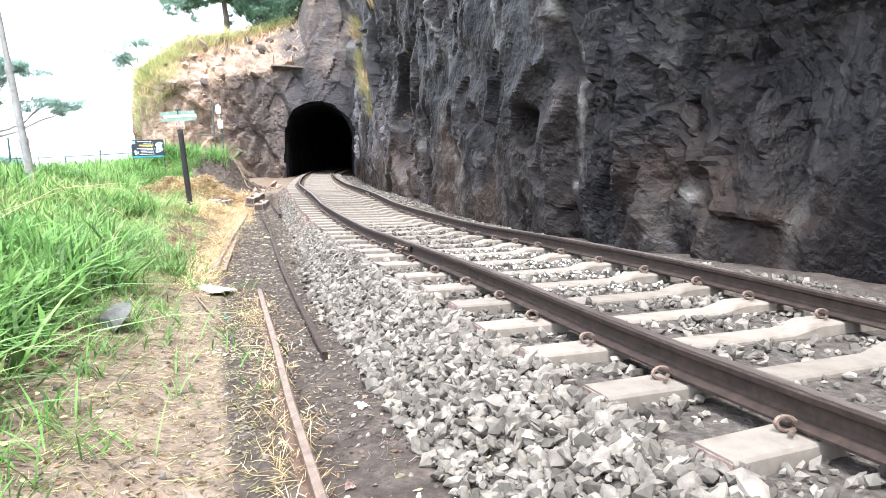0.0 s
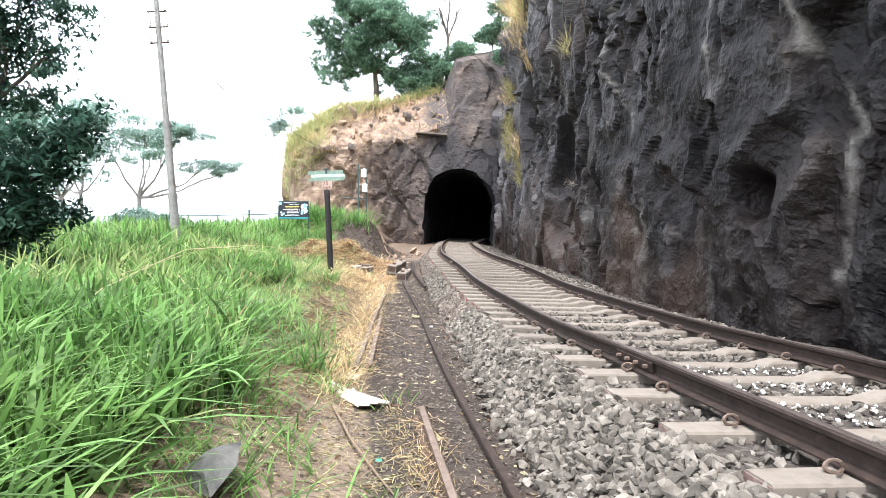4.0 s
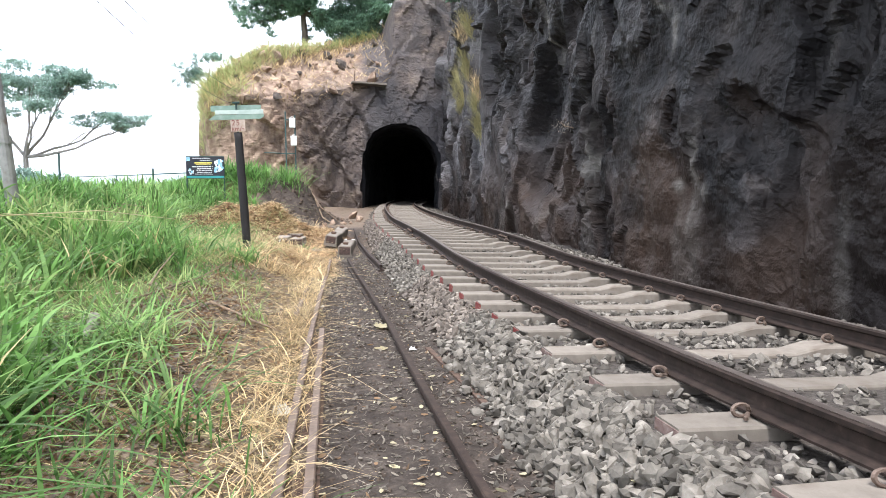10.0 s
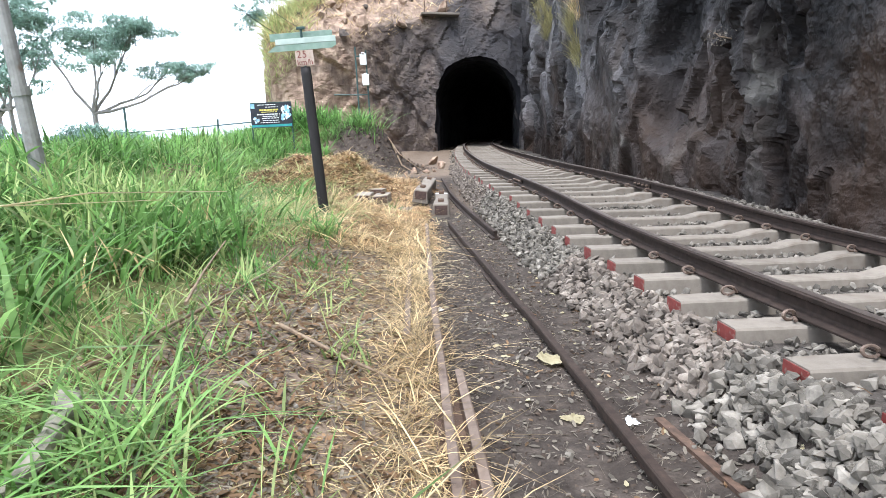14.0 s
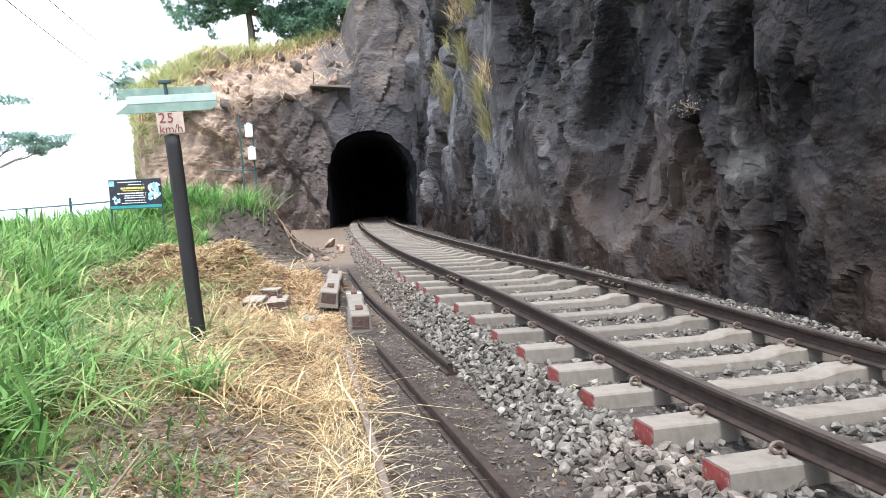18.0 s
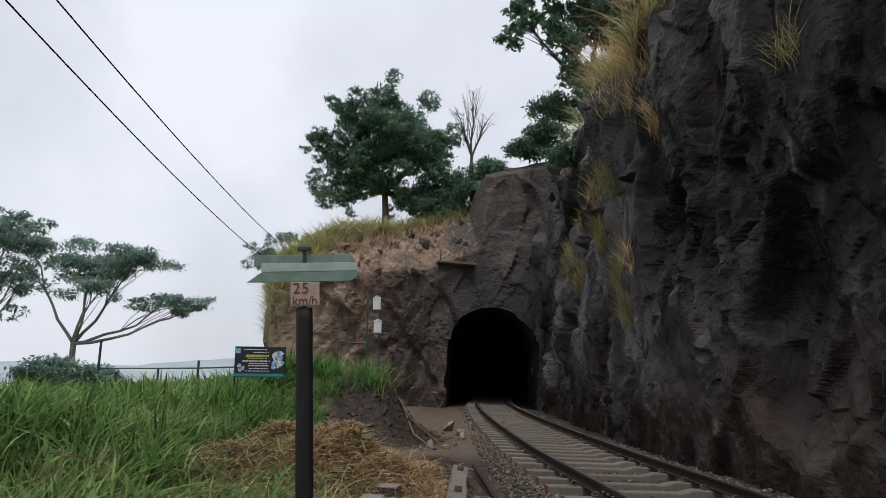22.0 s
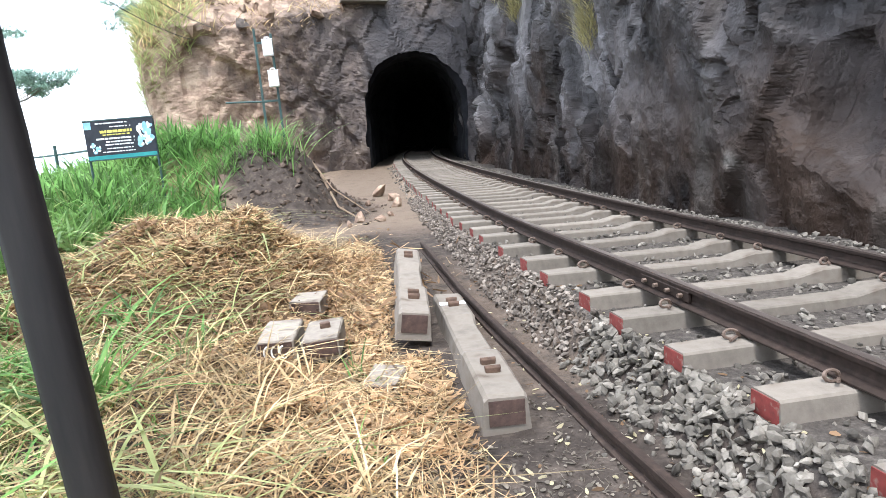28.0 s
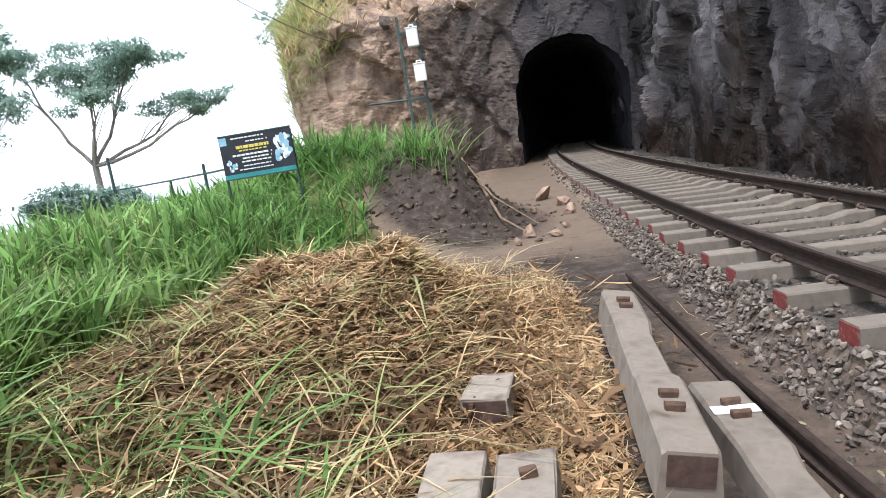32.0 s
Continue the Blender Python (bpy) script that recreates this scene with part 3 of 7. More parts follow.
def ground_material():
    """Earth: trodden straw-strewn path, dark soil strip by the ballast, painted shade under the straw, brown soil
    beneath the grass.
    """
    m = bpy.data.materials.new("trodden earth")
    m.use_nodes = True
    n, l = m.node_tree.nodes, m.node_tree.links
    b = n["Principled BSDF"]
    b.inputs["Roughness"].default_value = 0.95
    b.inputs["Specular IOR Level"].default_value = 0.2
    at = n.new("ShaderNodeTexCoord")

    def noise_ramp(scale, stops, detail=8, rough=0.7):
        t = n.new("ShaderNodeTexNoise")
        t.inputs["Scale"].default_value, t.inputs["Detail"].default_value, t.inputs["Roughness"].default_value = scale, detail, rough
        l.new(at.outputs["Object"], t.inputs["Vector"])
        r = n.new("ShaderNodeValToRGB")
        while len(r.color_ramp.elements) < len(stops):
            r.color_ramp.elements.new(0.5)
        for k, (p, c) in enumerate(stops):
            r.color_ramp.elements[k].position, r.color_ramp.elements[k].color = p, (*c, 1)
        l.new(t.outputs["Fac"], r.inputs["Fac"])
        return r.outputs["Color"], t.outputs["Fac"]

    path, f1 = noise_ramp(3.5, [(0.28, (0.062, 0.045, 0.035)), (0.5, (0.168, 0.125, 0.093)), (0.72, (0.31, 0.245, 0.178))], 12, 0.75)
    soil, f2 = noise_ramp(6, [(0.3, (0.018, 0.0138, 0.0115)), (0.52, (0.052, 0.041, 0.034)), (0.8, (0.15, 0.12, 0.098))], 12, 0.75)
    bed, f3 = noise_ramp(22, [(0.3, (0.026, 0.022, 0.019)), (0.55, (0.07, 0.06, 0.052)), (0.8, (0.16, 0.142, 0.125))])
    turf, f4 = noise_ramp(2.2, [(0.3, (0.06, 0.075, 0.025)), (0.55, (0.13, 0.13, 0.05)), (0.8, (0.22, 0.17, 0.09))])
    mask = n.new("ShaderNodeVertexColor")
    mask.layer_name = "kind_of_soil"
    sep = n.new("ShaderNodeSeparateColor")
    l.new(mask.outputs["Color"], sep.inputs["Color"])
    col = path
    for k, other in (("Red", soil), ("Green", bed), ("Blue", turf)):
        edge = n.new("ShaderNodeMath")
        edge.operation = "MULTIPLY_ADD"
        edge.inputs[1].default_value = 0.7
        l.new(f1, edge.inputs[0])
        l.new(sep.outputs[k], edge.inputs[2])
        mr = n.new("ShaderNodeMapRange")
        mr.inputs["From Min"].default_value, mr.inputs["From Max"].default_value = 0.72, 0.98
        l.new(edge.outputs[0], mr.inputs["Value"])
        mx = n.new("ShaderNodeMixRGB")
        l.new(mr.outputs["Result"], mx.inputs["Fac"])
        l.new(col, mx.inputs["Color1"])
        l.new(other, mx.inputs["Color2"])
        col = mx.outputs["Color"]
    l.new(col, b.inputs["Base Color"])
    t = n.new("ShaderNodeTexNoise")
    t.inputs["Scale"].default_value, t.inputs["Detail"].default_value = 28, 8
    l.new(at.outputs["Object"], t.inputs["Vector"])
    bp = n.new("ShaderNodeBump")
    bp.inputs["Strength"].default_value, bp.inputs["Distance"].default_value = 0.8, 0.03
    l.new(t.outputs["Fac"], bp.inputs["Height"])
    l.new(bp.outputs["Normal"], b.inputs["Normal"])
    return m


D = GX - track(GY)
heap_w = np.clip(bump_at(GX, GY, -1.45, 26.7, 2.6, 2.4, 1.6), 0, 1)
mound_w = np.clip(bump_at(GX, GY, -0.4, 32.6, 2.2, 3.2, 1.8), 0, 1)
# dark soil, and under heap and cut straw the shade between stalks painted dark
soil_shade_w = 0.9 * step(1.7, 2.3, D) + step(-3.1, -2.75, D) * step(-1.2, -1.5, D) * np.where(GY > 22, 0.55, 1.0) * step(30, 25, GY) + mound_w * 0.62 + 0.75 * heap_w + 0.42 * step(25, 28, GY) * step(-5.0, -3.5, D) * step(-1.2, -1.6, D) + 0.72 * step(18.2, 19.6, GY) * step(29, 27, GY) * step(-3.2, -2.4, GX) * step(1.3, 0.9, GX)
bed_w = step(-toe(GY) - 0.02, -toe(GY) + 0.2, D) * step(2.9, 2.3, D)
turf_w = step(-4.1, -5.0, D) * (1 - heap_w) * (1 - mound_w) * (1 - step(18, 20, GY) * step(30, 28, GY) * step(-5.2, -4.6, D))
layer = ground.data.color_attributes.new("kind_of_soil", "FLOAT_COLOR", "POINT")
layer.data.foreach_set("color", np.clip(np.stack([soil_shade_w, bed_w, turf_w, np.ones_like(D)], -1), 0, 1).astype(np.float32).ravel())
ground.data.materials.append(ground_material())
tagged(ground, "trodden brown earth with straw, dark soil and turf", "ground", kind="structure")


def stained(m, layer_name, dark, pale, dry, dusty):
    """Adds dark tone (seep stains, soot, painted shade), pale mineral streaks, grey tone (rock colour, painted haze)
    and brown dust, kept in a colour layer.
    """
    n, l = m.node_tree.nodes, m.node_tree.links
    base = n["Principled BSDF"].inputs["Base Color"]
    colour = base.links[0].from_socket
    at = n.new("ShaderNodeVertexColor")
    at.layer_name = layer_name
    sep = n.new("ShaderNodeSeparateColor")
    l.new(at.outputs["Color"], sep.inputs["Color"])
    for k, c, most in (("Alpha", dusty, 0.7), ("Blue", dry, 0.85), ("Red", dark, 0.8), ("Green", pale, 0.6)):
        mul = n.new("ShaderNodeMath")
        mul.operation = "MULTIPLY"
        mul.inputs[1].default_value = most
        l.new(at.outputs["Alpha"] if k == "Alpha" else sep.outputs[k], mul.inputs[0])
        mx = n.new("ShaderNodeMixRGB")
        mx.inputs["Color2"].default_value = (*c, 1)
        l.new(mul.outputs[0], mx.inputs["Fac"])
        l.new(colour, mx.inputs["Color1"])
        colour = mx.outputs["Color"]
    l.new(colour, base)


# the quarried cliff beside the line
def cliff_top(y):
    return np.interp(y, [-30, 0, 14, 22, 26, 27.3, 28.2, 29.2, 30.3, 33, 37, 40.5, 47, 51, 62], [20, 20, 19, 17, 12.9, 11.6, 11.3, 10.6, 10.1, 11.2, 12.6, 12.6, 13.5, 13.6, 13.8])


cy = axis([(-30, 0.6), (0, 0.2), (6, 0.07), (30, 0.11), (54, 0.5), (60, 0)])
cs = np.linspace(0, 1, 270) ** 1.2
CY, CS = np.meshgrid(cy, cs, indexing="ij")
top = cliff_top(CY)
CZ = -0.8 + CS * (top + 0.8)
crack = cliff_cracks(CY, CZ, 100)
depth = cliff_depth(CY, CZ, 100) + 0.16 * crack
depth = depth + bump_at(CY, CZ, 13.0, 1.6, 0.55, 0.5, 0.9) + bump_at(CY, CZ, 13.2, -0.1, 0.7, 1.0, 0.6)      # hollows in the rock
CXX = curve_at(CY, CLIFF_Y, CLIFF_X) + 0.10 * np.clip(CZ, 0, 99) * 0.55 + (depth - 0.1) * np.clip(0.45 + CZ * 0.3, 0.45, 1) + 5.0 * np.clip((CS - 0.93) / 0.07, 0, 1) ** 2
clear = track(CY) + 2.35
CXX = np.where(CZ < 6.5, np.maximum(CXX, clear + 0.25 * fbm(CY, CZ, 77)), CXX)
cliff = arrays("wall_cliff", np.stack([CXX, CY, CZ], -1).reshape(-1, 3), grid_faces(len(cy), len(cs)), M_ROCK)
# seep stains plus painted shade: darker towards the start, in hollows and cracks
seep_shade = 0.12 + 0.55 * step(18, 11, CY) + 0.18 * step(27, 22, CY) * step(1.5, 3.5, CZ) + 1.3 * fbm(CY / 1.5 - 0.1 * CZ, CZ / 4.5, 91) + 0.15
# patches near y 13 and at y 16.1 paint the shade of hollows
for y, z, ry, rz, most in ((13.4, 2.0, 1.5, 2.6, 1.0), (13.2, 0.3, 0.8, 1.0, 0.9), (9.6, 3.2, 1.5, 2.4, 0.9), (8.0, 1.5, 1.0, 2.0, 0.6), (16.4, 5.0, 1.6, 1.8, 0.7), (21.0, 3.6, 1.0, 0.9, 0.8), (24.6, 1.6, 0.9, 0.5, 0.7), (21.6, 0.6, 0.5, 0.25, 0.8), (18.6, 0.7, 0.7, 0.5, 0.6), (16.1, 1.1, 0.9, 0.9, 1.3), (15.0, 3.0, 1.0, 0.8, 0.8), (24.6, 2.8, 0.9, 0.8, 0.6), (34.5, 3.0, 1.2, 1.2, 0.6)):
    seep_shade = seep_shade + bump_at(CY, CZ, y, z, ry * 1.4, rz * 1.4, most) * np.clip(0.8 + 1.4 * fbm(CY * 1.3, CZ * 0.8, 41), 0, 1.3)
WQ, QQ = cliff_warp(CY, CZ, 100)
slab = cells((WQ + 0.3 * QQ) / 2.4, (QQ - 0.25 * WQ) / 4.2, 101)
lump = cells((WQ - 0.35 * QQ) / 1.05 + 9, (QQ + 0.4 * WQ) / 1.9, 102)
chip = cells((WQ + 0.3 * QQ) / 0.52, (QQ - 0.4 * WQ) / 0.82 + 5, 103)
seep_shade = np.clip(seep_shade + 0.3 * step(2.0, 5.0, CZ) * step(35, 29, CY) + 0.45 * step(0.55, 0.95, lump) - 0.35 * step(0.7, 1.0, chip) + 0.9 * crack, 0, 1)
# haze put into the colour: the cliff turns paler grey further along
grey = step(21, 36, CY + 0.4 * CZ) * np.clip(0.72 + 1.3 * fbm(CY / 1.2, CZ / 2.4, 99), 0, 1) * step(0.2, 2.5, CZ)
grey = np.clip(grey * (0.75 + 0.5 * chip) + 0.20 * step(0.75, 1.0, chip) + 0.10 * step(0.75, 1.0, slab), 0, 1)
# brown dust, left out where the hollow at y 16 is painted dark
dust = np.clip(0.6 * step(0.62, 0.95, 1 - lump) + 0.4 * step(0.7, 1.0, 1 - chip) + 0.75 * step(3.2, 0.2, CZ - 0.8 * fbm(CY / 2.0, CZ, 85)) * step(9, 15, CY) + 1.1 * fbm(CY / 1.8, CZ / 1.8, 87) - 1.2 * bump_at(CY, CZ, 16.0, 1.3, 1.3, 1.2, 1.0) - 0.35 * step(26, 20, CY) * step(1.2, 2.6, CZ), 0, 1)


def seep(knots, wide):
    """A pale run down the rock through (y, z) knots from the top."""
    ys = np.interp(CZ, [k[1] for k in knots[::-1]], [k[0] for k in knots[::-1]]) + 0.10 * fbm(CZ * 1.7, CY * 0.2, 19)
    inside = step(knots[-1][1] - 0.5, knots[-1][1], CZ) * step(knots[0][1] + 0.6, knots[0][1], CZ)
    w = wide * 0.5 * (0.55 + 0.9 * np.clip(0.5 + fbm(CZ * 1.1, 0 * CZ, 23), 0, 1))
    return inside * np.exp(-((CY - ys) / w) ** 2) * np.clip(0.6 + 2.2 * fbm(CY * 5, CZ * 2.2, 29), 0, 1)


streak = np.clip(4.0 * (fbm(CY * 2.6 + 0.5 * fbm(CY * 2, CZ, 95), CZ / 5.0, 93, 3) - 0.24), 0, 1) * step(14, 6, CZ) * 0.25
for knots, wide in (([(12.1, 9.0), (12.1, 4.0), (11.9, 3.4), (11.6, 2.8), (11.4, 2.3), (11.36, 1.6), (11.46, 0.9)], 0.16), ([(19.4, 6.0), (19.3, 4.9), (17.6, 3.7), (17.4, 2.9)], 0.16), ([(29.6, 9.0), (29.4, 7.6), (28.6, 6.4)], 0.22), ([(31.7, 4.0), (31.65, 2.9), (31.7, 2.2)], 0.12), ([(16.9, 1.6), (17.0, 0.5)], 0.07), ([(20.8, 2.5), (20.8, 1.5)], 0.07), ([(14.3, 5.5), (14.1, 3.8), (13.9, 3.0)], 0.08), ([(24.4, 6.0), (24.2, 4.2)], 0.1)):
    streak = np.maximum(streak, 0.95 * seep(knots, wide))
for y, z, r in ((8.84, 0.53, 0.10), (11.5, 0.61, 0.08), (16.6, 1.0, 0.10), (17.3, 1.1, 0.08), (20.7, 1.5, 0.2), (26.5, 0.66, 0.11)):
    streak = np.maximum(streak, 1.2 * np.exp(-((CY - y) / r) ** 2 - ((CZ - z) / r) ** 2))
layer = cliff.data.color_attributes.new("stain_and_tone", "FLOAT_COLOR", "POINT")
layer.data.foreach_set("color", np.stack([seep_shade, streak, grey, dust], -1).astype(np.float32).ravel())
stained(M_ROCK, "stain_and_tone", (0.0045, 0.0042, 0.0047), (0.20, 0.186, 0.166), (0.148, 0.14, 0.142), (0.046, 0.029, 0.0205))
tagged(cliff, "dark quarried rock cliff with pale water streaks", "cliff", kind="structure")

# the rock face that the tunnel enters, with the rubble slope above it
T_HALF, T_SPRING, T_TOP = 2.48, 2.6, 5.22
TX = float(track(PORTAL_Y))


def bore_half(z):
    """Half the tunnel's width at a height."""
    h = np.clip((z - T_SPRING) / (T_TOP - T_SPRING), 0, 1)
    return np.where(z < T_SPRING, T_HALF - 0.14 * np.abs(z / T_SPRING - 0.7), T_HALF * np.sqrt(np.clip(1 - h**2.2, 0, 1)))


def face_top(x):
    """Where the upright face ends and the rubble slope begins."""
    return np.interp(x, [-6, -5, -2, 2, 4.9, 5.3, 9], [5.4, 5.6, 6.2, 7.4, 8.6, 13.0, 13.6])


def crest(x):
    """Top of the rock and slope."""
    return np.interp(x, [-6, -5.2, -4.4, -2.6, 0.6, 4.9, 5.4, 9], [6.6, 7.0, 7.7, 9.3, 10.8, 12.2, 13.4, 14.2])


def nose_y(x, z):
    """How far along the line the face stands: forward left of the tunnel, and falling back above."""
    base = PORTAL_Y - 7.4 * step(2.9, -4.2, x) + 14 * step(-4.5, -7.0, x + 0.16 * np.clip(z, 0, 4))
    return base + 0.05 * z + 1.35 * np.clip(z - face_top(x), 0, 99)


px = axis([(-8.0, 0.13), (11.0, 0)])
ps = np.linspace(0, 1, 120)
PX, PS = np.meshgrid(px, ps, indexing="ij")
PZ = -1.0 + PS * (crest(PX) + 1.0)
PY = nose_y(PX, PZ) + 0.9 * rocky(PX, PZ, 300, 1.1) * np.clip(0.3 + np.abs(PX - TX) * 0.16, 0.3, 0.85)
pz = ps
inside = (np.abs(PX - TX) < bore_half(PZ - 0.04) + 0.07) & (PZ < T_TOP + 0.05)
# the hole's edge follows the arch
rise = np.clip(PZ - T_SPRING, 0, None)
reach = np.maximum((np.abs(PX - TX) / (T_HALF + 0.07)) ** 2 + (rise / (T_TOP + 0.05 - T_SPRING)) ** 2.2, 1e-4)
round_arch = np.arctan2(rise, PX - TX)
grow = np.where(inside & (reach > 0.3), reach ** -0.48 * (1.0 + 0.10 * fbm(round_arch * 2.2 + 4, PZ * 0.8, 205, 3)), 1.0)
PX, PZ = TX + (PX - TX) * grow, np.where(PZ > T_SPRING, T_SPRING + rise * grow, PZ)
f = grid_faces(len(px), len(pz))
f = f[~inside.ravel()[f].all(1)]
portal = arrays("wall_portal", np.stack([PX, PY, PZ], -1).reshape(-1, 3), f[:, ::-1], M_BROWN)
sooty = np.clip(0.95 * step(6.0, 2.6, np.abs(PX - TX) - 1.3 + 0.9 * fbm(PX / 2, PZ / 2, 98)) * step(10.0, 6.0, PZ) + 0.35 * fbm(PX / 1.6, PZ / 1.6, 97), 0, 1)
weathered = np.clip(step(2.7, 3.7, PX + 0.5 * fbm(PX, PZ, 96)) * (1.0 + 0.6 * fbm(PX / 1.2, PZ / 2.0, 95)), 0, 1)
layer = portal.data.color_attributes.new("stain_and_tone", "FLOAT_COLOR", "POINT")
layer.data.foreach_set("color", np.stack([sooty, 0 * sooty, weathered, 0 * sooty], -1).astype(np.float32).ravel())
stained(M_BROWN, "stain_and_tone", (0.068, 0.065, 0.069), (0.3, 0.3, 0.3), (0.07, 0.068, 0.073), (0.1, 0.08, 0.06))
tagged(portal, "weathered brown rock face pierced by a railway tunnel", "rock face", kind="structure")

# the hill behind the cliff's edge and above the tunnel
back = np.array([0.0, 0.4, 1.5, 4.0, 9.0, 20.0, 45.0, 90.0])
edge_x, edge_y, edge_z = CXX[:, -1:], CY[:, -1:], CZ[:, -1:]
HX1 = edge_x - 0.15 + back[None, :]
HZ1 = edge_z - 0.05 + 0.06 * back[None, :] + 0.5 * fbm(HX1 / 3, edge_y / 3 + 0 * HX1, 71) * np.clip(back[None, :] / 4, 0, 1)
hill = arrays("wall_hilltop", np.stack([HX1, edge_y + 0 * HX1, HZ1], -1).reshape(-1, 3), grid_faces(len(cy), len(back)), M_HILLTOP, True)
tagged(hill, "grassy hilltop behind the edge of the cliff", "hill", kind="structure")
HY2 = PY[:, -1:] - 0.15 + back[None, :]
HZ2 = PZ[:, -1:] - 0.05 + 0.05 * back[None, :] + 0.4 * fbm(PX[:, -1:] / 3 + 0 * HY2, HY2 / 3, 73) * np.clip(back[None, :] / 4, 0, 1)
hill = arrays("wall_hill_above_tunnel", np.stack([PX[:, -1:] + 0 * HY2, HY2, HZ2], -1).reshape(-1, 3), grid_faces(len(px), len(back))[:, ::-1], M_HILLTOP, True)
tagged(hill, "grassy hill above the tunnel", "hill", kind="structure")

by = np.concatenate([[PORTAL_Y + 0.75, PORTAL_Y + 1.0], np.linspace(PORTAL_Y + 1.5, 92, 56)])
rows = []
for k, y in enumerate(by):
    c = float(track(y))
    g = 1.16 if k == 0 else 1.0
    prof = [(-T_HALF, -0.8)] + [(-float(bore_half(np.array(z))), z) for z in np.linspace(0.2, T_SPRING - 0.3, 5)]
    prof += [(-T_HALF * math.cos(a), T_SPRING + (T_TOP - T_SPRING) * math.sin(a)) for a in np.linspace(0.0, math.pi, 25)]
    prof += [(float(bore_half(np.array(z))), z) for z in np.linspace(T_SPRING - 0.3, 0.2, 5)] + [(T_HALF, -0.8)]
    rows.append([(c + u * g, y, w * g if w > 0 else w) for u, w in prof])
B = np.array(rows)
bn = B.shape[1]
wild = np.clip((B[:, :, 1] - PORTAL_Y) / 4, 0.6, 1)
B[:, :, 0] += wild * 0.25 * facets(B[:, :, 1] / 1.3, np.arange(bn)[None, :] / 2.0 + 0 * B[:, :, 1], 500)
B[:, :, 2] += wild * 0.2 * facets(B[:, :, 1] / 1.1, np.arange(bn)[None, :] / 2.0 + 0 * B[:, :, 1], 520)
tagged(arrays("wall_tunnel", B.reshape(-1, 3), grid_faces(len(by), bn), M_BORE), "near-black rock bore of the tunnel", "tunnel", kind="structure")
# added flat sheet that closes the bore and keeps it dark
endwall = arrays("wall_closing_bore", [(-10, 91.5, -2), (30, 91.5, -2), (30, 91.5, 9), (-10, 91.5, 9)], [[0, 1, 2, 3]], M_BORE)
tagged(endwall, "near-black sheet added to close the tunnel", "tunnel", kind="structure")

# ---- railway ----
RAIL_PROFILE = [(-0.068, 0), (0.068, 0), (0.068, 0.011), (0.014, 0.027), (0.009, 0.045), (0.009, 0.095), (0.034, 0.107), (0.035, 0.130), (0.026, 0.138), (-0.026, 0.138), (-0.035, 0.130), (-0.034, 0.107), (-0.009, 0.095), (-0.009, 0.045), (-0.014, 0.027), (-0.068, 0.011)]
for side, words in ((-1, "rusty steel rail, its head worn bright, on concrete sleepers"), (1, "rusty steel rail below the cliff on concrete sleepers")):
    thing = empty("rail", Matrix(), words, "rail", "running rails")
    part("rail_body", sweep(RAIL_PROFILE, track_points(-12, 88, 150, side * GAUGE / 2, 0.012)), M_RAIL, thing)
    part("running_surface", sweep([(-0.024, 0), (0.024, 0), (0.024, 0.003), (-0.024, 0.003)], track_points(-12, 88, 150, side * GAUGE / 2, 0.151)), M_HEAD, thing, "polished top of the rail head")

    for at_y in ((8.86, 22.46, 42.0) if side < 0 else (21.2,)):
        bar = part("joint_bar", sweep([(0.012, 0.03), (0.03, 0.035), (0.034, 0.10), (0.014, 0.118)], track_points(at_y - 0.32, at_y + 0.32, 4, side * GAUGE / 2 + 0.004, 0.012)), M_RAIL, thing, "bolted iron joint bar")
        mirror = part("joint_bar", sweep([(-0.012, 0.03), (-0.03, 0.035), (-0.034, 0.10), (-0.014, 0.118)], track_points(at_y - 0.32, at_y + 0.32, 4, side * GAUGE / 2 - 0.004, 0.012)), M_RAIL, thing, "bolted iron joint bar")
        for j in range(4):
            for plate, u in ((bar, 0.05), (mirror, -0.05)):
                c = track_points(at_y - 0.24 + 0.16 * j, at_y - 0.24 + 0.16 * j + 0.01, 2, side * GAUGE / 2 + u, 0.012 + 0.068)[0]
                part("bolt", rod(bmesh.new(), (c[0] - 0.02, c[1], c[2]), (c[0] + 0.02, c[1], c[2]), 0.016, 0.016, 6), M_CLIP, plate)


def sleeper_mesh(broken=0.0):
    """Concrete sleeper: high blocks under the rails, a lower waist."""
    bm = bmesh.new()
    secs = [(-1.36, 0.10, 0.0), (-0.62, 0.112, 0.0), (-0.42, 0.10, -0.045), (0.42, 0.10, -0.045), (0.62, 0.112, 0.0), (1.36, 0.10, 0.0)]
    rings = []
    for x, w, t in secs:
        rings.append([bm.verts.new(p) for p in ((x, -w - 0.025, -0.22), (x, w + 0.025, -0.22), (x, w, t - 0.012), (x, w - 0.012, t), (x, -w + 0.012, t), (x, -w, t - 0.012))])
    for a, b in zip(rings, rings[1:]):
        for k in range(6):
            bm.faces.new((a[k], b[k], b[(k + 1) % 6], a[(k + 1) % 6]))
    bm.faces.new(rings[0])
    bm.faces.new(rings[-1][::-1])
    bmesh.ops.recalc_face_normals(bm, faces=bm.faces)
    return bm


def clip_mesh():
    """Bent spring clip that holds the rail's foot."""
    pts = []
    for k in range(13):
        a = math.pi * 2 * 0.8 * k / 12 + 0.6
        pts.append((0.036 * math.cos(a) - 0.005, 0.014 * math.sin(a * 0.5), 0.045 + 0.034 * math.sin(a)))
    pts = [(0.05, 0.05, 0.014), (0.045, 0.02, 0.02)] + pts + [(-0.03, -0.05, 0.012)]
    return tube(pts, 0.0105)


def end_paint_mesh():
    bm = boxed((0.006, 0.19, 0.15), pose(-1.3625, 0, -0.085), 0.0)
    return bm


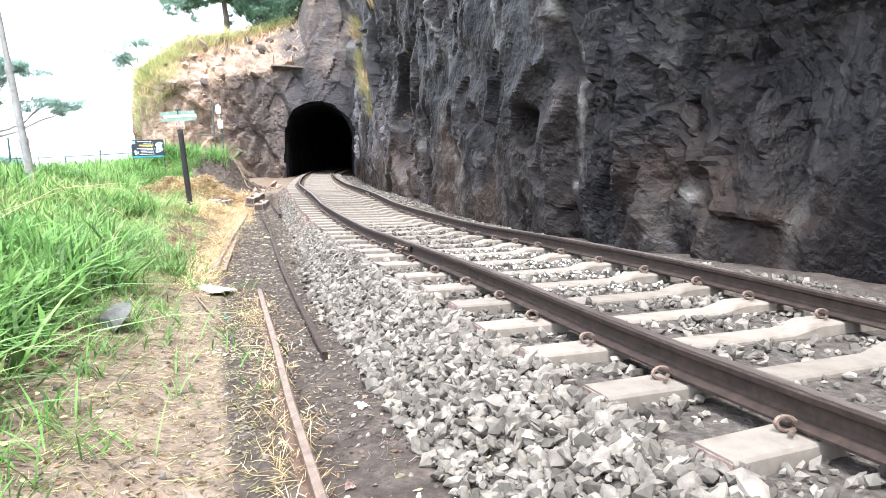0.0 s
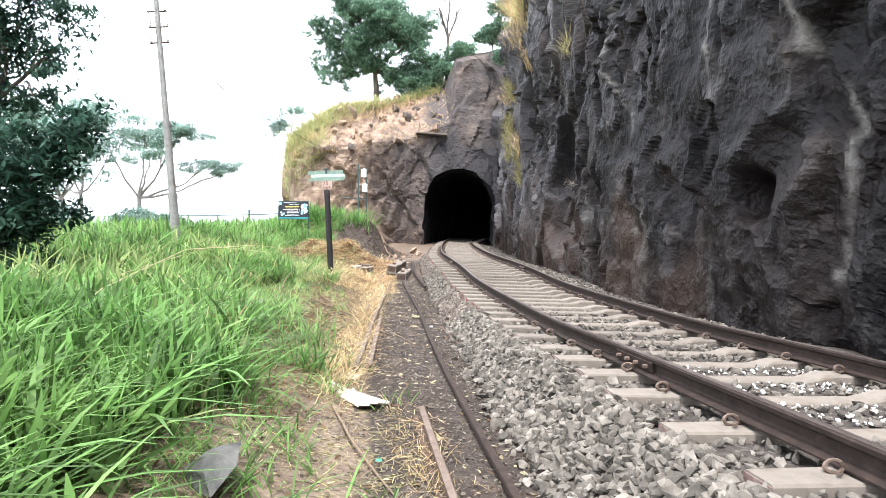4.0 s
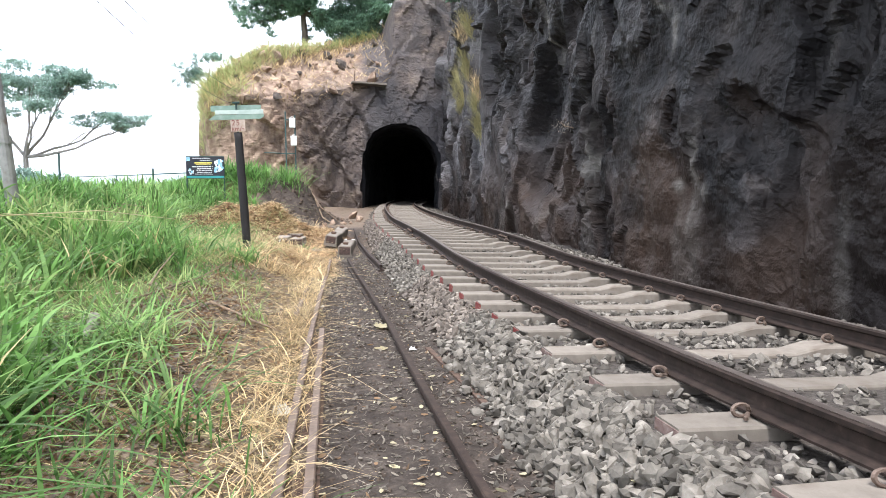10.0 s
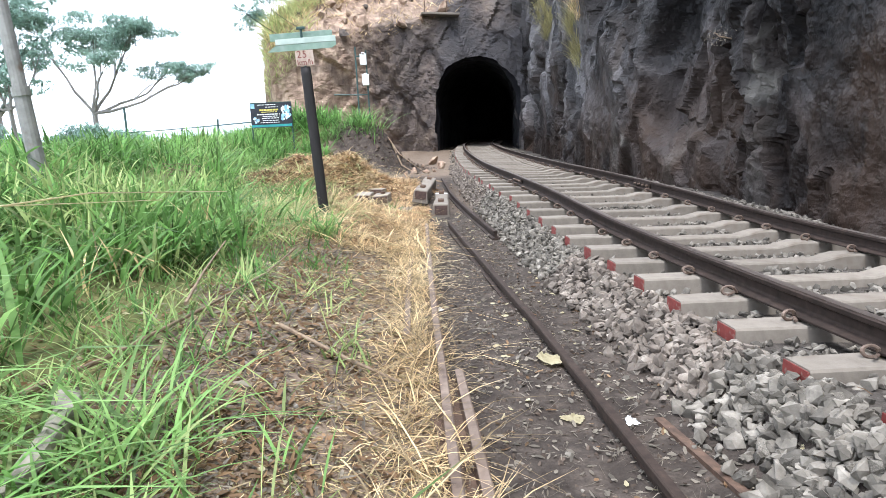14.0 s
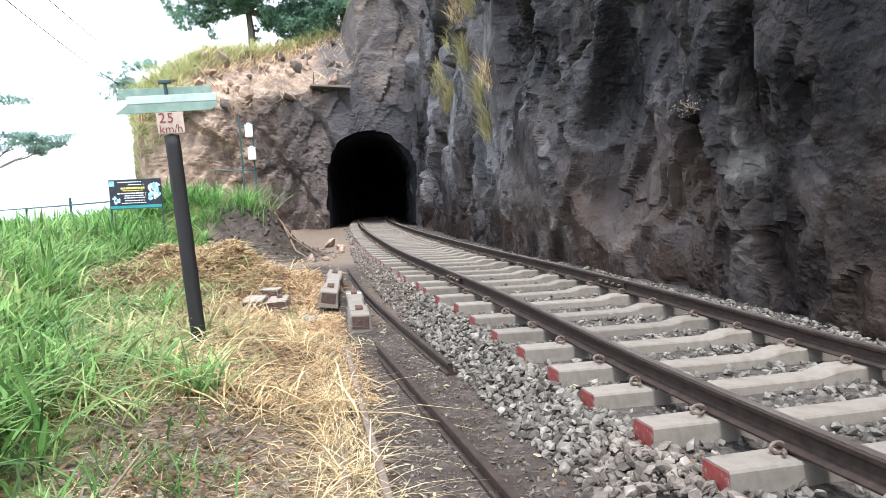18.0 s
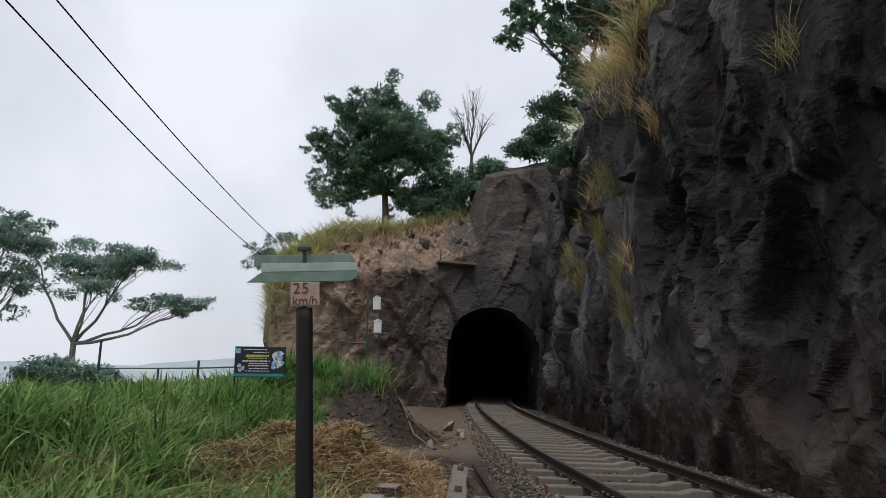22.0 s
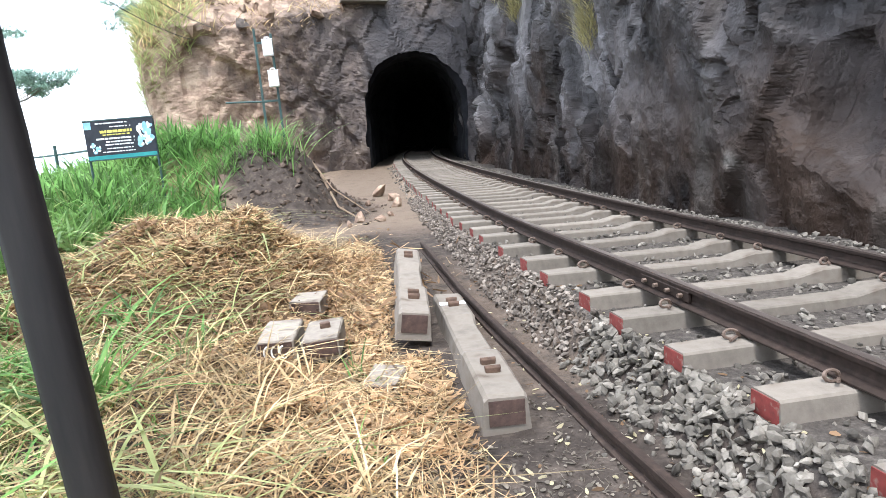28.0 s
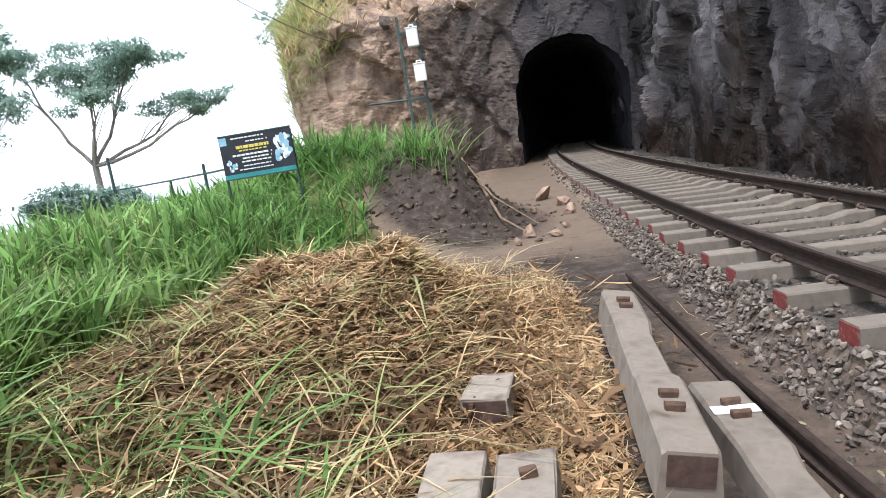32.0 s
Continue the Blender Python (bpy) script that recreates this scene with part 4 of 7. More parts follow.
SLEEPER_AT = [-0.75, -0.14, 0.47, 1.08, 1.69, 2.30, 2.91, 3.53, 4.14, 4.75, 5.36, 5.97, 6.63, 7.37, 8.17, 8.81, 9.46, 10.1, 10.84, 11.53, 12.31, 13.07, 13.7, 14.33, 14.95, 15.58, 16.21, 16.82, 17.48, 18.03, 18.69, 19.32, 20.1, 20.82, 21.55, 22.24, 22.84, 23.64, 24.28, 25.1, 25.87]
while len(SLEEPER_AT) < 105:
    SLEEPER_AT.append(SLEEPER_AT[-1] + 0.655)
body_me = clip_me = paint_me = None
CANT = math.degrees(math.atan(0.0316))
rng = random.Random(5)
for y in SLEEPER_AT:
    a = math.degrees(track_angle(y))
    red = y > 9.3
    thing = empty("sleeper", pose(float(track(y)) + rng.uniform(-0.025, 0.025), y, float(bed_z(0.0, y)) - 0.003 + rng.uniform(-0.006, 0.004), 0, CANT + rng.uniform(-0.3, 0.3), a + rng.uniform(-0.6, 0.6)),
                  "weathered concrete sleeper with a red-painted end in ballast" if red else "weathered grey concrete sleeper bedded in ballast", "railway sleeper", "sleepers of the line")
    if body_me is None:
        ob = part("sleeper_body", sleeper_mesh(), M_CONC, thing)
        body_me = ob.data
    else:
        ob = new("sleeper_body", body_me)
        ob.parent = thing
    if paint_me is None:
        paint_me = bpy.data.meshes.new("painted_end"), bpy.data.meshes.new("painted_end")
        for me, mat in zip(paint_me, (M_OLDRED, M_RED)):
            bm = end_paint_mesh()
            bm.to_mesh(me)
            bm.free()
            me.materials.append(mat)
    ob = new("painted_end", paint_me[int(y > 13.0)])
    ob.parent, ob["label"] = thing, "faded red paint" if y > 13.0 else "flaked dull red paint"
    for x, turn in ((-GAUGE / 2 - 0.11, 0), (-GAUGE / 2 + 0.11, 180), (GAUGE / 2 - 0.11, 0), (GAUGE / 2 + 0.11, 180)):
        if y > 40 and abs(x) > GAUGE / 2:
            continue
        if clip_me is None:
            ob = part("rail_clip", clip_mesh(), M_CLIP, thing, "rusty bent spring clip")
            clip_me = ob.data
        else:
            ob = new("rail_clip", clip_me)
            ob.parent, ob["label"] = thing, "rusty bent spring clip"
        ob.matrix_basis = pose(x, 0.0, 0, rng.uniform(-22, -6), rng.uniform(-12, 12), turn + rng.uniform(-20, 20)) @ Matrix.Diagonal((1.05, 1.1, 0.8, 1))

# ---- things beside the line ----
def on_ground(x, y, sink=0.0):
    return float(ground_z(np.array(x), np.array(y))) - sink


# ---- where the things stand ----
M_SOOTRED = material("brown-red stained paint", [(0.3, (0.035, 0.022, 0.018)), (0.6, (0.085, 0.052, 0.042)), (0.85, (0.19, 0.14, 0.115))], rough=0.85, scale=14, bump=0.2, bump_scale=60, dist=0.003)
M_REDINK = material("red-brown lettering", [(0.3, (0.14, 0.03, 0.025)), (0.7, (0.24, 0.07, 0.055))], rough=0.7, scale=20, bump=0)
M_OLDHEAD = material("dull brown rail head", [(0.3, (0.10, 0.07, 0.055)), (0.7, (0.22, 0.165, 0.13))], rough=0.7, scale=14, bump=0.2, bump_scale=70, metal=0.3, dist=0.002)
M_OLDIRON = material("dark rusted iron", [(0.3, (0.022, 0.015, 0.012)), (0.6, (0.05, 0.034, 0.027)), (0.85, (0.10, 0.068, 0.05))], rough=0.8, scale=18, bump=0.3, bump_scale=90, metal=0.2, dist=0.002, spec=0.25)
M_BLOCK = material("brown stained concrete", [(0.25, (0.16, 0.135, 0.11)), (0.55, (0.28, 0.245, 0.205)), (0.8, (0.38, 0.34, 0.29))], rough=0.9, scale=6, bump=0.4, bump_scale=60, island=0.14, dist=0.005, spots=((0.09, 0.065, 0.05), 6, 0.5, 0.72))
OLD_RAILS = [
    ([(1.55, 6.38), (1.47, 8.2), (1.39, 10.2), (1.33, 13.0), (1.30, 15.5), (1.10, 20.45)], "rusty old rail half sunk in dark soil beside the ballast", 1),
    ([(1.40, 2.6), (1.23, 5.5), (1.17, 6.8), (1.05, 9.15)], "rusty old rail edging the straw-strewn path", -1),
    ([(0.44, 10.7), (0.50, 13.5), (0.60, 16.8), (0.76, 20.6)], "rusty old rail edging the path under straw", -1),
    ([(0.58, 11.0), (0.60, 12.4), (0.63, 14.6)], "rusty old rail lying beside another one", -1),
    ([(1.61, 19.35), (1.52, 21.2), (1.48, 24.5), (1.50, 27.0)], "rusty old rail beside the loose sleepers", 1),
]
LOOSE_SLEEPERS = [
    (pose(0.79, 23.33, -0.165, 0.8, 9, -7.0), 2.75, "grey concrete sleeper lying beside the path in straw", False),
    (pose(1.06, 21.66, -0.27, -1.2, 2, -4.5), 2.75, "grey concrete sleeper with iron shoulders and a white seat", True),
]
BLOCKS = [
    (pose(-0.24, 23.40, -0.135, 3, 1, -8), (0.28, 0.50, 0.19), "broken concrete sleeper piece with chalk marks lying in straw", False, True),
    (pose(0.09, 23.36, -0.145, 2, -2, -7), (0.28, 0.50, 0.17), "broken concrete sleeper piece with an iron shoulder lying in straw", True, False),
    (pose(-0.02, 24.5, -0.13, -2, 2, -10), (0.28, 0.46, 0.17), "concrete sleeper piece half buried in straw", False, False),
    (pose(0.48, 22.75, -0.34, 2, 3, -20), (0.24, 0.36, 0.14), "brown concrete sleeper piece sunk in straw", False, False),
]
SIGN_H = 2.09
SIGN_POSE = pose(-0.70, 20.55, on_ground(-0.70, 20.55), 0.0, -2.7, 3)
BOARD_POSE = pose(-3.27, 31.85, 1.47, 0, 0, 2)
BOARD_FOOT = -1.9
MAST_H = 2.55
MAST_POSE = pose(-0.50, 33.5, 1.38)
POLE_H = 6.75
POLE_POSE = pose(-4.19, 19.95, 0.0, 0.0, -4.2, 0)
CABLES = [((-3.32, 20.0, 4.56), (-3.3, 46.5, 5.7)), ((-3.19, 20.0, 4.89), (-2.6, 46.5, 6.1))]
FENCE_POSTS = [(-12.4, 44.5, 4.9), (-11.4, 43.8, 2.6), (-8.6, 40.5, 1.4), (-6.2, 37.0, 1.4), (-4.6, 36.0, 1.3), (-3.6, 40.0, 1.4)]
FENCE_RAIL = [(-14.5, 46.0, 1.78), (-11.4, 43.8, 1.75), (-8.56, 40.3, 1.73), (-6.2, 37.0, 1.72), (-4.6, 36.0, 1.76), (-3.4, 41.0, 1.9)]
LEDGE_POSE = pose(3.56, 51.0, 7.72, 0, 3, 3)


def old_rail(points, words, flip=1, lift=0.0):
    """A worn light rail lying in the dirt."""
    thing = empty("old_rail", Matrix(), words, "rail", "discarded rails")
    a, b = Vector(points[0]), Vector(points[-1])
    n = max(2, int((b - a).length / 0.35))
    pts = []
    for k in range(n + 1):
        f = k / n * (len(points) - 1)
        i = min(int(f), len(points) - 2)
        p = Vector(points[i]).lerp(Vector(points[i + 1]), f - i)
        pts.append((p.x, p.y, on_ground(p.x, p.y) + lift))
    zs = np.convolve(np.pad([p[2] for p in pts], 2, mode="edge"), np.ones(5) / 5, "valid")
    pts = [(p[0], p[1], float(z)) for p, z in zip(pts, zs)]
    prof = [(flip * u, w) for u, w in ((-0.055, -0.05), (0.06, -0.05), (0.06, 0.008), (0.046, 0.012), (0.018, 0.006), (0.008, 0.05), (0.006, 0.074), (-0.03, 0.074), (-0.036, 0.05), (-0.022, 0.035), (-0.02, 0.012), (-0.055, 0.006))]
    if flip > 0:
        prof = [(u, w * 1.35 if w > 0 else w) for u, w in prof]
        pts = [(p[0], p[1], p[2] + 0.012 - 0.034 * float(step(18.5, 15.5, np.array(p[1])))) for p in pts]
    part("rail_body", sweep(prof, pts), M_OLDIRON if flip > 0 else M_IRON, thing)
    if flip > 0:
        part("rail_head", sweep([(u, w) for u, w in ((-0.036, 0.075), (0.010, 0.075), (0.010, 0.102), (-0.03, 0.106), (-0.036, 0.098))], pts), M_OLDIRON, thing, "rusted head of the old rail")
        return thing
    part("rail_head", sweep([(flip * u, w) for u, w in ((-0.038, 0.05), (0.012, 0.05), (0.012, 0.074), (-0.03, 0.078), (-0.038, 0.070))], [(p[0], p[1], p[2] + 0.003) for p in pts]), M_OLDHEAD, thing, "brown worn head of the old rail")
    return thing


for pts, words, flip in OLD_RAILS:
    old_rail(pts, words, flip)
old_rail([(0.34, 15.4), (0.42, 17.6), (0.50, 19.2)], "rusty old rail almost buried under straw", -1, -0.045)
for pts, words in (([(1.70, 12.2), (1.62, 13.2), (1.56, 13.9)], "thin rusty iron strip in the dark soil"),):
    line = [(x, y, on_ground(x, y) + 0.004) for x, y in pts]
    tagged(part("iron_strip", sweep([(-0.025, -0.01), (0.025, -0.01), (0.025, 0.014), (-0.025, 0.018)], line), M_IRON), words, "iron strip")


def loose_sleeper(m, length, words, white=False, rotten=False):
    """A concrete sleeper lying on the ground; its base is the origin."""
    thing = empty("loose_sleeper", m, words, "railway sleeper", "loose sleepers")
    bm = bmesh.new()
    secs = [(0.0, 0.125, 0.19), (0.03, 0.13, 0.205), (length * 0.30, 0.13, 0.21), (length * 0.36, 0.118, 0.165), (length * 0.62, 0.118, 0.165), (length * 0.68, 0.13, 0.21), (length - 0.03, 0.13, 0.205), (length, 0.122, 0.19)]
    rings = []
    r2 = random.Random(3)
    for y, w, t in secs:
        j = [r2.uniform(-0.006, 0.006) for _ in range(6)]
        rings.append([bm.verts.new(p) for p in ((-w - 0.02, y, -0.04), (w + 0.02, y, -0.04), (w + j[0], y, t - 0.02), (w - 0.02, y + j[1], t + j[2]), (-w + 0.02, y + j[3], t + j[4]), (-w + j[5], y, t - 0.02))])
    for a, b in zip(rings, rings[1:]):
        for k in range(6):
            bm.faces.new((a[k], b[k], b[(k + 1) % 6], a[(k + 1) % 6]))
    bm.faces.new(rings[0]), bm.faces.new(rings[-1][::-1])
    bmesh.ops.recalc_face_normals(bm, faces=bm.faces)
    part("sleeper_body", bm, M_CONC, thing)
    part("painted_end", boxed((0.21, 0.006, 0.15), pose(0, -0.004, 0.10)), M_SOOTRED, thing, "brown-stained painted end")
    for y in (length * 0.17 - 0.07, length * 0.17 + 0.09, length * 0.83 - 0.09, length * 0.83 + 0.07):
        shoe = part("iron_shoulder", boxed((0.095, 0.045, 0.045), pose(0, y, 0.222, 0, 0, r2.uniform(-8, 8)), 0.008), M_IRON, thing, "cast iron rail shoulder")
        part("shoulder_eye", rod(bmesh.new(), (-0.05, y, 0.235), (0.05, y, 0.235), 0.017, 0.017, 8), M_IRON, shoe)
    if white:
        part("white_seat", boxed((0.235, 0.10, 0.004), pose(0, length * 0.83, 0.213), 0.0), M_PRINT, thing, "white-painted rail seat")
    return thing


for m, length, words, white in LOOSE_SLEEPERS:
    loose_sleeper(m, length, words, white)


def block(m, size, words, insert=False, mark=False):
    """A broken piece of concrete sleeper."""
    thing = empty("concrete_block", m, words, "concrete block", "sleeper pieces in the straw")
    bm = boxed(size, pose(0, 0, size[2] / 2 - 0.03), 0.012)
    r2 = random.Random(len(words))
    for v in bm.verts:
        v.co += Vector([r2.uniform(-0.008, 0.008) for _ in range(3)])
    part("block_body", bm, M_BLOCK, thing)
    part("painted_face", boxed((size[0] - 0.03, 0.012, size[2] - 0.045), pose(0, -size[1] / 2 - 0.007, size[2] / 2 - 0.02)), M_SOOTRED, thing, "brown-red painted face")
    if mark:
        for k, (x, w) in enumerate(((-0.055, 0.016), (0.0, 0.014), (0.06, 0.014))):
            bm = bmesh.new()
            for a in range(7):
                t0, t1 = math.pi * (0.5 + a / 6), math.pi * (0.5 + (a + 1) / 6)
                rod(bm, (x + 0.03 * math.cos(t0), -size[1] / 2 - 0.013, 0.075 + 0.05 * math.sin(t0)), (x + 0.03 * math.cos(t1), -size[1] / 2 - 0.013, 0.075 + 0.05 * math.sin(t1)), 0.007, 0.007, 5)
            part("chalk_mark", bm, M_PRINT, thing, "white chalk stroke")
    if insert:
        part("iron_shoulder", boxed((0.08, 0.05, 0.05), pose(0.02, 0.02, size[2] - 0.01, 0, 0, 12), 0.008), M_IRON, thing, "cast iron rail shoulder")
    return thing


for m, size, words, insert, mark in BLOCKS:
    block(m, size, words, insert, mark)


def letters(text, size, m, mat, parent, name, words):
    c = bpy.data.curves.new(name, "FONT")
    c.body, c.size, c.align_x, c.align_y, c.extrude = text, size, "CENTER", "CENTER", 0.002
    tmp = bpy.data.objects.new(name, c)
    scene.collection.objects.link(tmp)
    me = bpy.data.meshes.new_from_object(tmp.evaluated_get(bpy.context.evaluated_depsgraph_get()))
    bpy.data.objects.remove(tmp)
    me.materials.clear()
    me.materials.append(mat)
    ob = new(name, me)
    ob.parent, ob.matrix_basis, ob["label"] = parent, m, words
    return ob


# speed sign: a dark timber post with a hand-lettered board and a folded green finger board
sign = empty("signpost", SIGN_POSE, "dark timber post with a hand-lettered speed board and green finger board", "sign")
bm = bmesh.new()
r2 = random.Random(41)
rings = []
for k in range(23):
    z = -0.25 + (SIGN_H + 0.25) * k / 22
    w = 0.0715 - 0.003 * abs(z - 0.8)
    c = 0.030
    outline = ((w - c, -0.85 * w), (w, -0.85 * w + c), (w, 0.85 * w - c), (w - c, 0.85 * w), (c - w, 0.85 * w), (-w, 0.85 * w - c), (-w, c - 0.85 * w), (c - w, -0.85 * w))
    rings.append([bm.verts.new((x + r2.uniform(-0.0016, 0.0016), y + r2.uniform(-0.0016, 0.0016), z)) for x, y in outline])
for low, top in zip(rings, rings[1:]):
    for k in range(8):
        bm.faces.new((low[k], low[(k + 1) % 8], top[(k + 1) % 8], top[k])).smooth = True
bm.faces.new(rings[-1])
bm.faces.new(rings[0][::-1])
part("post", bm, M_POST, sign)
board = part("speed_board", boxed((0.245, 0.016, 0.205), pose(0.01, -0.06, SIGN_H + 0.115), 0.004), M_WHITE, sign, "cream board with red hand-painted figures")
for sign_text, x in (("2", -0.062), ("5", 0.012)):
    letters(sign_text, 0.135, pose(x, -0.071, SIGN_H + 0.16, 90), M_REDINK, board, "numeral", "red painted numeral")
for sign_text, x in (("k", -0.075), ("m", -0.006), ("/", 0.052), ("h", 0.09)):
    letters(sign_text, 0.108, pose(x, -0.071, SIGN_H + 0.055, 90), M_REDINK, board, "letter", "red painted letter")
bm = bmesh.new()
lo, hi = SIGN_H + 0.225, SIGN_H + 0.31
vs = [bm.verts.new(p) for p in ((-0.48, -0.05, lo), (0.40, -0.05, lo), (0.46, -0.05, lo + 0.04), (0.46, -0.05, hi), (-0.36, -0.05, hi))]
bm.faces.new(vs)
geo = bmesh.ops.extrude_face_region(bm, geom=list(bm.faces))["geom"]
bmesh.ops.translate(bm, verts=[v for v in geo if isinstance(v, bmesh.types.BMVert)], vec=(0, 0.018, 0))
bmesh.ops.recalc_face_normals(bm, faces=bm.faces)
part("finger_board", bm, M_GREEN, sign, "faded green pointed board")
part("pale_strip", boxed((0.82, 0.016, 0.075), pose(0.05, -0.045, hi + 0.04), 0.003), M_PALE, sign, "pale weathered strip")
part("back_board", boxed((0.86, 0.012, 0.10), pose(-0.01, 0.10, hi + 0.125), 0.003), M_GREEN, sign, "dull green rear board")
part("bracket", rod(rod(bmesh.new(), (0, 0.0, SIGN_H - 0.1), (0, 0.0, hi + 0.2), 0.018), (0, 0.0, hi + 0.1), (0, 0.11, hi + 0.12), 0.012), M_DKGREEN, sign)
part("cap", boxed((0.12, 0.06, 0.035), pose(0.0, 0.0, hi + 0.21), 0.006), M_DKGREEN, sign)

# notice board
bb = empty("notice_board", BOARD_POSE, "printed notice board, dark with white and yellow lines, in tall grass", "notice board")
BW, BH = 1.22, 0.73
panel = part("panel", boxed((BW, 0.03, BH), pose(0, 0, BH / 2), 0.004), M_BLACK, bb, "black printed sheet")
part("strip", boxed((BW - 0.02, 0.004, 0.07), pose(0, -0.019, 0.045)), M_TEAL, panel, "teal lower edge")
r4 = random.Random(23)
for x0, z0, w, h, count, words in ((0.44, 0.40, 0.15, 0.26, 16, "pale blue picture at the board's side"), (-0.46, 0.22, 0.11, 0.12, 8, "small pale blue picture")):
    for tone in (M_SKYBLUE, M_PRINT):
        bm = bmesh.new()
        for k in range(count):
            m = pose(x0 + r4.uniform(-w, w) * 0.75, -0.0165 - 0.0004 * k - (0.0002 if tone is M_PRINT else 0.0), z0 + r4.uniform(-h, h) * 0.75, 90) @ Matrix.Diagonal((w * r4.uniform(0.12, 0.42), h * r4.uniform(0.12, 0.36), 1, 1))
            bmesh.ops.create_circle(bm, cap_ends=True, segments=12, radius=0.75 if tone is M_PRINT else 1.0, matrix=m)
        part("picture", bm, tone, panel, words)
part("emblem", boxed((0.12, 0.004, 0.13), pose(-0.54, -0.018, 0.64), 0.0), M_SKYBLUE, panel, "small pale emblem")
r3 = random.Random(11)
for z, x0, x1, h, mat in ((0.67, -0.40, 0.14, 0.022, M_PRINT), (0.60, -0.16, 0.18, 0.02, M_PRINT), (0.515, -0.34, 0.22, 0.05, M_YELLOW), (0.455, -0.30, 0.16, 0.022, M_YELLOW), (0.385, -0.42, 0.22, 0.032, M_PRINT), (0.325, -0.26, 0.20, 0.026, M_PRINT), (0.27, -0.28, 0.22, 0.024, M_PRINT), (0.20, -0.26, 0.2, 0.02, M_PRINT), (0.14, -0.34, 0.24, 0.018, M_PRINT)):
    x = x0
    while x < x1:
        w = r3.uniform(0.03, 0.085)
        part("printed_bar", boxed((min(w, x1 - x), 0.003, h), pose(x + w / 2, -0.021, z)), mat, panel, "bar of unreadable print")
        x += w + 0.013
for x in (-0.6, 0.6):
    part("leg", rod(bmesh.new(), (x, 0.03, BOARD_FOOT), (x, 0.03, BH - 0.03), 0.022), M_DKGREEN, bb)
for z in (0.0, BH):
    part("rim", boxed((BW + 0.02, 0.045, 0.025), pose(0, 0, z), 0.004), M_DKGREEN, bb)

# twin-post steel frame with two white boxes
mast = empty("box_frame", MAST_POSE, "dark green twin-post steel frame carrying two white boxes", "signal frame")
for x, h in ((-0.18, MAST_H), (0.16, MAST_H - 0.12)):
    part("post", boxed((0.05, 0.05, h + 0.9), pose(x, 0, (h - 0.9) / 2), 0.006), M_DKGREEN, mast)
for z in (0.28, 1.02, MAST_H - 0.3):
    part("rung", boxed((0.34, 0.035, 0.045), pose(0, -0.01, z), 0.006), M_DKGREEN, mast)
part("side_arm", rod(bmesh.new(), (-0.17, 0, 1.02), (-0.97, 0.05, 1.06), 0.02), M_DKGREEN, mast)
for z, x in ((2.12, 0.07), (1.47, 0.11)):
    bx = part("white_box", boxed((0.215, 0.14, 0.33), pose(x, -0.12, z), 0.02), M_BOX, mast, "white enamelled box")
    part("lid", boxed((0.23, 0.155, 0.025), pose(x, -0.12, z + 0.17), 0.006), M_BOX, bx)
    part("handle", rods([(x - 0.05, -0.12, z + 0.18), (x - 0.04, -0.12, z + 0.225), (x + 0.04, -0.12, z + 0.225), (x + 0.05, -0.12, z + 0.18)], [0.01] * 4, 6), M_BOX, bx)

# leaning utility pole
pole = empty("utility_pole", POLE_POSE, "leaning grey tubular pole with insulator arms, standing in grass", "utility pole")
part("shaft", rods([(0, 0, -0.6), (0, 0, 1.9)], [0.105, 0.10], 14), M_POLE, pole)
part("middle_tube", rods([(0, 0, 1.85), (0, 0, 3.6)], [0.088, 0.085], 14), M_POLE, pole)
part("upper_tube", rods([(0, 0, 3.55), (0, 0, POLE_H)], [0.072, 0.055], 14), M_POLE, pole)
for z, r in ((1.88, 0.113), (3.58, 0.097)):
    part("collar", rods([(0, 0, z - 0.07), (0, 0, z + 0.05)], [r, r], 14), M_POLE, pole)
for k in range(4):
    z = POLE_H - 0.22 - 0.36 * k
    arm = part("crossarm", rods([(-0.22, 0, z), (0.22, 0, z)], [0.02, 0.02], 8), M_IRON, pole, "short iron crossarm")
    for x in (-0.19, 0.19):
        ins = rods([(x, 0, z), (x, 0, z + 0.05), (x, 0, z + 0.07), (x, 0, z + 0.13), (x, 0, z + 0.15)], [0.012, 0.035, 0.028, 0.036, 0.012], 10)
        part("insulator", ins, M_BOX, arm, "white insulator")
part("cap", rods([(0, 0, POLE_H), (0, 0, POLE_H + 0.14)], [0.03, 0.012], 8), M_IRON, pole)

# two cables slung from the pole line to the rock
for k, (a, b) in enumerate(CABLES):
    pts = []
    for i in range(25):
        t = i / 24
        p = Vector(a).lerp(Vector(b), t)
        p.z -= 1.2 * 4 * t * (1 - t) * 0.5
        pts.append(p)
    tagged(part("cable", sweep([(0.011, 0), (0.0, 0.011), (-0.011, 0), (0, -0.011)], pts), M_CABLE), "black overhead cable slung to the rock", "cable", "overhead cables")

# pipe fence at the edge of the drop
fence = empty("fence", Matrix(), "thin dark pipe fence along the edge of the drop", "fence")
for (x, y, h) in FENCE_POSTS:
    z = on_ground(x, y)
    part("post", rods([(x, y, z - 0.3), (x + 0.03, y, z + h)], [0.07, 0.055] if h > 2 else [0.045, 0.04], 8), M_DKGREEN, fence)
for a, b in zip(FENCE_RAIL, FENCE_RAIL[1:]):
    part("pipe", rods([a, b], [0.025, 0.025], 6), M_DKGREEN, fence)

# concrete ledge over the tunnel
ledge = empty("ledge", LEDGE_POSE, "weathered concrete ledge on iron pegs above the tunnel", "ledge")
part("slab", boxed((2.2, 0.8, 0.13), Matrix(), 0.03), M_CONC, ledge)
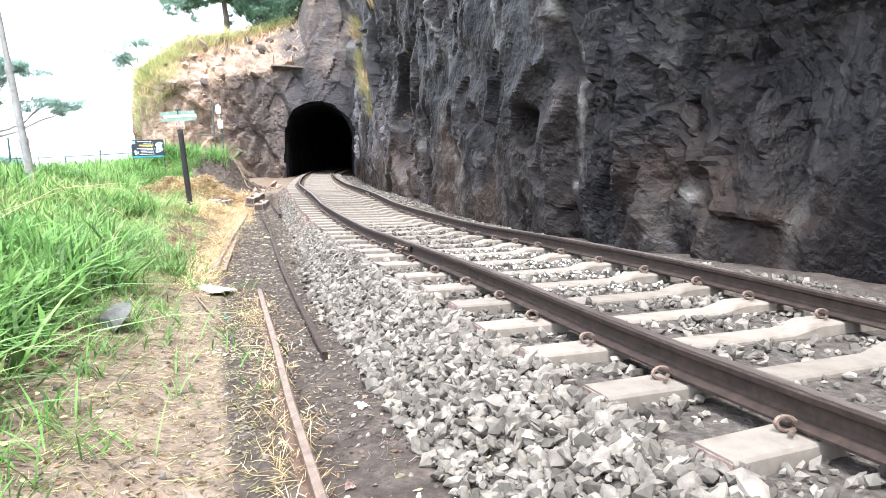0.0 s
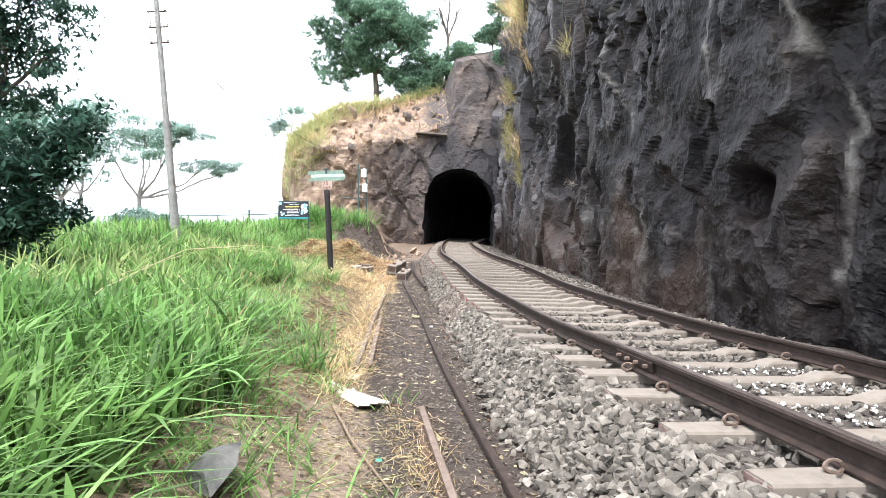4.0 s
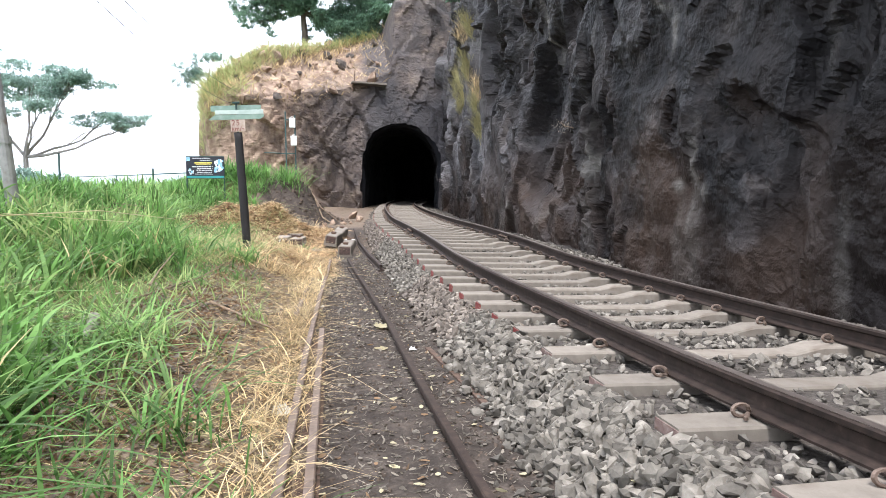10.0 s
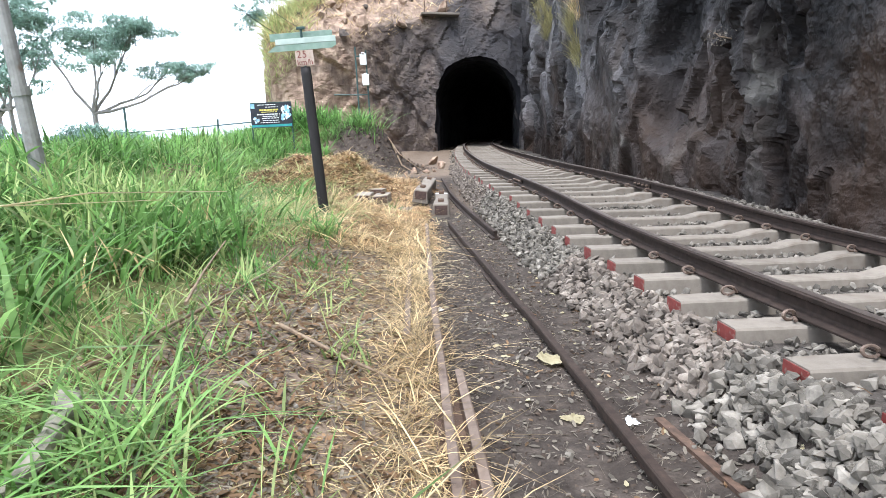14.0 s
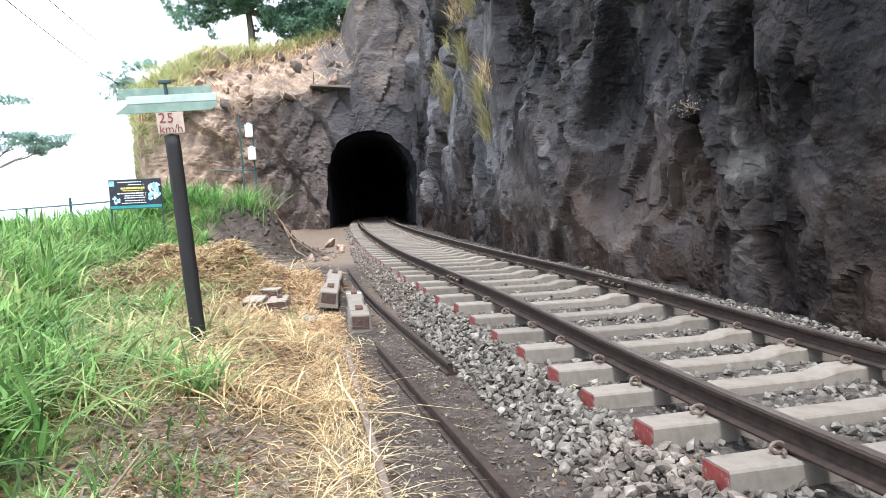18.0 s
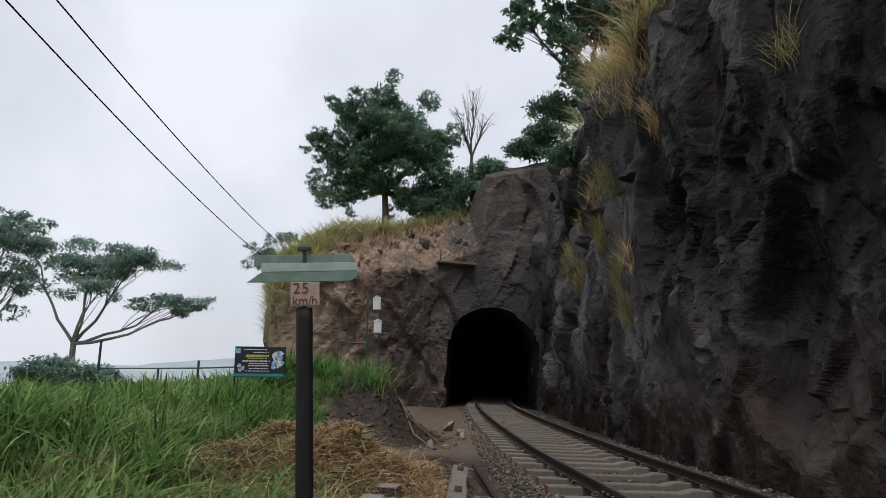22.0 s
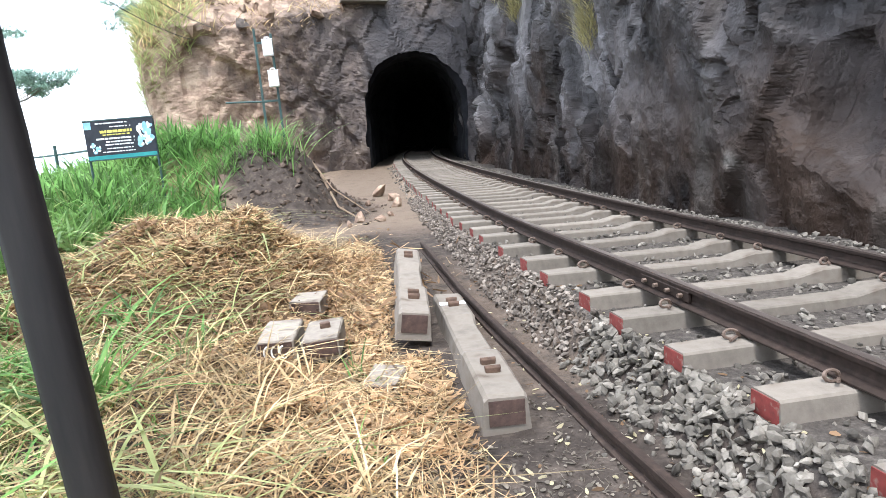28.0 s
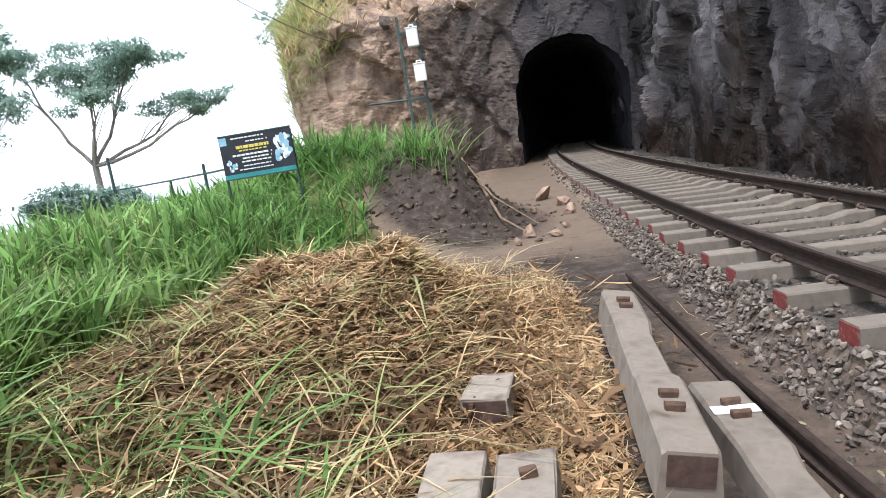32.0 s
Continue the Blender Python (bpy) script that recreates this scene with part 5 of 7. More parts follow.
for x in (-0.9, 0.4):
    part("peg", rods([(x, 0, 0.05), (x, 0, 0.75)], [0.035, 0.03], 6), M_IRON, ledge)

# ---- plants ----
RNG = np.random.default_rng(7)


def blades(name, x, y, z, height, lean, width, mat, droop=0.5, heading=None, levels=4):
    """Grass blades as bent tapering strips, one row of numbers a blade."""
    n = len(x)
    a = RNG.uniform(0, 2 * np.pi, n) if heading is None else heading
    s = np.linspace(0, 1, levels)[None, :]
    droop = np.broadcast_to(np.asarray(droop, float), (n,))[:, None]
    out = lean[:, None] * height[:, None] * (s + droop * s**2.2)
    up = height[:, None] * (s - 0.28 * lean[:, None] * droop * s**2.6 * 1.6)
    cx = x[:, None] + np.cos(a)[:, None] * out
    cyy = y[:, None] + np.sin(a)[:, None] * out
    cz = z[:, None] + up
    tw = a + np.pi / 2 + RNG.normal(0, 0.5, n)
    w = width[:, None] * (np.array([0.55, 1.0, 0.85, 0.12]) if levels == 4 else np.array([0.5, 0.95, 1.0, 0.7, 0.08]))[None, :] * 0.5
    vx, vy = np.cos(tw)[:, None] * w, np.sin(tw)[:, None] * w
    v = np.empty((n, levels, 2, 3))
    v[:, :, 0, 0], v[:, :, 0, 1], v[:, :, 0, 2] = cx - vx, cyy - vy, cz
    v[:, :, 1, 0], v[:, :, 1, 1], v[:, :, 1, 2] = cx + vx, cyy + vy, cz
    base = (np.arange(n) * levels * 2)[:, None]
    k = np.arange(levels - 1)[None, :] * 2
    f = np.stack([base + k, base + k + 1, base + k + 3, base + k + 2], -1).reshape(-1, 4)
    return arrays(name, v.reshape(-1, 3), f, mat, True)


def strap_leaves(x, y, z, canopy, length, width, mat, per=7, name="tall_grass"):
    """Leafy stalks: strap leaves springing out all the way up each stalk and bending over."""
    n = len(x)
    u = RNG.uniform(0.0, 0.8, (n, per)) ** 0.85
    X = np.repeat(x, per) + RNG.normal(0, 0.03, n * per)
    Y = np.repeat(y, per) + RNG.normal(0, 0.03, n * per)
    Z = np.repeat(z, per) + (u * canopy[:, None]).ravel()
    L = length * RNG.uniform(0.6, 1.35, n * per)
    return blades(name, X, Y, Z, L, RNG.uniform(0.08, 1.05, n * per) ** 1.35, width * RNG.uniform(0.5, 1.3, n * per), mat, droop=RNG.uniform(0.15, 1.6, n * per), levels=5)


def on_block(x, y):
    """True on the tops of the loose sleepers and the concrete pieces."""
    hit = np.zeros(len(x), bool)
    for m, size, words, insert, mark in BLOCKS[:3]:
        hit |= (np.abs(x - m.translation.x) < size[0] * 0.62) & (np.abs(y - m.translation.y) < size[1] * 0.62)
    for m, length, words, white in LOOSE_SLEEPERS:
        far_end = m @ Vector((0, length, 0))
        t = (y - m.translation.y) / (far_end.y - m.translation.y)
        hit |= (t > -0.05) & (t < 1.05) & (np.abs(x - m.translation.x - t * (far_end.x - m.translation.x)) < 0.2)
    return hit


def clumps(n, per, xs, ys, keep, spread):
    """Places of blades gathered in clumps within a box, kept where keep(x, y) is high."""
    cx, cy2 = RNG.uniform(*xs, n), RNG.uniform(*ys, n)
    ok = (RNG.uniform(0, 1, n) < keep(cx, cy2)) & ~on_block(cx, cy2)
    cx, cy2 = cx[ok], cy2[ok]
    x = np.repeat(cx, per) + RNG.normal(0, spread, len(cx) * per)
    y = np.repeat(cy2, per) + RNG.normal(0, spread, len(cx) * per)
    size = np.repeat(RNG.uniform(0.65, 1.25, len(cx)), per)
    return x, y, size


EDGE_Y = [-6, 0, 3, 7, 9.5, 12, 13.5, 15.5, 17, 19.5, 21, 25, 27.5, 29, 31, 34, 38, 46]
EDGE_X = [-0.8, -0.6, -0.3, -0.22, -0.35, -0.8, -1.55, -1.6, -1.1, -1.35, -2.1, -2.8, -2.8, -2.1, -1.6, -1.1, -2.2, -3.0]



def in_grass(x, y):
    e = np.interp(y, EDGE_Y, EDGE_X)
    heap = bump_at(x, y, -1.6, 25.7, 2.0, 2.6, 1.5)
    return np.clip(step(0.12, -0.6, x - e) - heap, 0, 1)


def tall(x, y):
    e = np.interp(y, EDGE_Y, EDGE_X)
    return 0.42 + 0.58 * step(0.0, 2.2, e - x)


# tall green grass of the bank: leafy stalks, taller away from the path
for words, xs, ys, n, mat, h0, length, width, per in (
        ("thick bank of tall green grass beside the path", (-4.4, 0.3), (1.2, 22.0), 6400, M_GRASS, 0.54, 0.33, 0.036, 7),
        ("tall broad green grass at the start of the path", (-3.2, 0.1), (2.6, 9.5), 1700, M_GRASS, 0.62, 0.36, 0.034, 7),
        ("thick bank of tall green grass towards the drop", (-11.0, -3.8), (-2.0, 26.0), 7000, M_GRASS, 0.72, 0.45, 0.042, 6),
        ("yellow-green grass among the tall bank", (-11.0, -2.2), (7.0, 30.0), 4600, M_LIME, 0.68, 0.40, 0.034, 6),
        ("yellow-green grass at the edge of the bank", (-3.6, 0.2), (1.5, 22.0), 2200, M_LIME, 0.42, 0.28, 0.026, 6),
        ("tall green grass behind the straw heap", (-10.0, -0.6), (22.0, 42.0), 7000, M_GRASS, 0.72, 0.50, 0.046, 6)):
    x, y = RNG.uniform(*xs, n), RNG.uniform(*ys, n)
    keep = RNG.uniform(0, 1, n) < in_grass(x, y) * np.clip(0.75 + 1.5 * fbm(x * 0.8, y * 0.8, 37), 0.12, 1)
    x, y = x[keep], y[keep]
    patch = 0.66 + 0.62 * np.clip(0.5 + fbm(x * 0.6, y * 0.6, 31), 0, 1)
    g = strap_leaves(x, y, ground_z(x, y) - 0.02, h0 * tall(x, y) * (1 - 0.6 * step(-3.4, -1.6, x) * step(27, 30, y)) * patch * RNG.uniform(0.6, 1.15, len(x)), length, width, mat, per)
    tagged(g, words, "grass", kind="stuff")
# dead stalks standing in the bank
x, y, size = clumps(700, 6, (-7.0, 0.0), (2.0, 24.0), lambda a, b: in_grass(a, b) * np.clip(0.4 + 2.2 * fbm(a * 0.7, b * 0.7, 47), 0, 1), 0.12)
tagged(blades("dry_stalks", x, y, ground_z(x, y), 0.55 * size * RNG.uniform(0.5, 1.2, len(x)), RNG.uniform(0.1, 0.9, len(x)), RNG.uniform(0.008, 0.02, len(x)), M_STRAW, droop=0.8), "dry stalks standing in the green bank", "grass", kind="stuff")

# broad-bladed reed grass standing at the edge of the bank
x, y, size = clumps(420, 8, (-3.4, 0.4), (1.5, 21.0), lambda a, b: in_grass(a, b) * step(-3.4, -1.6, a - np.interp(b, EDGE_Y, EDGE_X) + 0.6) * 0.9, 0.07)
tagged(blades("reed_grass", x, y, ground_z(x, y) - 0.02, 0.62 * size * RNG.uniform(0.6, 1.15, len(x)), RNG.uniform(0.2, 0.85, len(x)), RNG.uniform(0.020, 0.044, len(x)), M_GRASS, droop=RNG.uniform(0.3, 2.0, len(x)), levels=5), "broad-bladed bright green grass at the edge of the bank", "grass", kind="stuff")
# low weeds along the edge of the path
x, y, size = clumps(2300, 10, (-2.4, 1.2), (1.5, 28.0), lambda a, b: np.exp(-((a - np.interp(b, EDGE_Y, EDGE_X) - 0.1) / 0.55) ** 2) * 0.85 + 0.04 * step(0.5, 0.1, a), 0.09)
tagged(blades("low_grass", x, y, ground_z(x, y) - 0.01, 0.20 * size * RNG.uniform(0.4, 1.3, len(x)), RNG.uniform(0.3, 1.1, len(x)), RNG.uniform(0.008, 0.016, len(x)), M_GRASS), "low green weeds along the edge of the path", "grass", kind="stuff")
# single clumps standing in the straw
for cx, cy2, n, h, words in ((-0.42, 8.9, 60, 0.5, "green grass clump at the edge of the path"), (0.0, 10.3, 70, 0.36, "leafy green clump beside the white cloth"), (-0.55, 18.9, 70, 0.42, "green grass clump in the cut straw"),
                             (-1.35, 22.4, 60, 0.5, "green grass clump beside the straw heap"), (-0.72, 33.0, 260, 0.75, "spiky green tuft on the earth mound"), (-1.7, 32.6, 260, 0.45, "green grass on the shoulder of the mound")):
    x, y = RNG.normal(cx, 0.10 if n < 100 else 0.34, n), RNG.normal(cy2, 0.10 if n < 100 else 0.3, n)
    tagged(blades("grass_clump", x, y, ground_z(x, y) - 0.02, h * RNG.uniform(0.5, 1.2, n), RNG.uniform(0.2, 0.9, n), RNG.uniform(0.012, 0.026, n), M_GRASS, droop=0.8), words, "grass", kind="stuff")


def litter(name, x, y, length, width, lift, mat, words, category, tilt=0.25, curl=0.15):
    """Stalks or leaves lying about: bent strips of two quads."""
    n = len(x)
    a = RNG.uniform(0, 2 * np.pi, n)
    up = RNG.normal(0, tilt, n)
    z = ground_z(x, y) + lift
    s = np.array([-0.5, 0.0, 0.5])[None, :]
    px2 = x[:, None] + np.cos(a)[:, None] * s * length[:, None]
    py2 = y[:, None] + np.sin(a)[:, None] * s * length[:, None]
    gz = ground_z(px2, py2) if n < 60000 else z[:, None] + 0 * s
    pz2 = np.maximum(z[:, None] + (up[:, None] * s + curl * (0.25 - s**2) * RNG.uniform(-1, 1, n)[:, None]) * length[:, None], gz + 0.003)
    w = width[:, None] * np.array([0.5, 1.0, 0.35])[None, :] * 0.5
    roll = RNG.normal(0, 0.45, n)[:, None]
    v = np.empty((n, 3, 2, 3))
    for k, sg in ((0, -1), (1, 1)):
        v[:, :, k, 0] = px2 + sg * w * -np.sin(a)[:, None] * np.cos(roll)
        v[:, :, k, 1] = py2 + sg * w * np.cos(a)[:, None] * np.cos(roll)
        v[:, :, k, 2] = pz2 + sg * w * np.sin(roll)
    base = (np.arange(n) * 6)[:, None]
    k = np.array([[0, 2]])
    f = np.stack([base + k, base + k + 1, base + k + 3, base + k + 2], -1).reshape(-1, 4)
    return tagged(arrays(name, v.reshape(-1, 3), f, mat, True), words, category, kind="stuff")


def scatter(n, xs, ys, keep):
    x, y = RNG.uniform(*xs, n), RNG.uniform(*ys, n)
    ok = (RNG.uniform(0, 1, n) < keep(x, y)) & ~on_block(x, y)
    return x[ok], y[ok]


def near_line(points, spread):
    px3, py3 = [p[0] for p in points], [p[1] for p in points]
    return lambda a, b: np.exp(-((a - np.interp(b, py3, px3)) / spread) ** 2) * (b > min(py3) - 0.3) * (b < max(py3) + 0.3)


def path_side(y):
    """The right-hand edge of the trodden path, at the old rails."""
    return np.interp(y, [0, 9.2, 9.7, 20.5], [1.38, 1.03, 0.50, 0.62])


# cut straw along the old rails, over the path and in the heap
x, y = scatter(34000, (-1.4, 1.6), (1.8, 22.5), lambda a, b: 0.75 * near_line([(1.34, 2.6), (1.0, 9.0)], 0.18)(a, b) + 0.85 * near_line([(0.36, 9.6), (0.42, 14.0), (0.58, 20.5)], 0.17)(a, b) * step(0.8, 0.6, a) + 0.045 * step(0.02, -0.1, a - path_side(b)))
litter("straw", x, y, RNG.uniform(0.03, 0.16, len(x)), RNG.uniform(0.003, 0.007, len(x)), RNG.uniform(0.003, 0.045, len(x)), M_STRAW, "dry pale straw strewn along the old rails", "straw")
x, y = scatter(26000, (-3.2, 1.2), (18.0, 29.0), lambda a, b: step(-3.0, -2.2, a + 0.1 * (b - 22)) * step(1.0, 0.72, a) * step(18.0, 19.5, b) * step(29.0, 27.2, b) * 0.9)
litter("straw", x, y, RNG.uniform(0.08, 0.34, len(x)), RNG.uniform(0.003, 0.010, len(x)), RNG.uniform(0.004, 0.06, len(x)), M_STRAW, "pale dry cut straw covering the ground by the sleepers", "straw", tilt=0.35)
x, y = scatter(34000, (-1.8, 1.4), (18.8, 28.0), lambda a, b: step(-1.6, -0.5, a) * step(0.95, 0.7, a) * 0.7)
litter("straw", x, y, RNG.uniform(0.05, 0.24, len(x)), RNG.uniform(0.004, 0.014, len(x)), RNG.uniform(0.003, 0.05, len(x)), M_RUSSET, "russet dry straw round the loose sleepers", "straw", tilt=0.35)
x, y = RNG.normal(-1.45, 0.85, 8500), RNG.normal(26.1, 0.85, 8500)
litter("straw_heap", x, y, RNG.uniform(0.08, 0.34, len(x)), RNG.uniform(0.008, 0.030, len(x)), RNG.uniform(0.0, 0.12, len(x)), M_RUSSET, "loose heap of dry brown straw and stalks", "straw heap", tilt=0.28, curl=0.5)
x, y = RNG.normal(-1.3, 0.8, 2600), RNG.normal(26.1, 0.8, 2600)
litter("straw_heap", x, y, RNG.uniform(0.15, 0.55, len(x)), RNG.uniform(0.006, 0.018, len(x)), RNG.uniform(0.02, 0.13, len(x)), M_STRAW, "pale stalks lying over the straw heap", "straw heap", tilt=0.22, curl=0.3)
x, y = RNG.normal(-1.65, 1.0, 13000), RNG.normal(25.6, 1.15, 13000)
litter("dead_stalks", x, y, RNG.uniform(0.05, 0.22, len(x)), RNG.uniform(0.014, 0.05, len(x)), RNG.uniform(0.0, 0.12, len(x)), M_DEADLEAF, "brown dead leaves and stalks in the heap", "straw heap", tilt=0.4, curl=0.6)
# half-dry standing tufts in the straw
x, y, size = clumps(520, 10, (-2.8, 0.9), (18.3, 28.5), lambda a, b: step(-2.9, -2.0, a) * step(0.6, 0.0, a) * 0.8, 0.08)
tagged(blades("dry_grass", x, y, ground_z(x, y) - 0.01, 0.30 * size * RNG.uniform(0.4, 1.3, len(x)), RNG.uniform(0.4, 1.5, len(x)), RNG.uniform(0.008, 0.02, len(x)), M_STRAW, droop=RNG.uniform(0.3, 2, len(x))), "pale dry grass tufts standing in the straw", "grass", kind="stuff")
x, y, size = clumps(620, 9, (-2.8, 0.4), (11.5, 28.0), lambda a, b: np.where(b > 17, step(-0.5, -1.8, a) * 0.55, step(0.4, -0.8, a) * 0.75), 0.08)
tagged(blades("green_shoots", x, y, ground_z(x, y) - 0.01, 0.24 * size * RNG.uniform(0.4, 1.2, len(x)), RNG.uniform(0.3, 1.2, len(x)), RNG.uniform(0.008, 0.018, len(x)), M_LIME), "yellow-green shoots coming through the straw", "grass", kind="stuff")
x, y, size = clumps(470, 8, (-3.2, 0.3), (18.2, 26.5), lambda a, b: step(0.0, -1.3, a) * np.clip(0.6 + 1.5 * fbm(a * 0.9, b * 0.9, 53), 0, 1), 0.12)
tagged(blades("half_dry_grass", x, y, ground_z(x, y), 0.34 * size * RNG.uniform(0.5, 1.3, len(x)), RNG.uniform(0.4, 1.5, len(x)), RNG.uniform(0.010, 0.026, len(x)), M_PALELIME, droop=RNG.uniform(0.4, 2.2, len(x)), levels=5), "half-dry pale green grass drooping over the straw", "grass", kind="stuff")
x, y, size = clumps(110, 8, (-3.2, -0.5), (18.6, 24.5), lambda a, b: step(-0.5, -1.5, a) * 0.8, 0.12)
tagged(blades("green_grass", x, y, ground_z(x, y), 0.42 * size * RNG.uniform(0.5, 1.3, len(x)), RNG.uniform(0.3, 1.2, len(x)), RNG.uniform(0.014, 0.032, len(x)), M_GRASS, droop=RNG.uniform(0.4, 2.0, len(x)), levels=5), "green blades standing in the cut straw", "grass", kind="stuff")
x, y = scatter(11000, (-1.2, 0.7), (9.0, 20.0), lambda a, b: step(0.66, 0.5, a) * step(-0.35, 0.2, a) * step(9.0, 11.5, b) * 0.9 + 0.32 * step(-1.2, -0.7, a) * step(0.66, 0.5, a) * step(11.5, 13.5, b))
litter("straw", x, y, RNG.uniform(0.04, 0.20, len(x)), RNG.uniform(0.003, 0.008, len(x)), RNG.uniform(0.003, 0.03, len(x)), M_STRAW, "pale straw strewn over the path", "straw", tilt=0.2, curl=0.35)
x, y = scatter(26000, (-1.3, 1.3), (1.8, 20.0), lambda a, b: step(0.03, -0.1, a - path_side(b)) * step(-1.3, -0.7, a) * 0.9)
litter("straw_chaff", x, y, RNG.uniform(0.02, 0.10, len(x)), RNG.uniform(0.003, 0.008, len(x)), RNG.uniform(0.002, 0.012, len(x)), M_DRYLIME, "fine dry chaff trodden into the path", "straw", tilt=0.12)
x, y = scatter(16000, (-1.0, 1.35), (1.6, 20.0), lambda a, b: step(0.03, -0.1, a - path_side(b)) * 0.9)
litter("leaf_scraps", x, y, RNG.uniform(0.012, 0.055, len(x)), RNG.uniform(0.005, 0.018, len(x)), RNG.uniform(0.002, 0.012, len(x)), M_SCRAP, "grey-brown leaf crumbs trodden into the path", "leaves", tilt=0.2, curl=0.5)
x, y, size = clumps(420, 9, (-0.7, 0.5), (1.8, 12.5), lambda a, b: step(0.5, -0.4, a) * 0.7, 0.05)
tagged(blades("path_grass", x, y, ground_z(x, y) - 0.01, 0.085 * size * RNG.uniform(0.4, 1.3, len(x)), RNG.uniform(0.4, 1.3, len(x)), RNG.uniform(0.004, 0.009, len(x)), M_LIME), "short trodden grass sprigs on the path", "grass", kind="stuff")
x, y, size = clumps(190, 9, (-2.0, -0.1), (9.8, 13.6), lambda a, b: step(-0.35, -0.95, a) * 0.9 + 0.12, 0.10)
tagged(blades("green_grass", x, y, ground_z(x, y), 0.32 * size * RNG.uniform(0.5, 1.3, len(x)), RNG.uniform(0.3, 1.2, len(x)), RNG.uniform(0.010, 0.024, len(x)), M_GRASS, droop=RNG.uniform(0.4, 1.8, len(x)), levels=5), "lush green blades beside the trodden path", "grass", kind="stuff")
x, y, size = clumps(260, 9, (-1.1, 0.2), (10.5, 17.5), lambda a, b: np.clip(0.3 + 1.6 * fbm(a * 1.2, b * 0.9, 57), 0, 1) * step(0.1, -0.25, a), 0.09)
tagged(blades("path_grass", x, y, ground_z(x, y) - 0.01, 0.13 * size * RNG.uniform(0.4, 1.3, len(x)), RNG.uniform(0.5, 1.5, len(x)), RNG.uniform(0.004, 0.010, len(x)), M_LIME), "flattened green grass on the trodden path", "grass", kind="stuff")
# thick dry tufts along the further old rails
x, y, size = clumps(1000, 9, (-0.1, 0.9), (9.6, 20.5), lambda a, b: 0.9 * near_line([(0.30, 9.6), (0.34, 14.0), (0.50, 20.5)], 0.13)(a, b), 0.06)
tagged(blades("dry_tufts", x, y, ground_z(x, y), 0.20 * size * RNG.uniform(0.4, 1.3, len(x)), RNG.uniform(0.6, 1.8, len(x)), RNG.uniform(0.004, 0.010, len(x)), M_STRAW, droop=RNG.uniform(0.3, 1.6, len(x))), "thick dry straw tufts hanging over the old rails", "grass", kind="stuff")
# dry tufts leaning over the old rails
x, y, size = clumps(1700, 12, (0.0, 1.9), (1.8, 20.5), lambda a, b: 0.9 * near_line([(1.42, 1.8), (0.98, 9.2)], 0.10)(a, b) + 0.9 * near_line([(0.34, 9.6), (0.40, 14.0), (0.56, 20.5)], 0.11)(a, b), 0.05)
tagged(blades("dry_tufts", x, y, ground_z(x, y), 0.11 * size * RNG.uniform(0.4, 1.3, len(x)), RNG.uniform(0.3, 1.3, len(x)), RNG.uniform(0.003, 0.006, len(x)), M_STRAW, droop=RNG.uniform(0.2, 1.0, len(x))), "dry straw-coloured tufts leaning over the old rails", "grass", kind="stuff")
x, y = scatter(7000, (-1.3, 0.5), (8.5, 14.0), lambda a, b: np.exp(-((a + 0.35) / 0.5) ** 2))
litter("dead_leaves", x, y, RNG.uniform(0.015, 0.06, len(x)), RNG.uniform(0.006, 0.024, len(x)), RNG.uniform(0.003, 0.035, len(x)), M_DEADLEAF, "reddish-brown dead leaves at the edge of the grass", "leaves", tilt=0.3, curl=0.6)
x, y = scatter(15000, (-1.6, 0.4), (11.5, 19.5), lambda a, b: np.exp(-((a + 0.55) / 0.6) ** 2) * 0.95)
litter("dead_leaves", x[::2], y[::2], RNG.uniform(0.02, 0.09, len(x[::2])), RNG.uniform(0.008, 0.032, len(x[::2])), RNG.uniform(0.003, 0.04, len(x[::2])), M_DEADLEAF, "curled brown leaf litter beside the path", "leaves", tilt=0.4, curl=0.7)
litter("leaf_scraps", x[1::2], y[1::2], RNG.uniform(0.02, 0.10, len(x[1::2])), RNG.uniform(0.006, 0.024, len(x[1::2])), RNG.uniform(0.003, 0.03, len(x[1::2])), M_SCRAP, "grey-brown litter of cut leaves beside the path", "leaves", tilt=0.35, curl=0.6)
x, y = scatter(9000, (0.5, 2.2), (4.5, 22.0), lambda a, b: step(-0.05, 0.1, a - path_side(b)) * step(-1.7, -2.0, a - track(b)))
litter("twig_litter", x, y, RNG.uniform(0.02, 0.10, len(x)), RNG.uniform(0.002, 0.005, len(x)), RNG.uniform(0.002, 0.012, len(x)), M_SCRAP, "fine curled twigs on the dark soil", "twigs", tilt=0.2, curl=0.6)
# dead leaves on the path and the soil
x, y = scatter(9000, (-2.2, 2.3), (1.5, 24.0), lambda a, b: 0.22 + 0.5 * step(1.0, 0.2, a))
litter("dead_leaves", x, y, RNG.uniform(0.015, 0.06, len(x)), RNG.uniform(0.008, 0.03, len(x)), RNG.uniform(0.003, 0.02, len(x)), M_DEADLEAF, "dead brown leaves scattered on the path", "leaves", tilt=0.2, curl=0.5)
x, y = scatter(3000, (-1.6, 2.2), (1.5, 24.0), lambda a, b: 0.6 + 0 * a)
litter("pale_leaves", x, y, RNG.uniform(0.02, 0.065, len(x)), RNG.uniform(0.012, 0.036, len(x)), RNG.uniform(0.003, 0.016, len(x)), M_PALELEAF, "pale dry leaf scraps on dark soil", "leaves", tilt=0.2, curl=0.5)
x, y = scatter(9000, (0.4, 2.1), (5.0, 22.0), lambda a, b: 0.8 * step(-3.1, -2.8, a - track(b)))
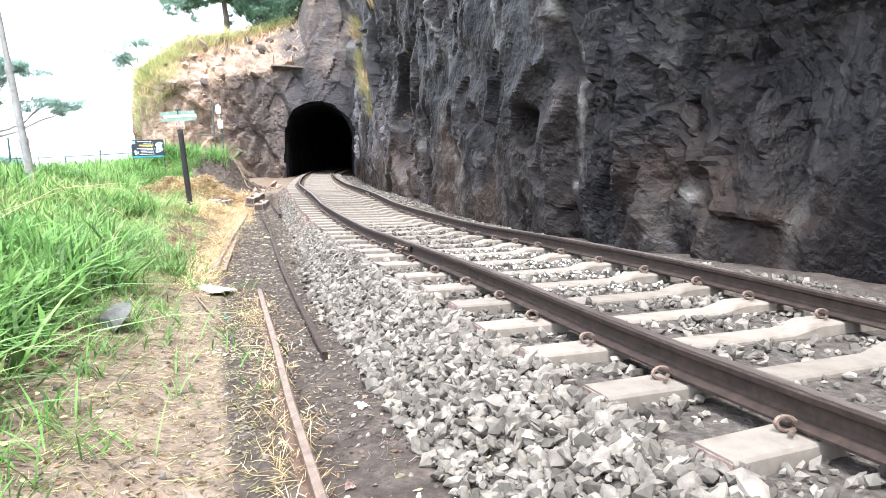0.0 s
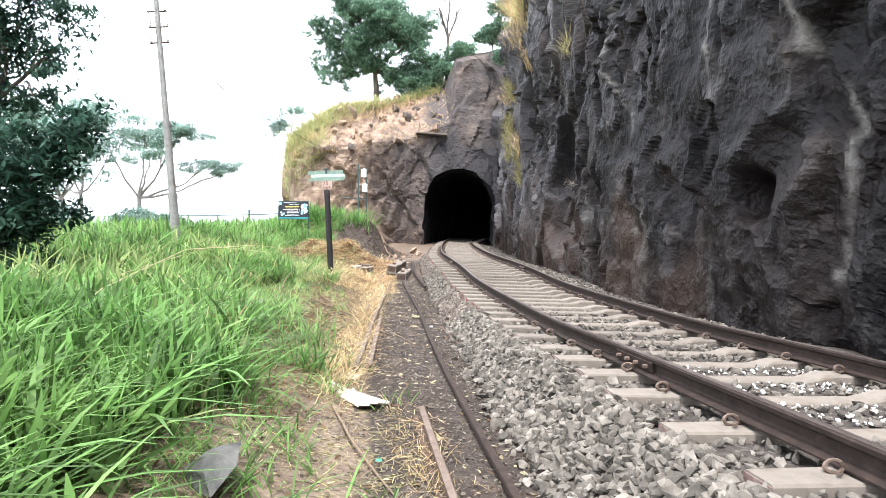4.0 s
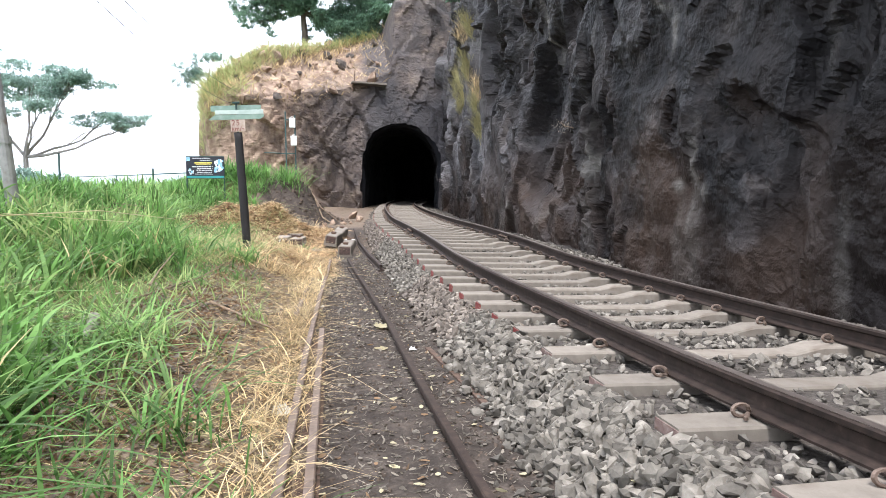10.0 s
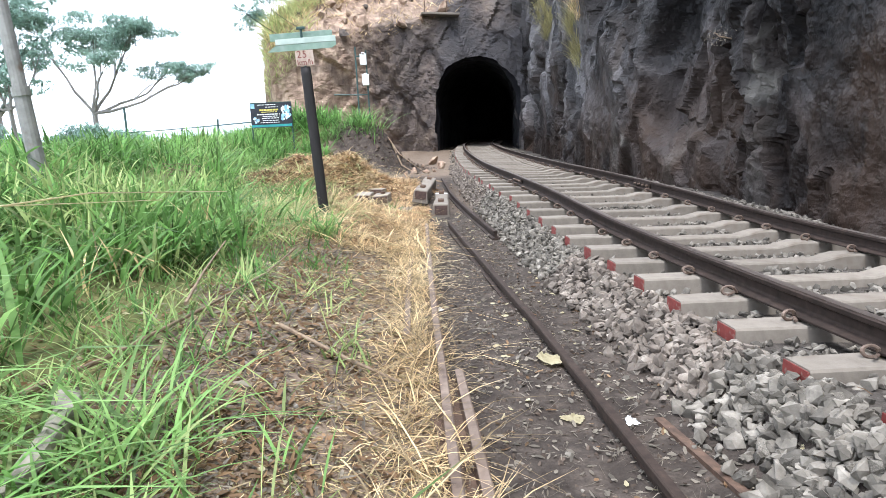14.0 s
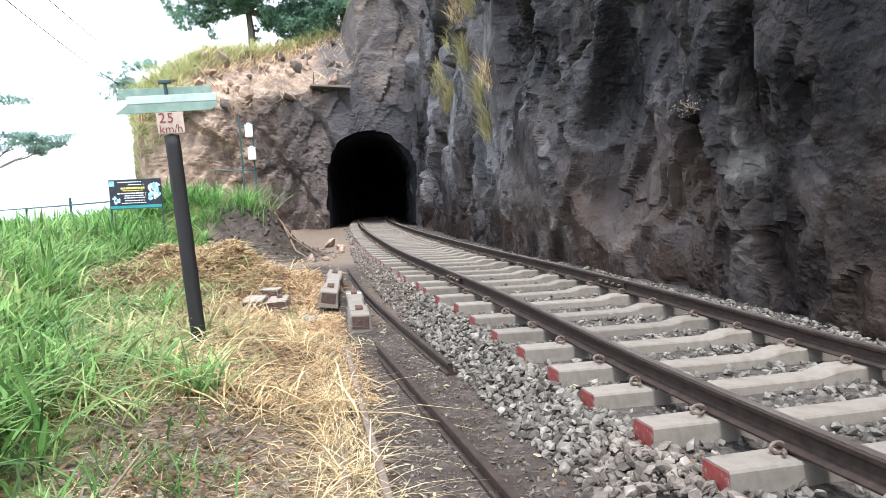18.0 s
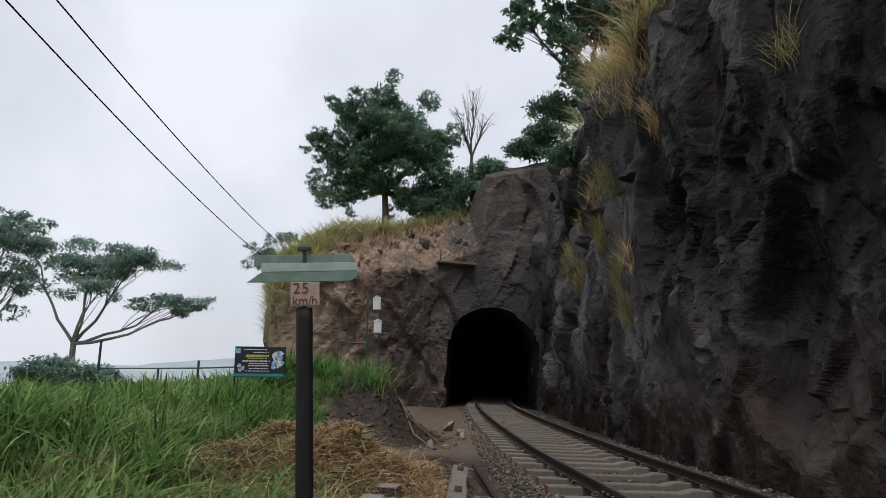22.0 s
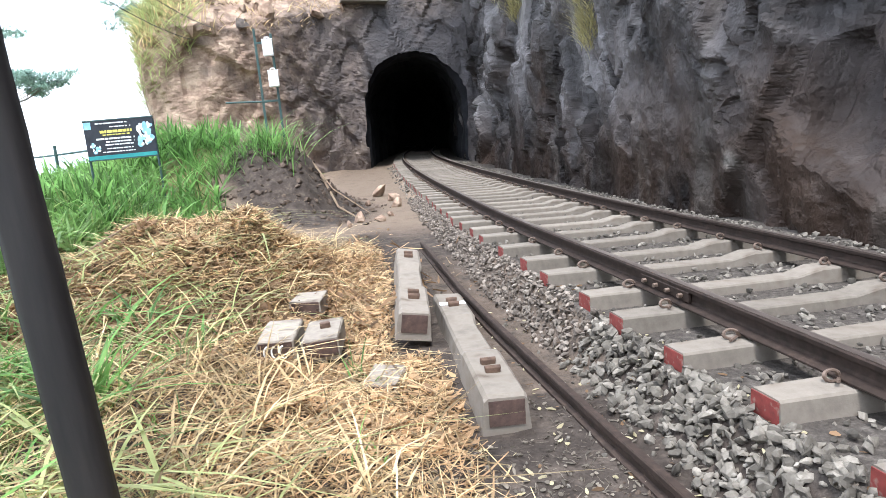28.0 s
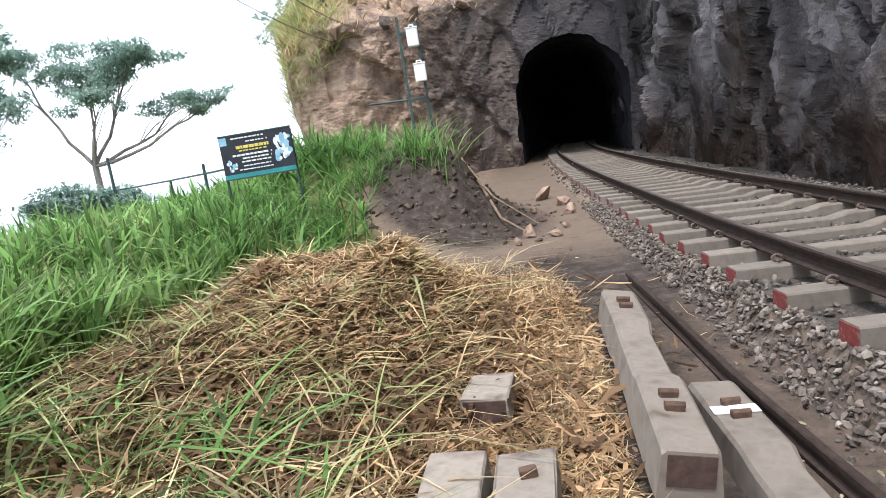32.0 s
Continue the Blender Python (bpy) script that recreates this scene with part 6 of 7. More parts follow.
litter("leaf_scraps", x, y, RNG.uniform(0.012, 0.05, len(x)), RNG.uniform(0.008, 0.026, len(x)), RNG.uniform(0.002, 0.014, len(x)), M_SCRAP, "small grey-brown leaf scraps on the dark soil", "leaves", tilt=0.25, curl=0.5)
x, y = scatter(8000, (-0.6, 1.0), (21.5, 27.0), lambda a, b: 0.8 * step(-0.5, 0.1, a) * step(1.0, 0.8, a))
litter("dead_leaves", x, y, RNG.uniform(0.04, 0.11, len(x)), RNG.uniform(0.014, 0.045, len(x)), RNG.uniform(0.003, 0.05, len(x)), M_RUSSET, "orange-brown dead leaves by the loose sleepers", "leaves", tilt=0.35, curl=0.6)


def on_rock(grid, n, keep):
    """Places picked on a rock grid of (x, y, z) rows where keep is true."""
    g = np.stack(grid, -1).reshape(-1, 3)
    g = g[keep(g[:, 0], g[:, 1], g[:, 2])]
    return g[RNG.integers(0, len(g), n)] + RNG.normal(0, 0.06, (n, 3))


def rock_grass(name, places, hgt, mat, words, lean=(0.4, 1.2), width=(0.02, 0.05), heading=None):
    n = len(places)
    tagged(blades(name, places[:, 0], places[:, 1], places[:, 2] - 0.05, hgt * RNG.uniform(0.4, 1.2, n), RNG.uniform(*lean, n), RNG.uniform(*width, n), mat, heading=heading), words, "grass", kind="stuff")


# grass on the rock over the tunnel and on the cliff
rock_grass("crest_grass", on_rock((PX, PY, PZ), 3400, lambda a, b, c: (c > crest(a) - 0.5 - 0.9 * step(2, -4, a)) & (a < 4.6) & (a > -6.2)), 0.6, M_PALELIME, "pale yellow-green grass along the crest above the tunnel")
rock_grass("nose_grass", on_rock((PX, PY, PZ), 1500, lambda a, b, c: (a < -3.2) & (a > -6.3) & (c > 3.6 + 0.9 * (a + 5)) & (c < 8)), 0.55, M_PALELIME, "pale grass hanging over the edge of the rock", lean=(0.6, 1.6))
rock_grass("crest_straw", on_rock((PX, PY, PZ), 2000, lambda a, b, c: (c > crest(a) - 1.2 - 0.9 * step(2, -4, a)) & (a < 4.8) & (a > -6.2)), 0.5, M_STRAW, "dry straw among the crest grass")
rock_grass("slope_straw", on_rock((PX, PY, PZ), 1300, lambda a, b, c: (c > face_top(a) - 0.6) & (a < 5.0) & (a > -5.0)), 0.36, M_STRAW, "dry grass on the rubble slope above the tunnel", lean=(0.6, 1.8))
for gy2, gz2, n, ry, rz, mat in ((41.6, 6.3, 520, 0.7, 0.8, M_DRYLIME), (39.2, 5.2, 420, 0.5, 0.6, M_DRYLIME), (39.6, 7.6, 240, 0.5, 0.4, M_DRYLIME), (33.6, 5.6, 420, 0.4, 0.45, M_DRYLIME), (32.5, 4.3, 420, 0.4, 0.45, M_DRYLIME), (32.2, 3.3, 340, 0.25, 0.45, M_DRYLIME), (32.4, 6.9, 340, 0.4, 0.4, M_DRYLIME), (33.5, 7.0, 240, 0.4, 0.4, M_STRAW), (30.5, 9.2, 800, 1.5, 0.9, M_STRAW), (29.1, 7.5, 260, 0.4, 0.4, M_STRAW), (30.7, 4.5, 160, 0.3, 0.4, M_STRAW), (24.0, 6.6, 90, 0.3, 0.3, M_DRYLIME)):
    p = on_rock((CXX, CY, CZ), n, lambda a, b, c: ((b - gy2) / ry) ** 2 + ((c - gz2) / rz) ** 2 < 1)
    rock_grass("cliff_grass", p + np.array([-0.12, 0, 0]), 0.46, mat, "dry yellowish grass hanging from the cliff", lean=(0.25, 0.95), width=(0.008, 0.018), heading=RNG.normal(np.pi, 1.2, n))
rock_grass("cliff_top_grass", on_rock((CXX, CY, CZ), 4200, lambda a, b, c: (b > 26) & (b < 50) & (c > cliff_top(b) - 0.9)), 0.8, M_PALELIME, "long pale grass along the top of the cliff")
rock_grass("cliff_top_straw", on_rock((CXX, CY, CZ), 2600, lambda a, b, c: (b > 28) & (b < 36) & (c > cliff_top(b) - 0.9)), 1.1, M_RUSSET, "orange dry grass on the edge of the cliff", width=(0.01, 0.025))


def leaf_cloud(centres, radii, counts, size):
    """Leaves as small folded quads gathered on sprays inside flattened balls."""
    V, n0 = [], 0
    for (cx, cy2, cz), (rx, rz), n in zip(centres, radii, counts):
        sprays = max(5, n // 26)
        u = RNG.normal(0, 1, (sprays, 3))
        u /= np.linalg.norm(u, axis=1)[:, None]
        u *= RNG.uniform(0.35, 1.0, sprays)[:, None] ** 0.6
        c = np.array([cx, cy2, cz]) + u * np.array([rx, rx, rz])
        k = RNG.integers(0, sprays, n)
        V.append(c[k] + RNG.normal(0, 1, (n, 3)) * np.array([0.20, 0.20, 0.11]) * (0.45 + 0.4 * rx))
    p = np.concatenate(V)
    n = len(p)
    a = RNG.uniform(0, 2 * np.pi, n)
    t = RNG.normal(0, 0.55, n)
    s = size * RNG.uniform(0.6, 1.35, n)
    d = np.stack([np.cos(a) * np.cos(t), np.sin(a) * np.cos(t), np.sin(t) - 0.25], -1) * s[:, None]
    e = np.stack([-np.sin(a), np.cos(a), RNG.normal(0, 0.4, n)], -1) * s[:, None] * 0.42
    v = np.stack([p - d * 0.5, p + e * 0.5 - d * 0.05, p + d * 0.6, p - e * 0.5 - d * 0.05], 1)
    return v.reshape(-1, 3), np.arange(n * 4).reshape(-1, 4)


def limb(bm, a, b, r0, r1, bend, rnd, n=5):
    a, b = Vector(a), Vector(b)
    pts = []
    for k in range(n + 1):
        t = k / n
        p = a.lerp(b, t)
        p.z += bend * 4 * t * (1 - t)
        if 0 < k < n:
            p += Vector([rnd.uniform(-1, 1) for _ in range(3)]) * (b - a).length * 0.03
        pts.append(p)
    for k in range(n):
        rod(bm, pts[k], pts[k + 1], r0 + (r1 - r0) * k / n, r0 + (r1 - r0) * (k + 1) / n, 7)
    return pts


def tree(words, base, fork, tops, mat, leaf, density, r0=0.22, bend=-0.4, bark=None):
    """A trunk to the fork, limbs to every top (x, y, z, rx, rz) with twigs, and a crown of leaves."""
    rnd = random.Random(int(abs(base[0] * 31 + base[1] * 17)))
    wisps = [(x + rnd.uniform(-1.25, 1.25) * rx, y + rnd.uniform(-1, 1) * rx, z + rnd.uniform(-1.5, 1.0) * rz, rx * rnd.uniform(0.28, 0.5), rz * rnd.uniform(0.35, 0.75)) for x, y, z, rx, rz in tops for _ in range(7)] if leaf else []
    thing = empty("tree", pose(*base), words, "tree")
    bm = bmesh.new()
    o = Vector(base)
    limb(bm, (0, 0, -0.5), Vector(fork) - o, r0 * 1.15, r0 * 0.75, 0.0, rnd, 6)
    part("trunk", bm, bark or M_BARK, thing)
    for x, y, z, rx, rz in tops:
        bm = bmesh.new()
        end = Vector((x, y, z - rz * 0.4)) - o
        pts = limb(bm, Vector(fork) - o, end, r0 * 0.5, r0 * 0.14, bend, rnd, 6)
        for k in range(9 if leaf else 26):
            s = rnd.choice(pts[3:] if leaf else pts[1:])
            t = end + Vector((rnd.uniform(-1, 1) * rx * 0.9, rnd.uniform(-1, 1) * rx * 0.9, rnd.uniform(-0.5, 0.9) * rz))
            limb(bm, s, t, r0 * 0.13, r0 * 0.03, 0.1, rnd, 3)
        part("limb", bm, bark or M_BARK, thing)
    if leaf:
        puffs = [(x, y, z, rx * 0.72, rz * 0.85) for x, y, z, rx, rz in tops] + wisps
        v, f = leaf_cloud([t[:3] for t in puffs], [t[3:] for t in puffs], [int(density * t[3] * t[3] * (0.6 + t[4])) for t in puffs], leaf)
        crown = arrays("crown", v - np.array(base), f, mat)
        crown.parent = thing
    return thing


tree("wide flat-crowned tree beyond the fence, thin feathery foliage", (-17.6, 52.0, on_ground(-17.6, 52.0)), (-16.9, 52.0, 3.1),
     [(-10.7, 51.5, 5.3, 1.1, 0.35), (-12.6, 52.5, 5.5, 1.2, 0.4), (-14.2, 52, 7.8, 1.9, 0.45), (-16.8, 53, 7.6, 1.9, 0.5), (-15.8, 51, 6.0, 1.2, 0.4), (-19.6, 52, 8.3, 1.9, 0.6)], M_HAZELEAF, 0.17, 1150, 0.2, -0.4, M_HAZEBARK)
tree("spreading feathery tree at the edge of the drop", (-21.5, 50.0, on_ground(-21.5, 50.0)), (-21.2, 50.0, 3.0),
     [(-23.4, 50, 8.6, 1.8, 0.8), (-20.3, 51, 9.2, 1.5, 0.7), (-22.2, 49, 6.6, 1.7, 0.7), (-25.5, 50, 7.2, 1.8, 0.8), (-19.4, 50, 6.2, 1.1, 0.5), (-22.5, 50, 4.4, 1.4, 0.6)], M_HAZELEAF, 0.17, 1150, 0.2, -0.4, M_HAZEBARK)
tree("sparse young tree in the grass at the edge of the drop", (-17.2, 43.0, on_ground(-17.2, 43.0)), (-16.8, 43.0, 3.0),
     [(-16.2, 43, 7.2, 1.1, 0.8), (-17.6, 43, 6.2, 1.2, 0.8), (-15.4, 43.5, 5.6, 0.9, 0.5), (-18.4, 43, 4.6, 1.1, 0.6), (-16.4, 42.5, 4.4, 0.9, 0.5)], M_HAZELEAF, 0.2, 800, 0.13, -0.4, M_HAZEBARK)
tree("dark creeper-hung tree beside the grass bank", (-8.0, 18.8, on_ground(-8.0, 18.8)), (-7.6, 18.6, 3.6),
     [(-6.9, 18.6, 6.4, 0.95, 0.9), (-6.25, 18.5, 5.2, 0.42, 0.9), (-6.5, 18.5, 4.1, 0.42, 0.6), (-7.4, 18.6, 5.0, 0.9, 1.0), (-8.2, 18.6, 7.4, 1.3, 1.0), (-7.6, 18.5, 3.4, 0.7, 0.5), (-8.8, 18.6, 5.6, 1.0, 1.0)], M_BACKLITLEAF, 0.13, 2400, 0.13, 0.1)
tree("dark feathery bush leaning over the grass", (-5.5, 14.1, on_ground(-5.5, 14.1)), (-5.2, 14.1, 0.9),
     [(-3.78, 14.0, 2.80, 0.30, 0.26), (-4.08, 14.0, 2.45, 0.42, 0.36), (-4.36, 14.0, 1.95, 0.50, 0.40), (-4.7, 14.1, 1.35, 0.58, 0.45), (-5.2, 14.0, 0.80, 0.65, 0.45), (-4.9, 14.2, 2.2, 0.42, 0.45), (-5.8, 13.8, 0.45, 0.65, 0.4)], M_BACKLITLEAF, 0.14, 3800, 0.06, 0.05)
tree("broad green tree on the crest above the tunnel", (-0.5, 58.0, 10.5), (-0.6, 58.0, 13.6),
     [(-3.9, 58, 16.2, 1.5, 1.3), (-2.2, 58, 18.6, 1.8, 1.3), (-0.9, 58.5, 20.6, 1.5, 1.1), (0.9, 58, 18.4, 1.9, 1.4), (2.2, 58, 16.4, 1.6, 1.4), (-0.8, 57, 16.6, 1.6, 1.2), (2.3, 58, 14.2, 1.5, 1.2), (-3.4, 58, 14.6, 1.1, 0.8), (-5.0, 58, 17.0, 0.9, 0.7), (-3.4, 58, 19.2, 1.0, 0.8), (-3.6, 58, 13.2, 1.0, 0.7), (-1.2, 57.4, 14.2, 1.4, 1.0), (1.2, 57.6, 13.2, 1.4, 1.0), (3.0, 58, 12.8, 1.3, 0.9), (2.8, 58, 17.6, 1.1, 0.9), (0.0, 57.5, 17.0, 2.0, 1.6), (-2.0, 57.5, 15.4, 1.6, 1.2)], M_LEAF, 0.2, 1250, 0.26, 0.2)
tree("bare leafless tree on the crest", (5.3, 58.0, 12.0), (5.3, 58.0, 16.4), [(4.3, 58, 19.8, 0.9, 0.8), (5.4, 58, 21.3, 1.1, 0.7), (6.4, 58, 19.4, 0.9, 0.8), (4.6, 58, 18.4, 0.9, 0.5)], None, 0, 0, 0.16, 0.2)
tree("tall dark tree on top of the cliff", (10.4, 46.0, 11.0), (9.8, 45.5, 15.0),
     [(6.6, 45, 19.3, 1.0, 0.7), (7.9, 45, 21.6, 1.5, 1.1), (8.2, 44.5, 17.8, 1.2, 1.0), (10.2, 45, 19.6, 1.8, 1.5), (12.2, 45, 20.6, 1.9, 1.5), (10.6, 45, 22.8, 1.8, 1.2), (9.3, 44.5, 15.8, 1.2, 0.9)], M_LEAF, 0.28, 800, 0.24, 0.1)
tree("small flat-topped tree behind the rock", (-6.6, 58.0, 3.0), (-7.4, 58.0, 8.3), [(-8.3, 58, 9.5, 1.1, 0.35), (-6.9, 58, 10.4, 1.1, 0.4), (-8.7, 58, 8.7, 0.7, 0.3)], M_HAZELEAF, 0.17, 1150, 0.12, 0.1, M_HAZEBARK)
for x, y, z, r, words in ((2.6, 57.0, 12.4, 1.3, "green shrub beneath the tree on the crest"), (4.4, 57.0, 14.3, 1.2, "green shrub on the crest beside the bare tree"), (6.2, 56.5, 15.2, 1.3, "yellow-green shrub above the cliff"), (8.0, 52.0, 15.2, 1.2, "green shrub above the cliff"), (8.4, 46.5, 15.4, 1.3, "green shrub under the cliff-top tree"), (7.6, 46.0, 13.8, 1.0, "green shrub at the edge of the cliff"), (-14.3, 44.5, 1.7, 1.3, "grey-green shrub beyond the fence"), (-12.6, 45.0, 1.5, 1.0, "grey-green shrub beside the fence"), (-19.5, 45.0, 1.8, 1.6, "broad grey-green shrub at the edge of the drop"), (3.7, 57.0, 13.0, 1.2, "green shrub on the crest above the tunnel"), (4.9, 56.0, 13.6, 0.9, "green shrub on the crest beside the cliff"), (-13.5, 47.0, 0.6, 1.4, "dark shrub beyond the fence"), (-9.5, 47.5, 0.6, 1.1, "dark shrub at the edge of the drop"), (-16.0, 40.0, 0.7, 1.3, "dark shrub in the tall grass"), (-12.0, 27.0, 0.3, 1.3, "dark shrub at the edge of the grass bank"), (7.4, 41.0, 11.0, 0.8, "bright green shrub on the cliff top"), (-10.9, 20.5, 0.2, 1.1, "dark shrub in the grass bank")):
    thing = empty("shrub", pose(x, y, z - 0.6), words, "shrub", "shrubs")
    part("stems", rods([(0, 0, -0.6), (0.1, 0, 0.5)], [0.05, 0.02], 6), M_BARK, thing)
    v, f = leaf_cloud([(0, 0, 0.5), (0.5 * r, 0, 0.3), (-0.5 * r, 0.1, 0.35)], [(r * 0.7, r * 0.55)] * 3, [int(1100 * r)] * 3, 0.2)
    crown = arrays("foliage", v, f, M_HAZELEAF if "grey-green" in words else M_LEAF)
    crown.parent = thing

# the far side of the valley
hx = np.linspace(-1500, 500, 80)
hd = np.array([0.0, 0.25, 0.55, 1.0])
HX, HD = np.meshgrid(hx, hd, indexing="ij")
ridge = 26 + 26 * fbm(HX / 320, 0 * HX, 61) + 8 * fbm(HX / 60, 0 * HX, 66)
tagged(arrays("backdrop", np.stack([HX, 900 + 400 * HD, -60 + (60 + np.clip(ridge, 6, 90)) * HD**0.7], -1).reshape(-1, 3), grid_faces(len(hx), len(hd)), M_HILL, True), "blue-green hills across the valley, haze put into their colour", "hills", kind="structure")

# ---- ballast ----
ICO = np.array([(0, 0, 1), (0.894, 0, 0.447), (0.276, 0.851, 0.447), (-0.724, 0.526, 0.447), (-0.724, -0.526, 0.447), (0.276, -0.851, 0.447), (0.724, 0.526, -0.447), (-0.276, 0.851, -0.447), (-0.894, 0, -0.447), (-0.276, -0.851, -0.447), (0.724, -0.526, -0.447), (0, 0, -1)])
ICO_F = np.array([[0, 1, 2], [0, 2, 3], [0, 3, 4], [0, 4, 5], [0, 5, 1], [1, 6, 2], [2, 7, 3], [3, 8, 4], [4, 9, 5], [5, 10, 1], [6, 7, 2], [7, 8, 3], [8, 9, 4], [9, 10, 5], [10, 6, 1], [11, 7, 6], [11, 8, 7], [11, 9, 8], [11, 10, 9], [11, 6, 10]])
SHAPES = []
for k in range(8):
    s = ICO * RNG.uniform(0.72, 1.15, (12, 1)) * np.array([1.25, 0.88, 0.52])
    # cut two flat faces, as crushed stone has
    for _ in range(7):
        nrm = RNG.normal(0, 1, 3)
        nrm /= np.linalg.norm(nrm)
        over = np.clip(s @ nrm - RNG.uniform(0.36, 0.62), 0, None)
        s = s - over[:, None] * nrm
    SHAPES.append(s)


def turns(n):
    q = RNG.normal(0, 1, (n, 4)) * np.array([1, 0.45, 0.45, 1])
    q /= np.linalg.norm(q, axis=1)[:, None]
    w, x, y, z = q.T
    return np.stack([1 - 2 * (y * y + z * z), 2 * (x * y - z * w), 2 * (x * z + y * w), 2 * (x * y + z * w), 1 - 2 * (x * x + z * z), 2 * (y * z - x * w), 2 * (x * z - y * w), 2 * (y * z + x * w), 1 - 2 * (x * x + y * y)], -1).reshape(n, 3, 3)


def stones(name, p, size, parent=None, mat=M_BALLAST):
    n = len(p)
    v = np.array(SHAPES)[RNG.integers(0, len(SHAPES), n)] * size[:, None, None]
    v = np.einsum("nij,nkj->nki", turns(n), v) + p[:, None, :]
    f = (ICO_F[None] + (np.arange(n) * 12)[:, None, None]).reshape(-1, 3)
    ob = arrays(name, v.reshape(-1, 3), f, mat)
    if parent:
        ob.parent = parent
    return ob


SLEEPERS = np.array([o.location.y for o in bpy.data.objects if o.name.startswith("sleeper") and o.parent is None])


def bed_places(n, d0, d1, y0, y1, gaps=True):
    """Places in the ballast by distance from the centre line; gaps: only between the sleepers."""
    d, y = RNG.uniform(d0, d1, n), RNG.uniform(y0, y1, n)
    if gaps:
        near = np.abs(y[:, None] - SLEEPERS[None, :]).min(1)
        ok = (near > 0.135) | (d < -1.40) | (d > 1.42)
        d, y = d[ok], y[ok]
    x = track(y) + d
    return x, y, d


ballast = empty("ballast", Matrix(), "grey crushed stone ballast around the sleepers", "ballast", kind="stuff")
for n, d0, d1, y0, y1, s0, s1 in ((11500, -2.0, -1.32, 2.5, 14.0, 0.027, 0.060), (3000, -2.0, -1.32, 14.0, 17.0, 0.025, 0.056), (4600, -1.95, -1.32, 17.0, 22.5, 0.023, 0.050), (4200, -1.70, -1.32, 22.5, 33.0, 0.018, 0.036), (11000, -1.36, 1.4, 2.5, 20.0, 0.022, 0.046), (5500, -1.36, 1.4, 20.0, 36.0, 0.02, 0.04), (5200, 1.36, 2.35, 2.5, 34.0, 0.02, 0.045), (2600, -1.7, 2.2, 33.0, 50.0, 0.03, 0.055)):
    x, y, d = bed_places(n, d0, d1, y0, y1)
    ok = (d > -toe(y) - 0.05 - np.abs(RNG.normal(0, 0.10, len(d)))) & (np.abs(np.abs(d) - GAUGE / 2) > 0.05)
    x, y, d = x[ok], y[ok], d[ok]
    z = ground_z(x, y) + RNG.uniform(0.0, 0.035, len(x)) + np.where(np.abs(d) < 1.36, -0.005, 0.006)
    stones("ballast_stones", np.stack([x, y, z], -1), s0 * 0.85 + (s1 * 1.2 - s0 * 0.85) * RNG.uniform(0, 1, len(x)) ** 1.5, ballast, M_BROWNSTONE if y0 in (14.0, 22.5) else M_BALLAST)
# stray stones on the dark soil and the path
x, y = scatter(2200, (-0.2, 2.0), (2.5, 26.0), lambda a, b: 0.15 + 0.8 * step(1.0, 1.8, a))
stones("stray_stones", np.stack([x, y, ground_z(x, y) + 0.004], -1), RNG.uniform(0.008, 0.03, len(x)), ballast)
# crumbs of white mortar between the rails
x, y, d = bed_places(420, -0.55, 0.75, 6.3, 9.3)
ob = stones("mortar_crumbs", np.stack([x, y, ground_z(x, y) + 0.03], -1), RNG.uniform(0.008, 0.028, len(x)), ballast)
ob.data.materials.clear()
ob.data.materials.append(M_LIMEDUST)
# clods on the earth mound and along the foot of the rock
clods = empty("clods", Matrix(), "dark earth clods and crumbs over the mound", "earth", kind="stuff")
x, y = scatter(2600, (-1.8, 2.0), (29.5, 37.0), lambda a, b: np.clip(bump_at(a, b, -0.2, 32.8, 2.4, 3.6, 1.4), 0, 1) * step(-2.0, -2.3, a - track(b)))
stones("earth_clods", np.stack([x, y, ground_z(x, y) + 0.005], -1), RNG.uniform(0.0, 1.0, len(x)) ** 3 * 0.09 + 0.015, clods, M_CLOD)
x, y = scatter(6500, (0.5, 2.2), (4.5, 21.0), lambda a, b: step(-0.05, 0.1, a - path_side(b)) * step(-1.6, -1.9, a - track(b)))
stones("soil_crumbs", np.stack([x, y, ground_z(x, y) + 0.002], -1), RNG.uniform(0, 1, len(x)) ** 2 * 0.018 + 0.005, clods, M_CLOD)
# the nearest stones, one by one
STONE_MESHES = []
for k, s in enumerate(SHAPES):
    me = bpy.data.meshes.new("stone")
    me.from_pydata([tuple(p) for p in s], [], [tuple(int(i) for i in t) for t in ICO_F])
    me.materials.append(M_BALLAST)
    STONE_MESHES.append(me)
x, y, d = bed_places(620, -2.0, -1.36, 7.0, 14.0)
ok = d > -toe(y) - 0.1
for px4, py4 in list(zip(x[ok], y[ok]))[:300]:
    ob = new("stone", STONE_MESHES[int(RNG.integers(0, 8))])
    ob.parent = ballast
    s = float(RNG.uniform(0.032, 0.062))
    ob.matrix_basis = pose(float(px4), float(py4), on_ground(px4, py4) + 0.025, *[float(RNG.uniform(0, 360)) for _ in range(3)]) @ Matrix.Diagonal((s, s, s, 1))

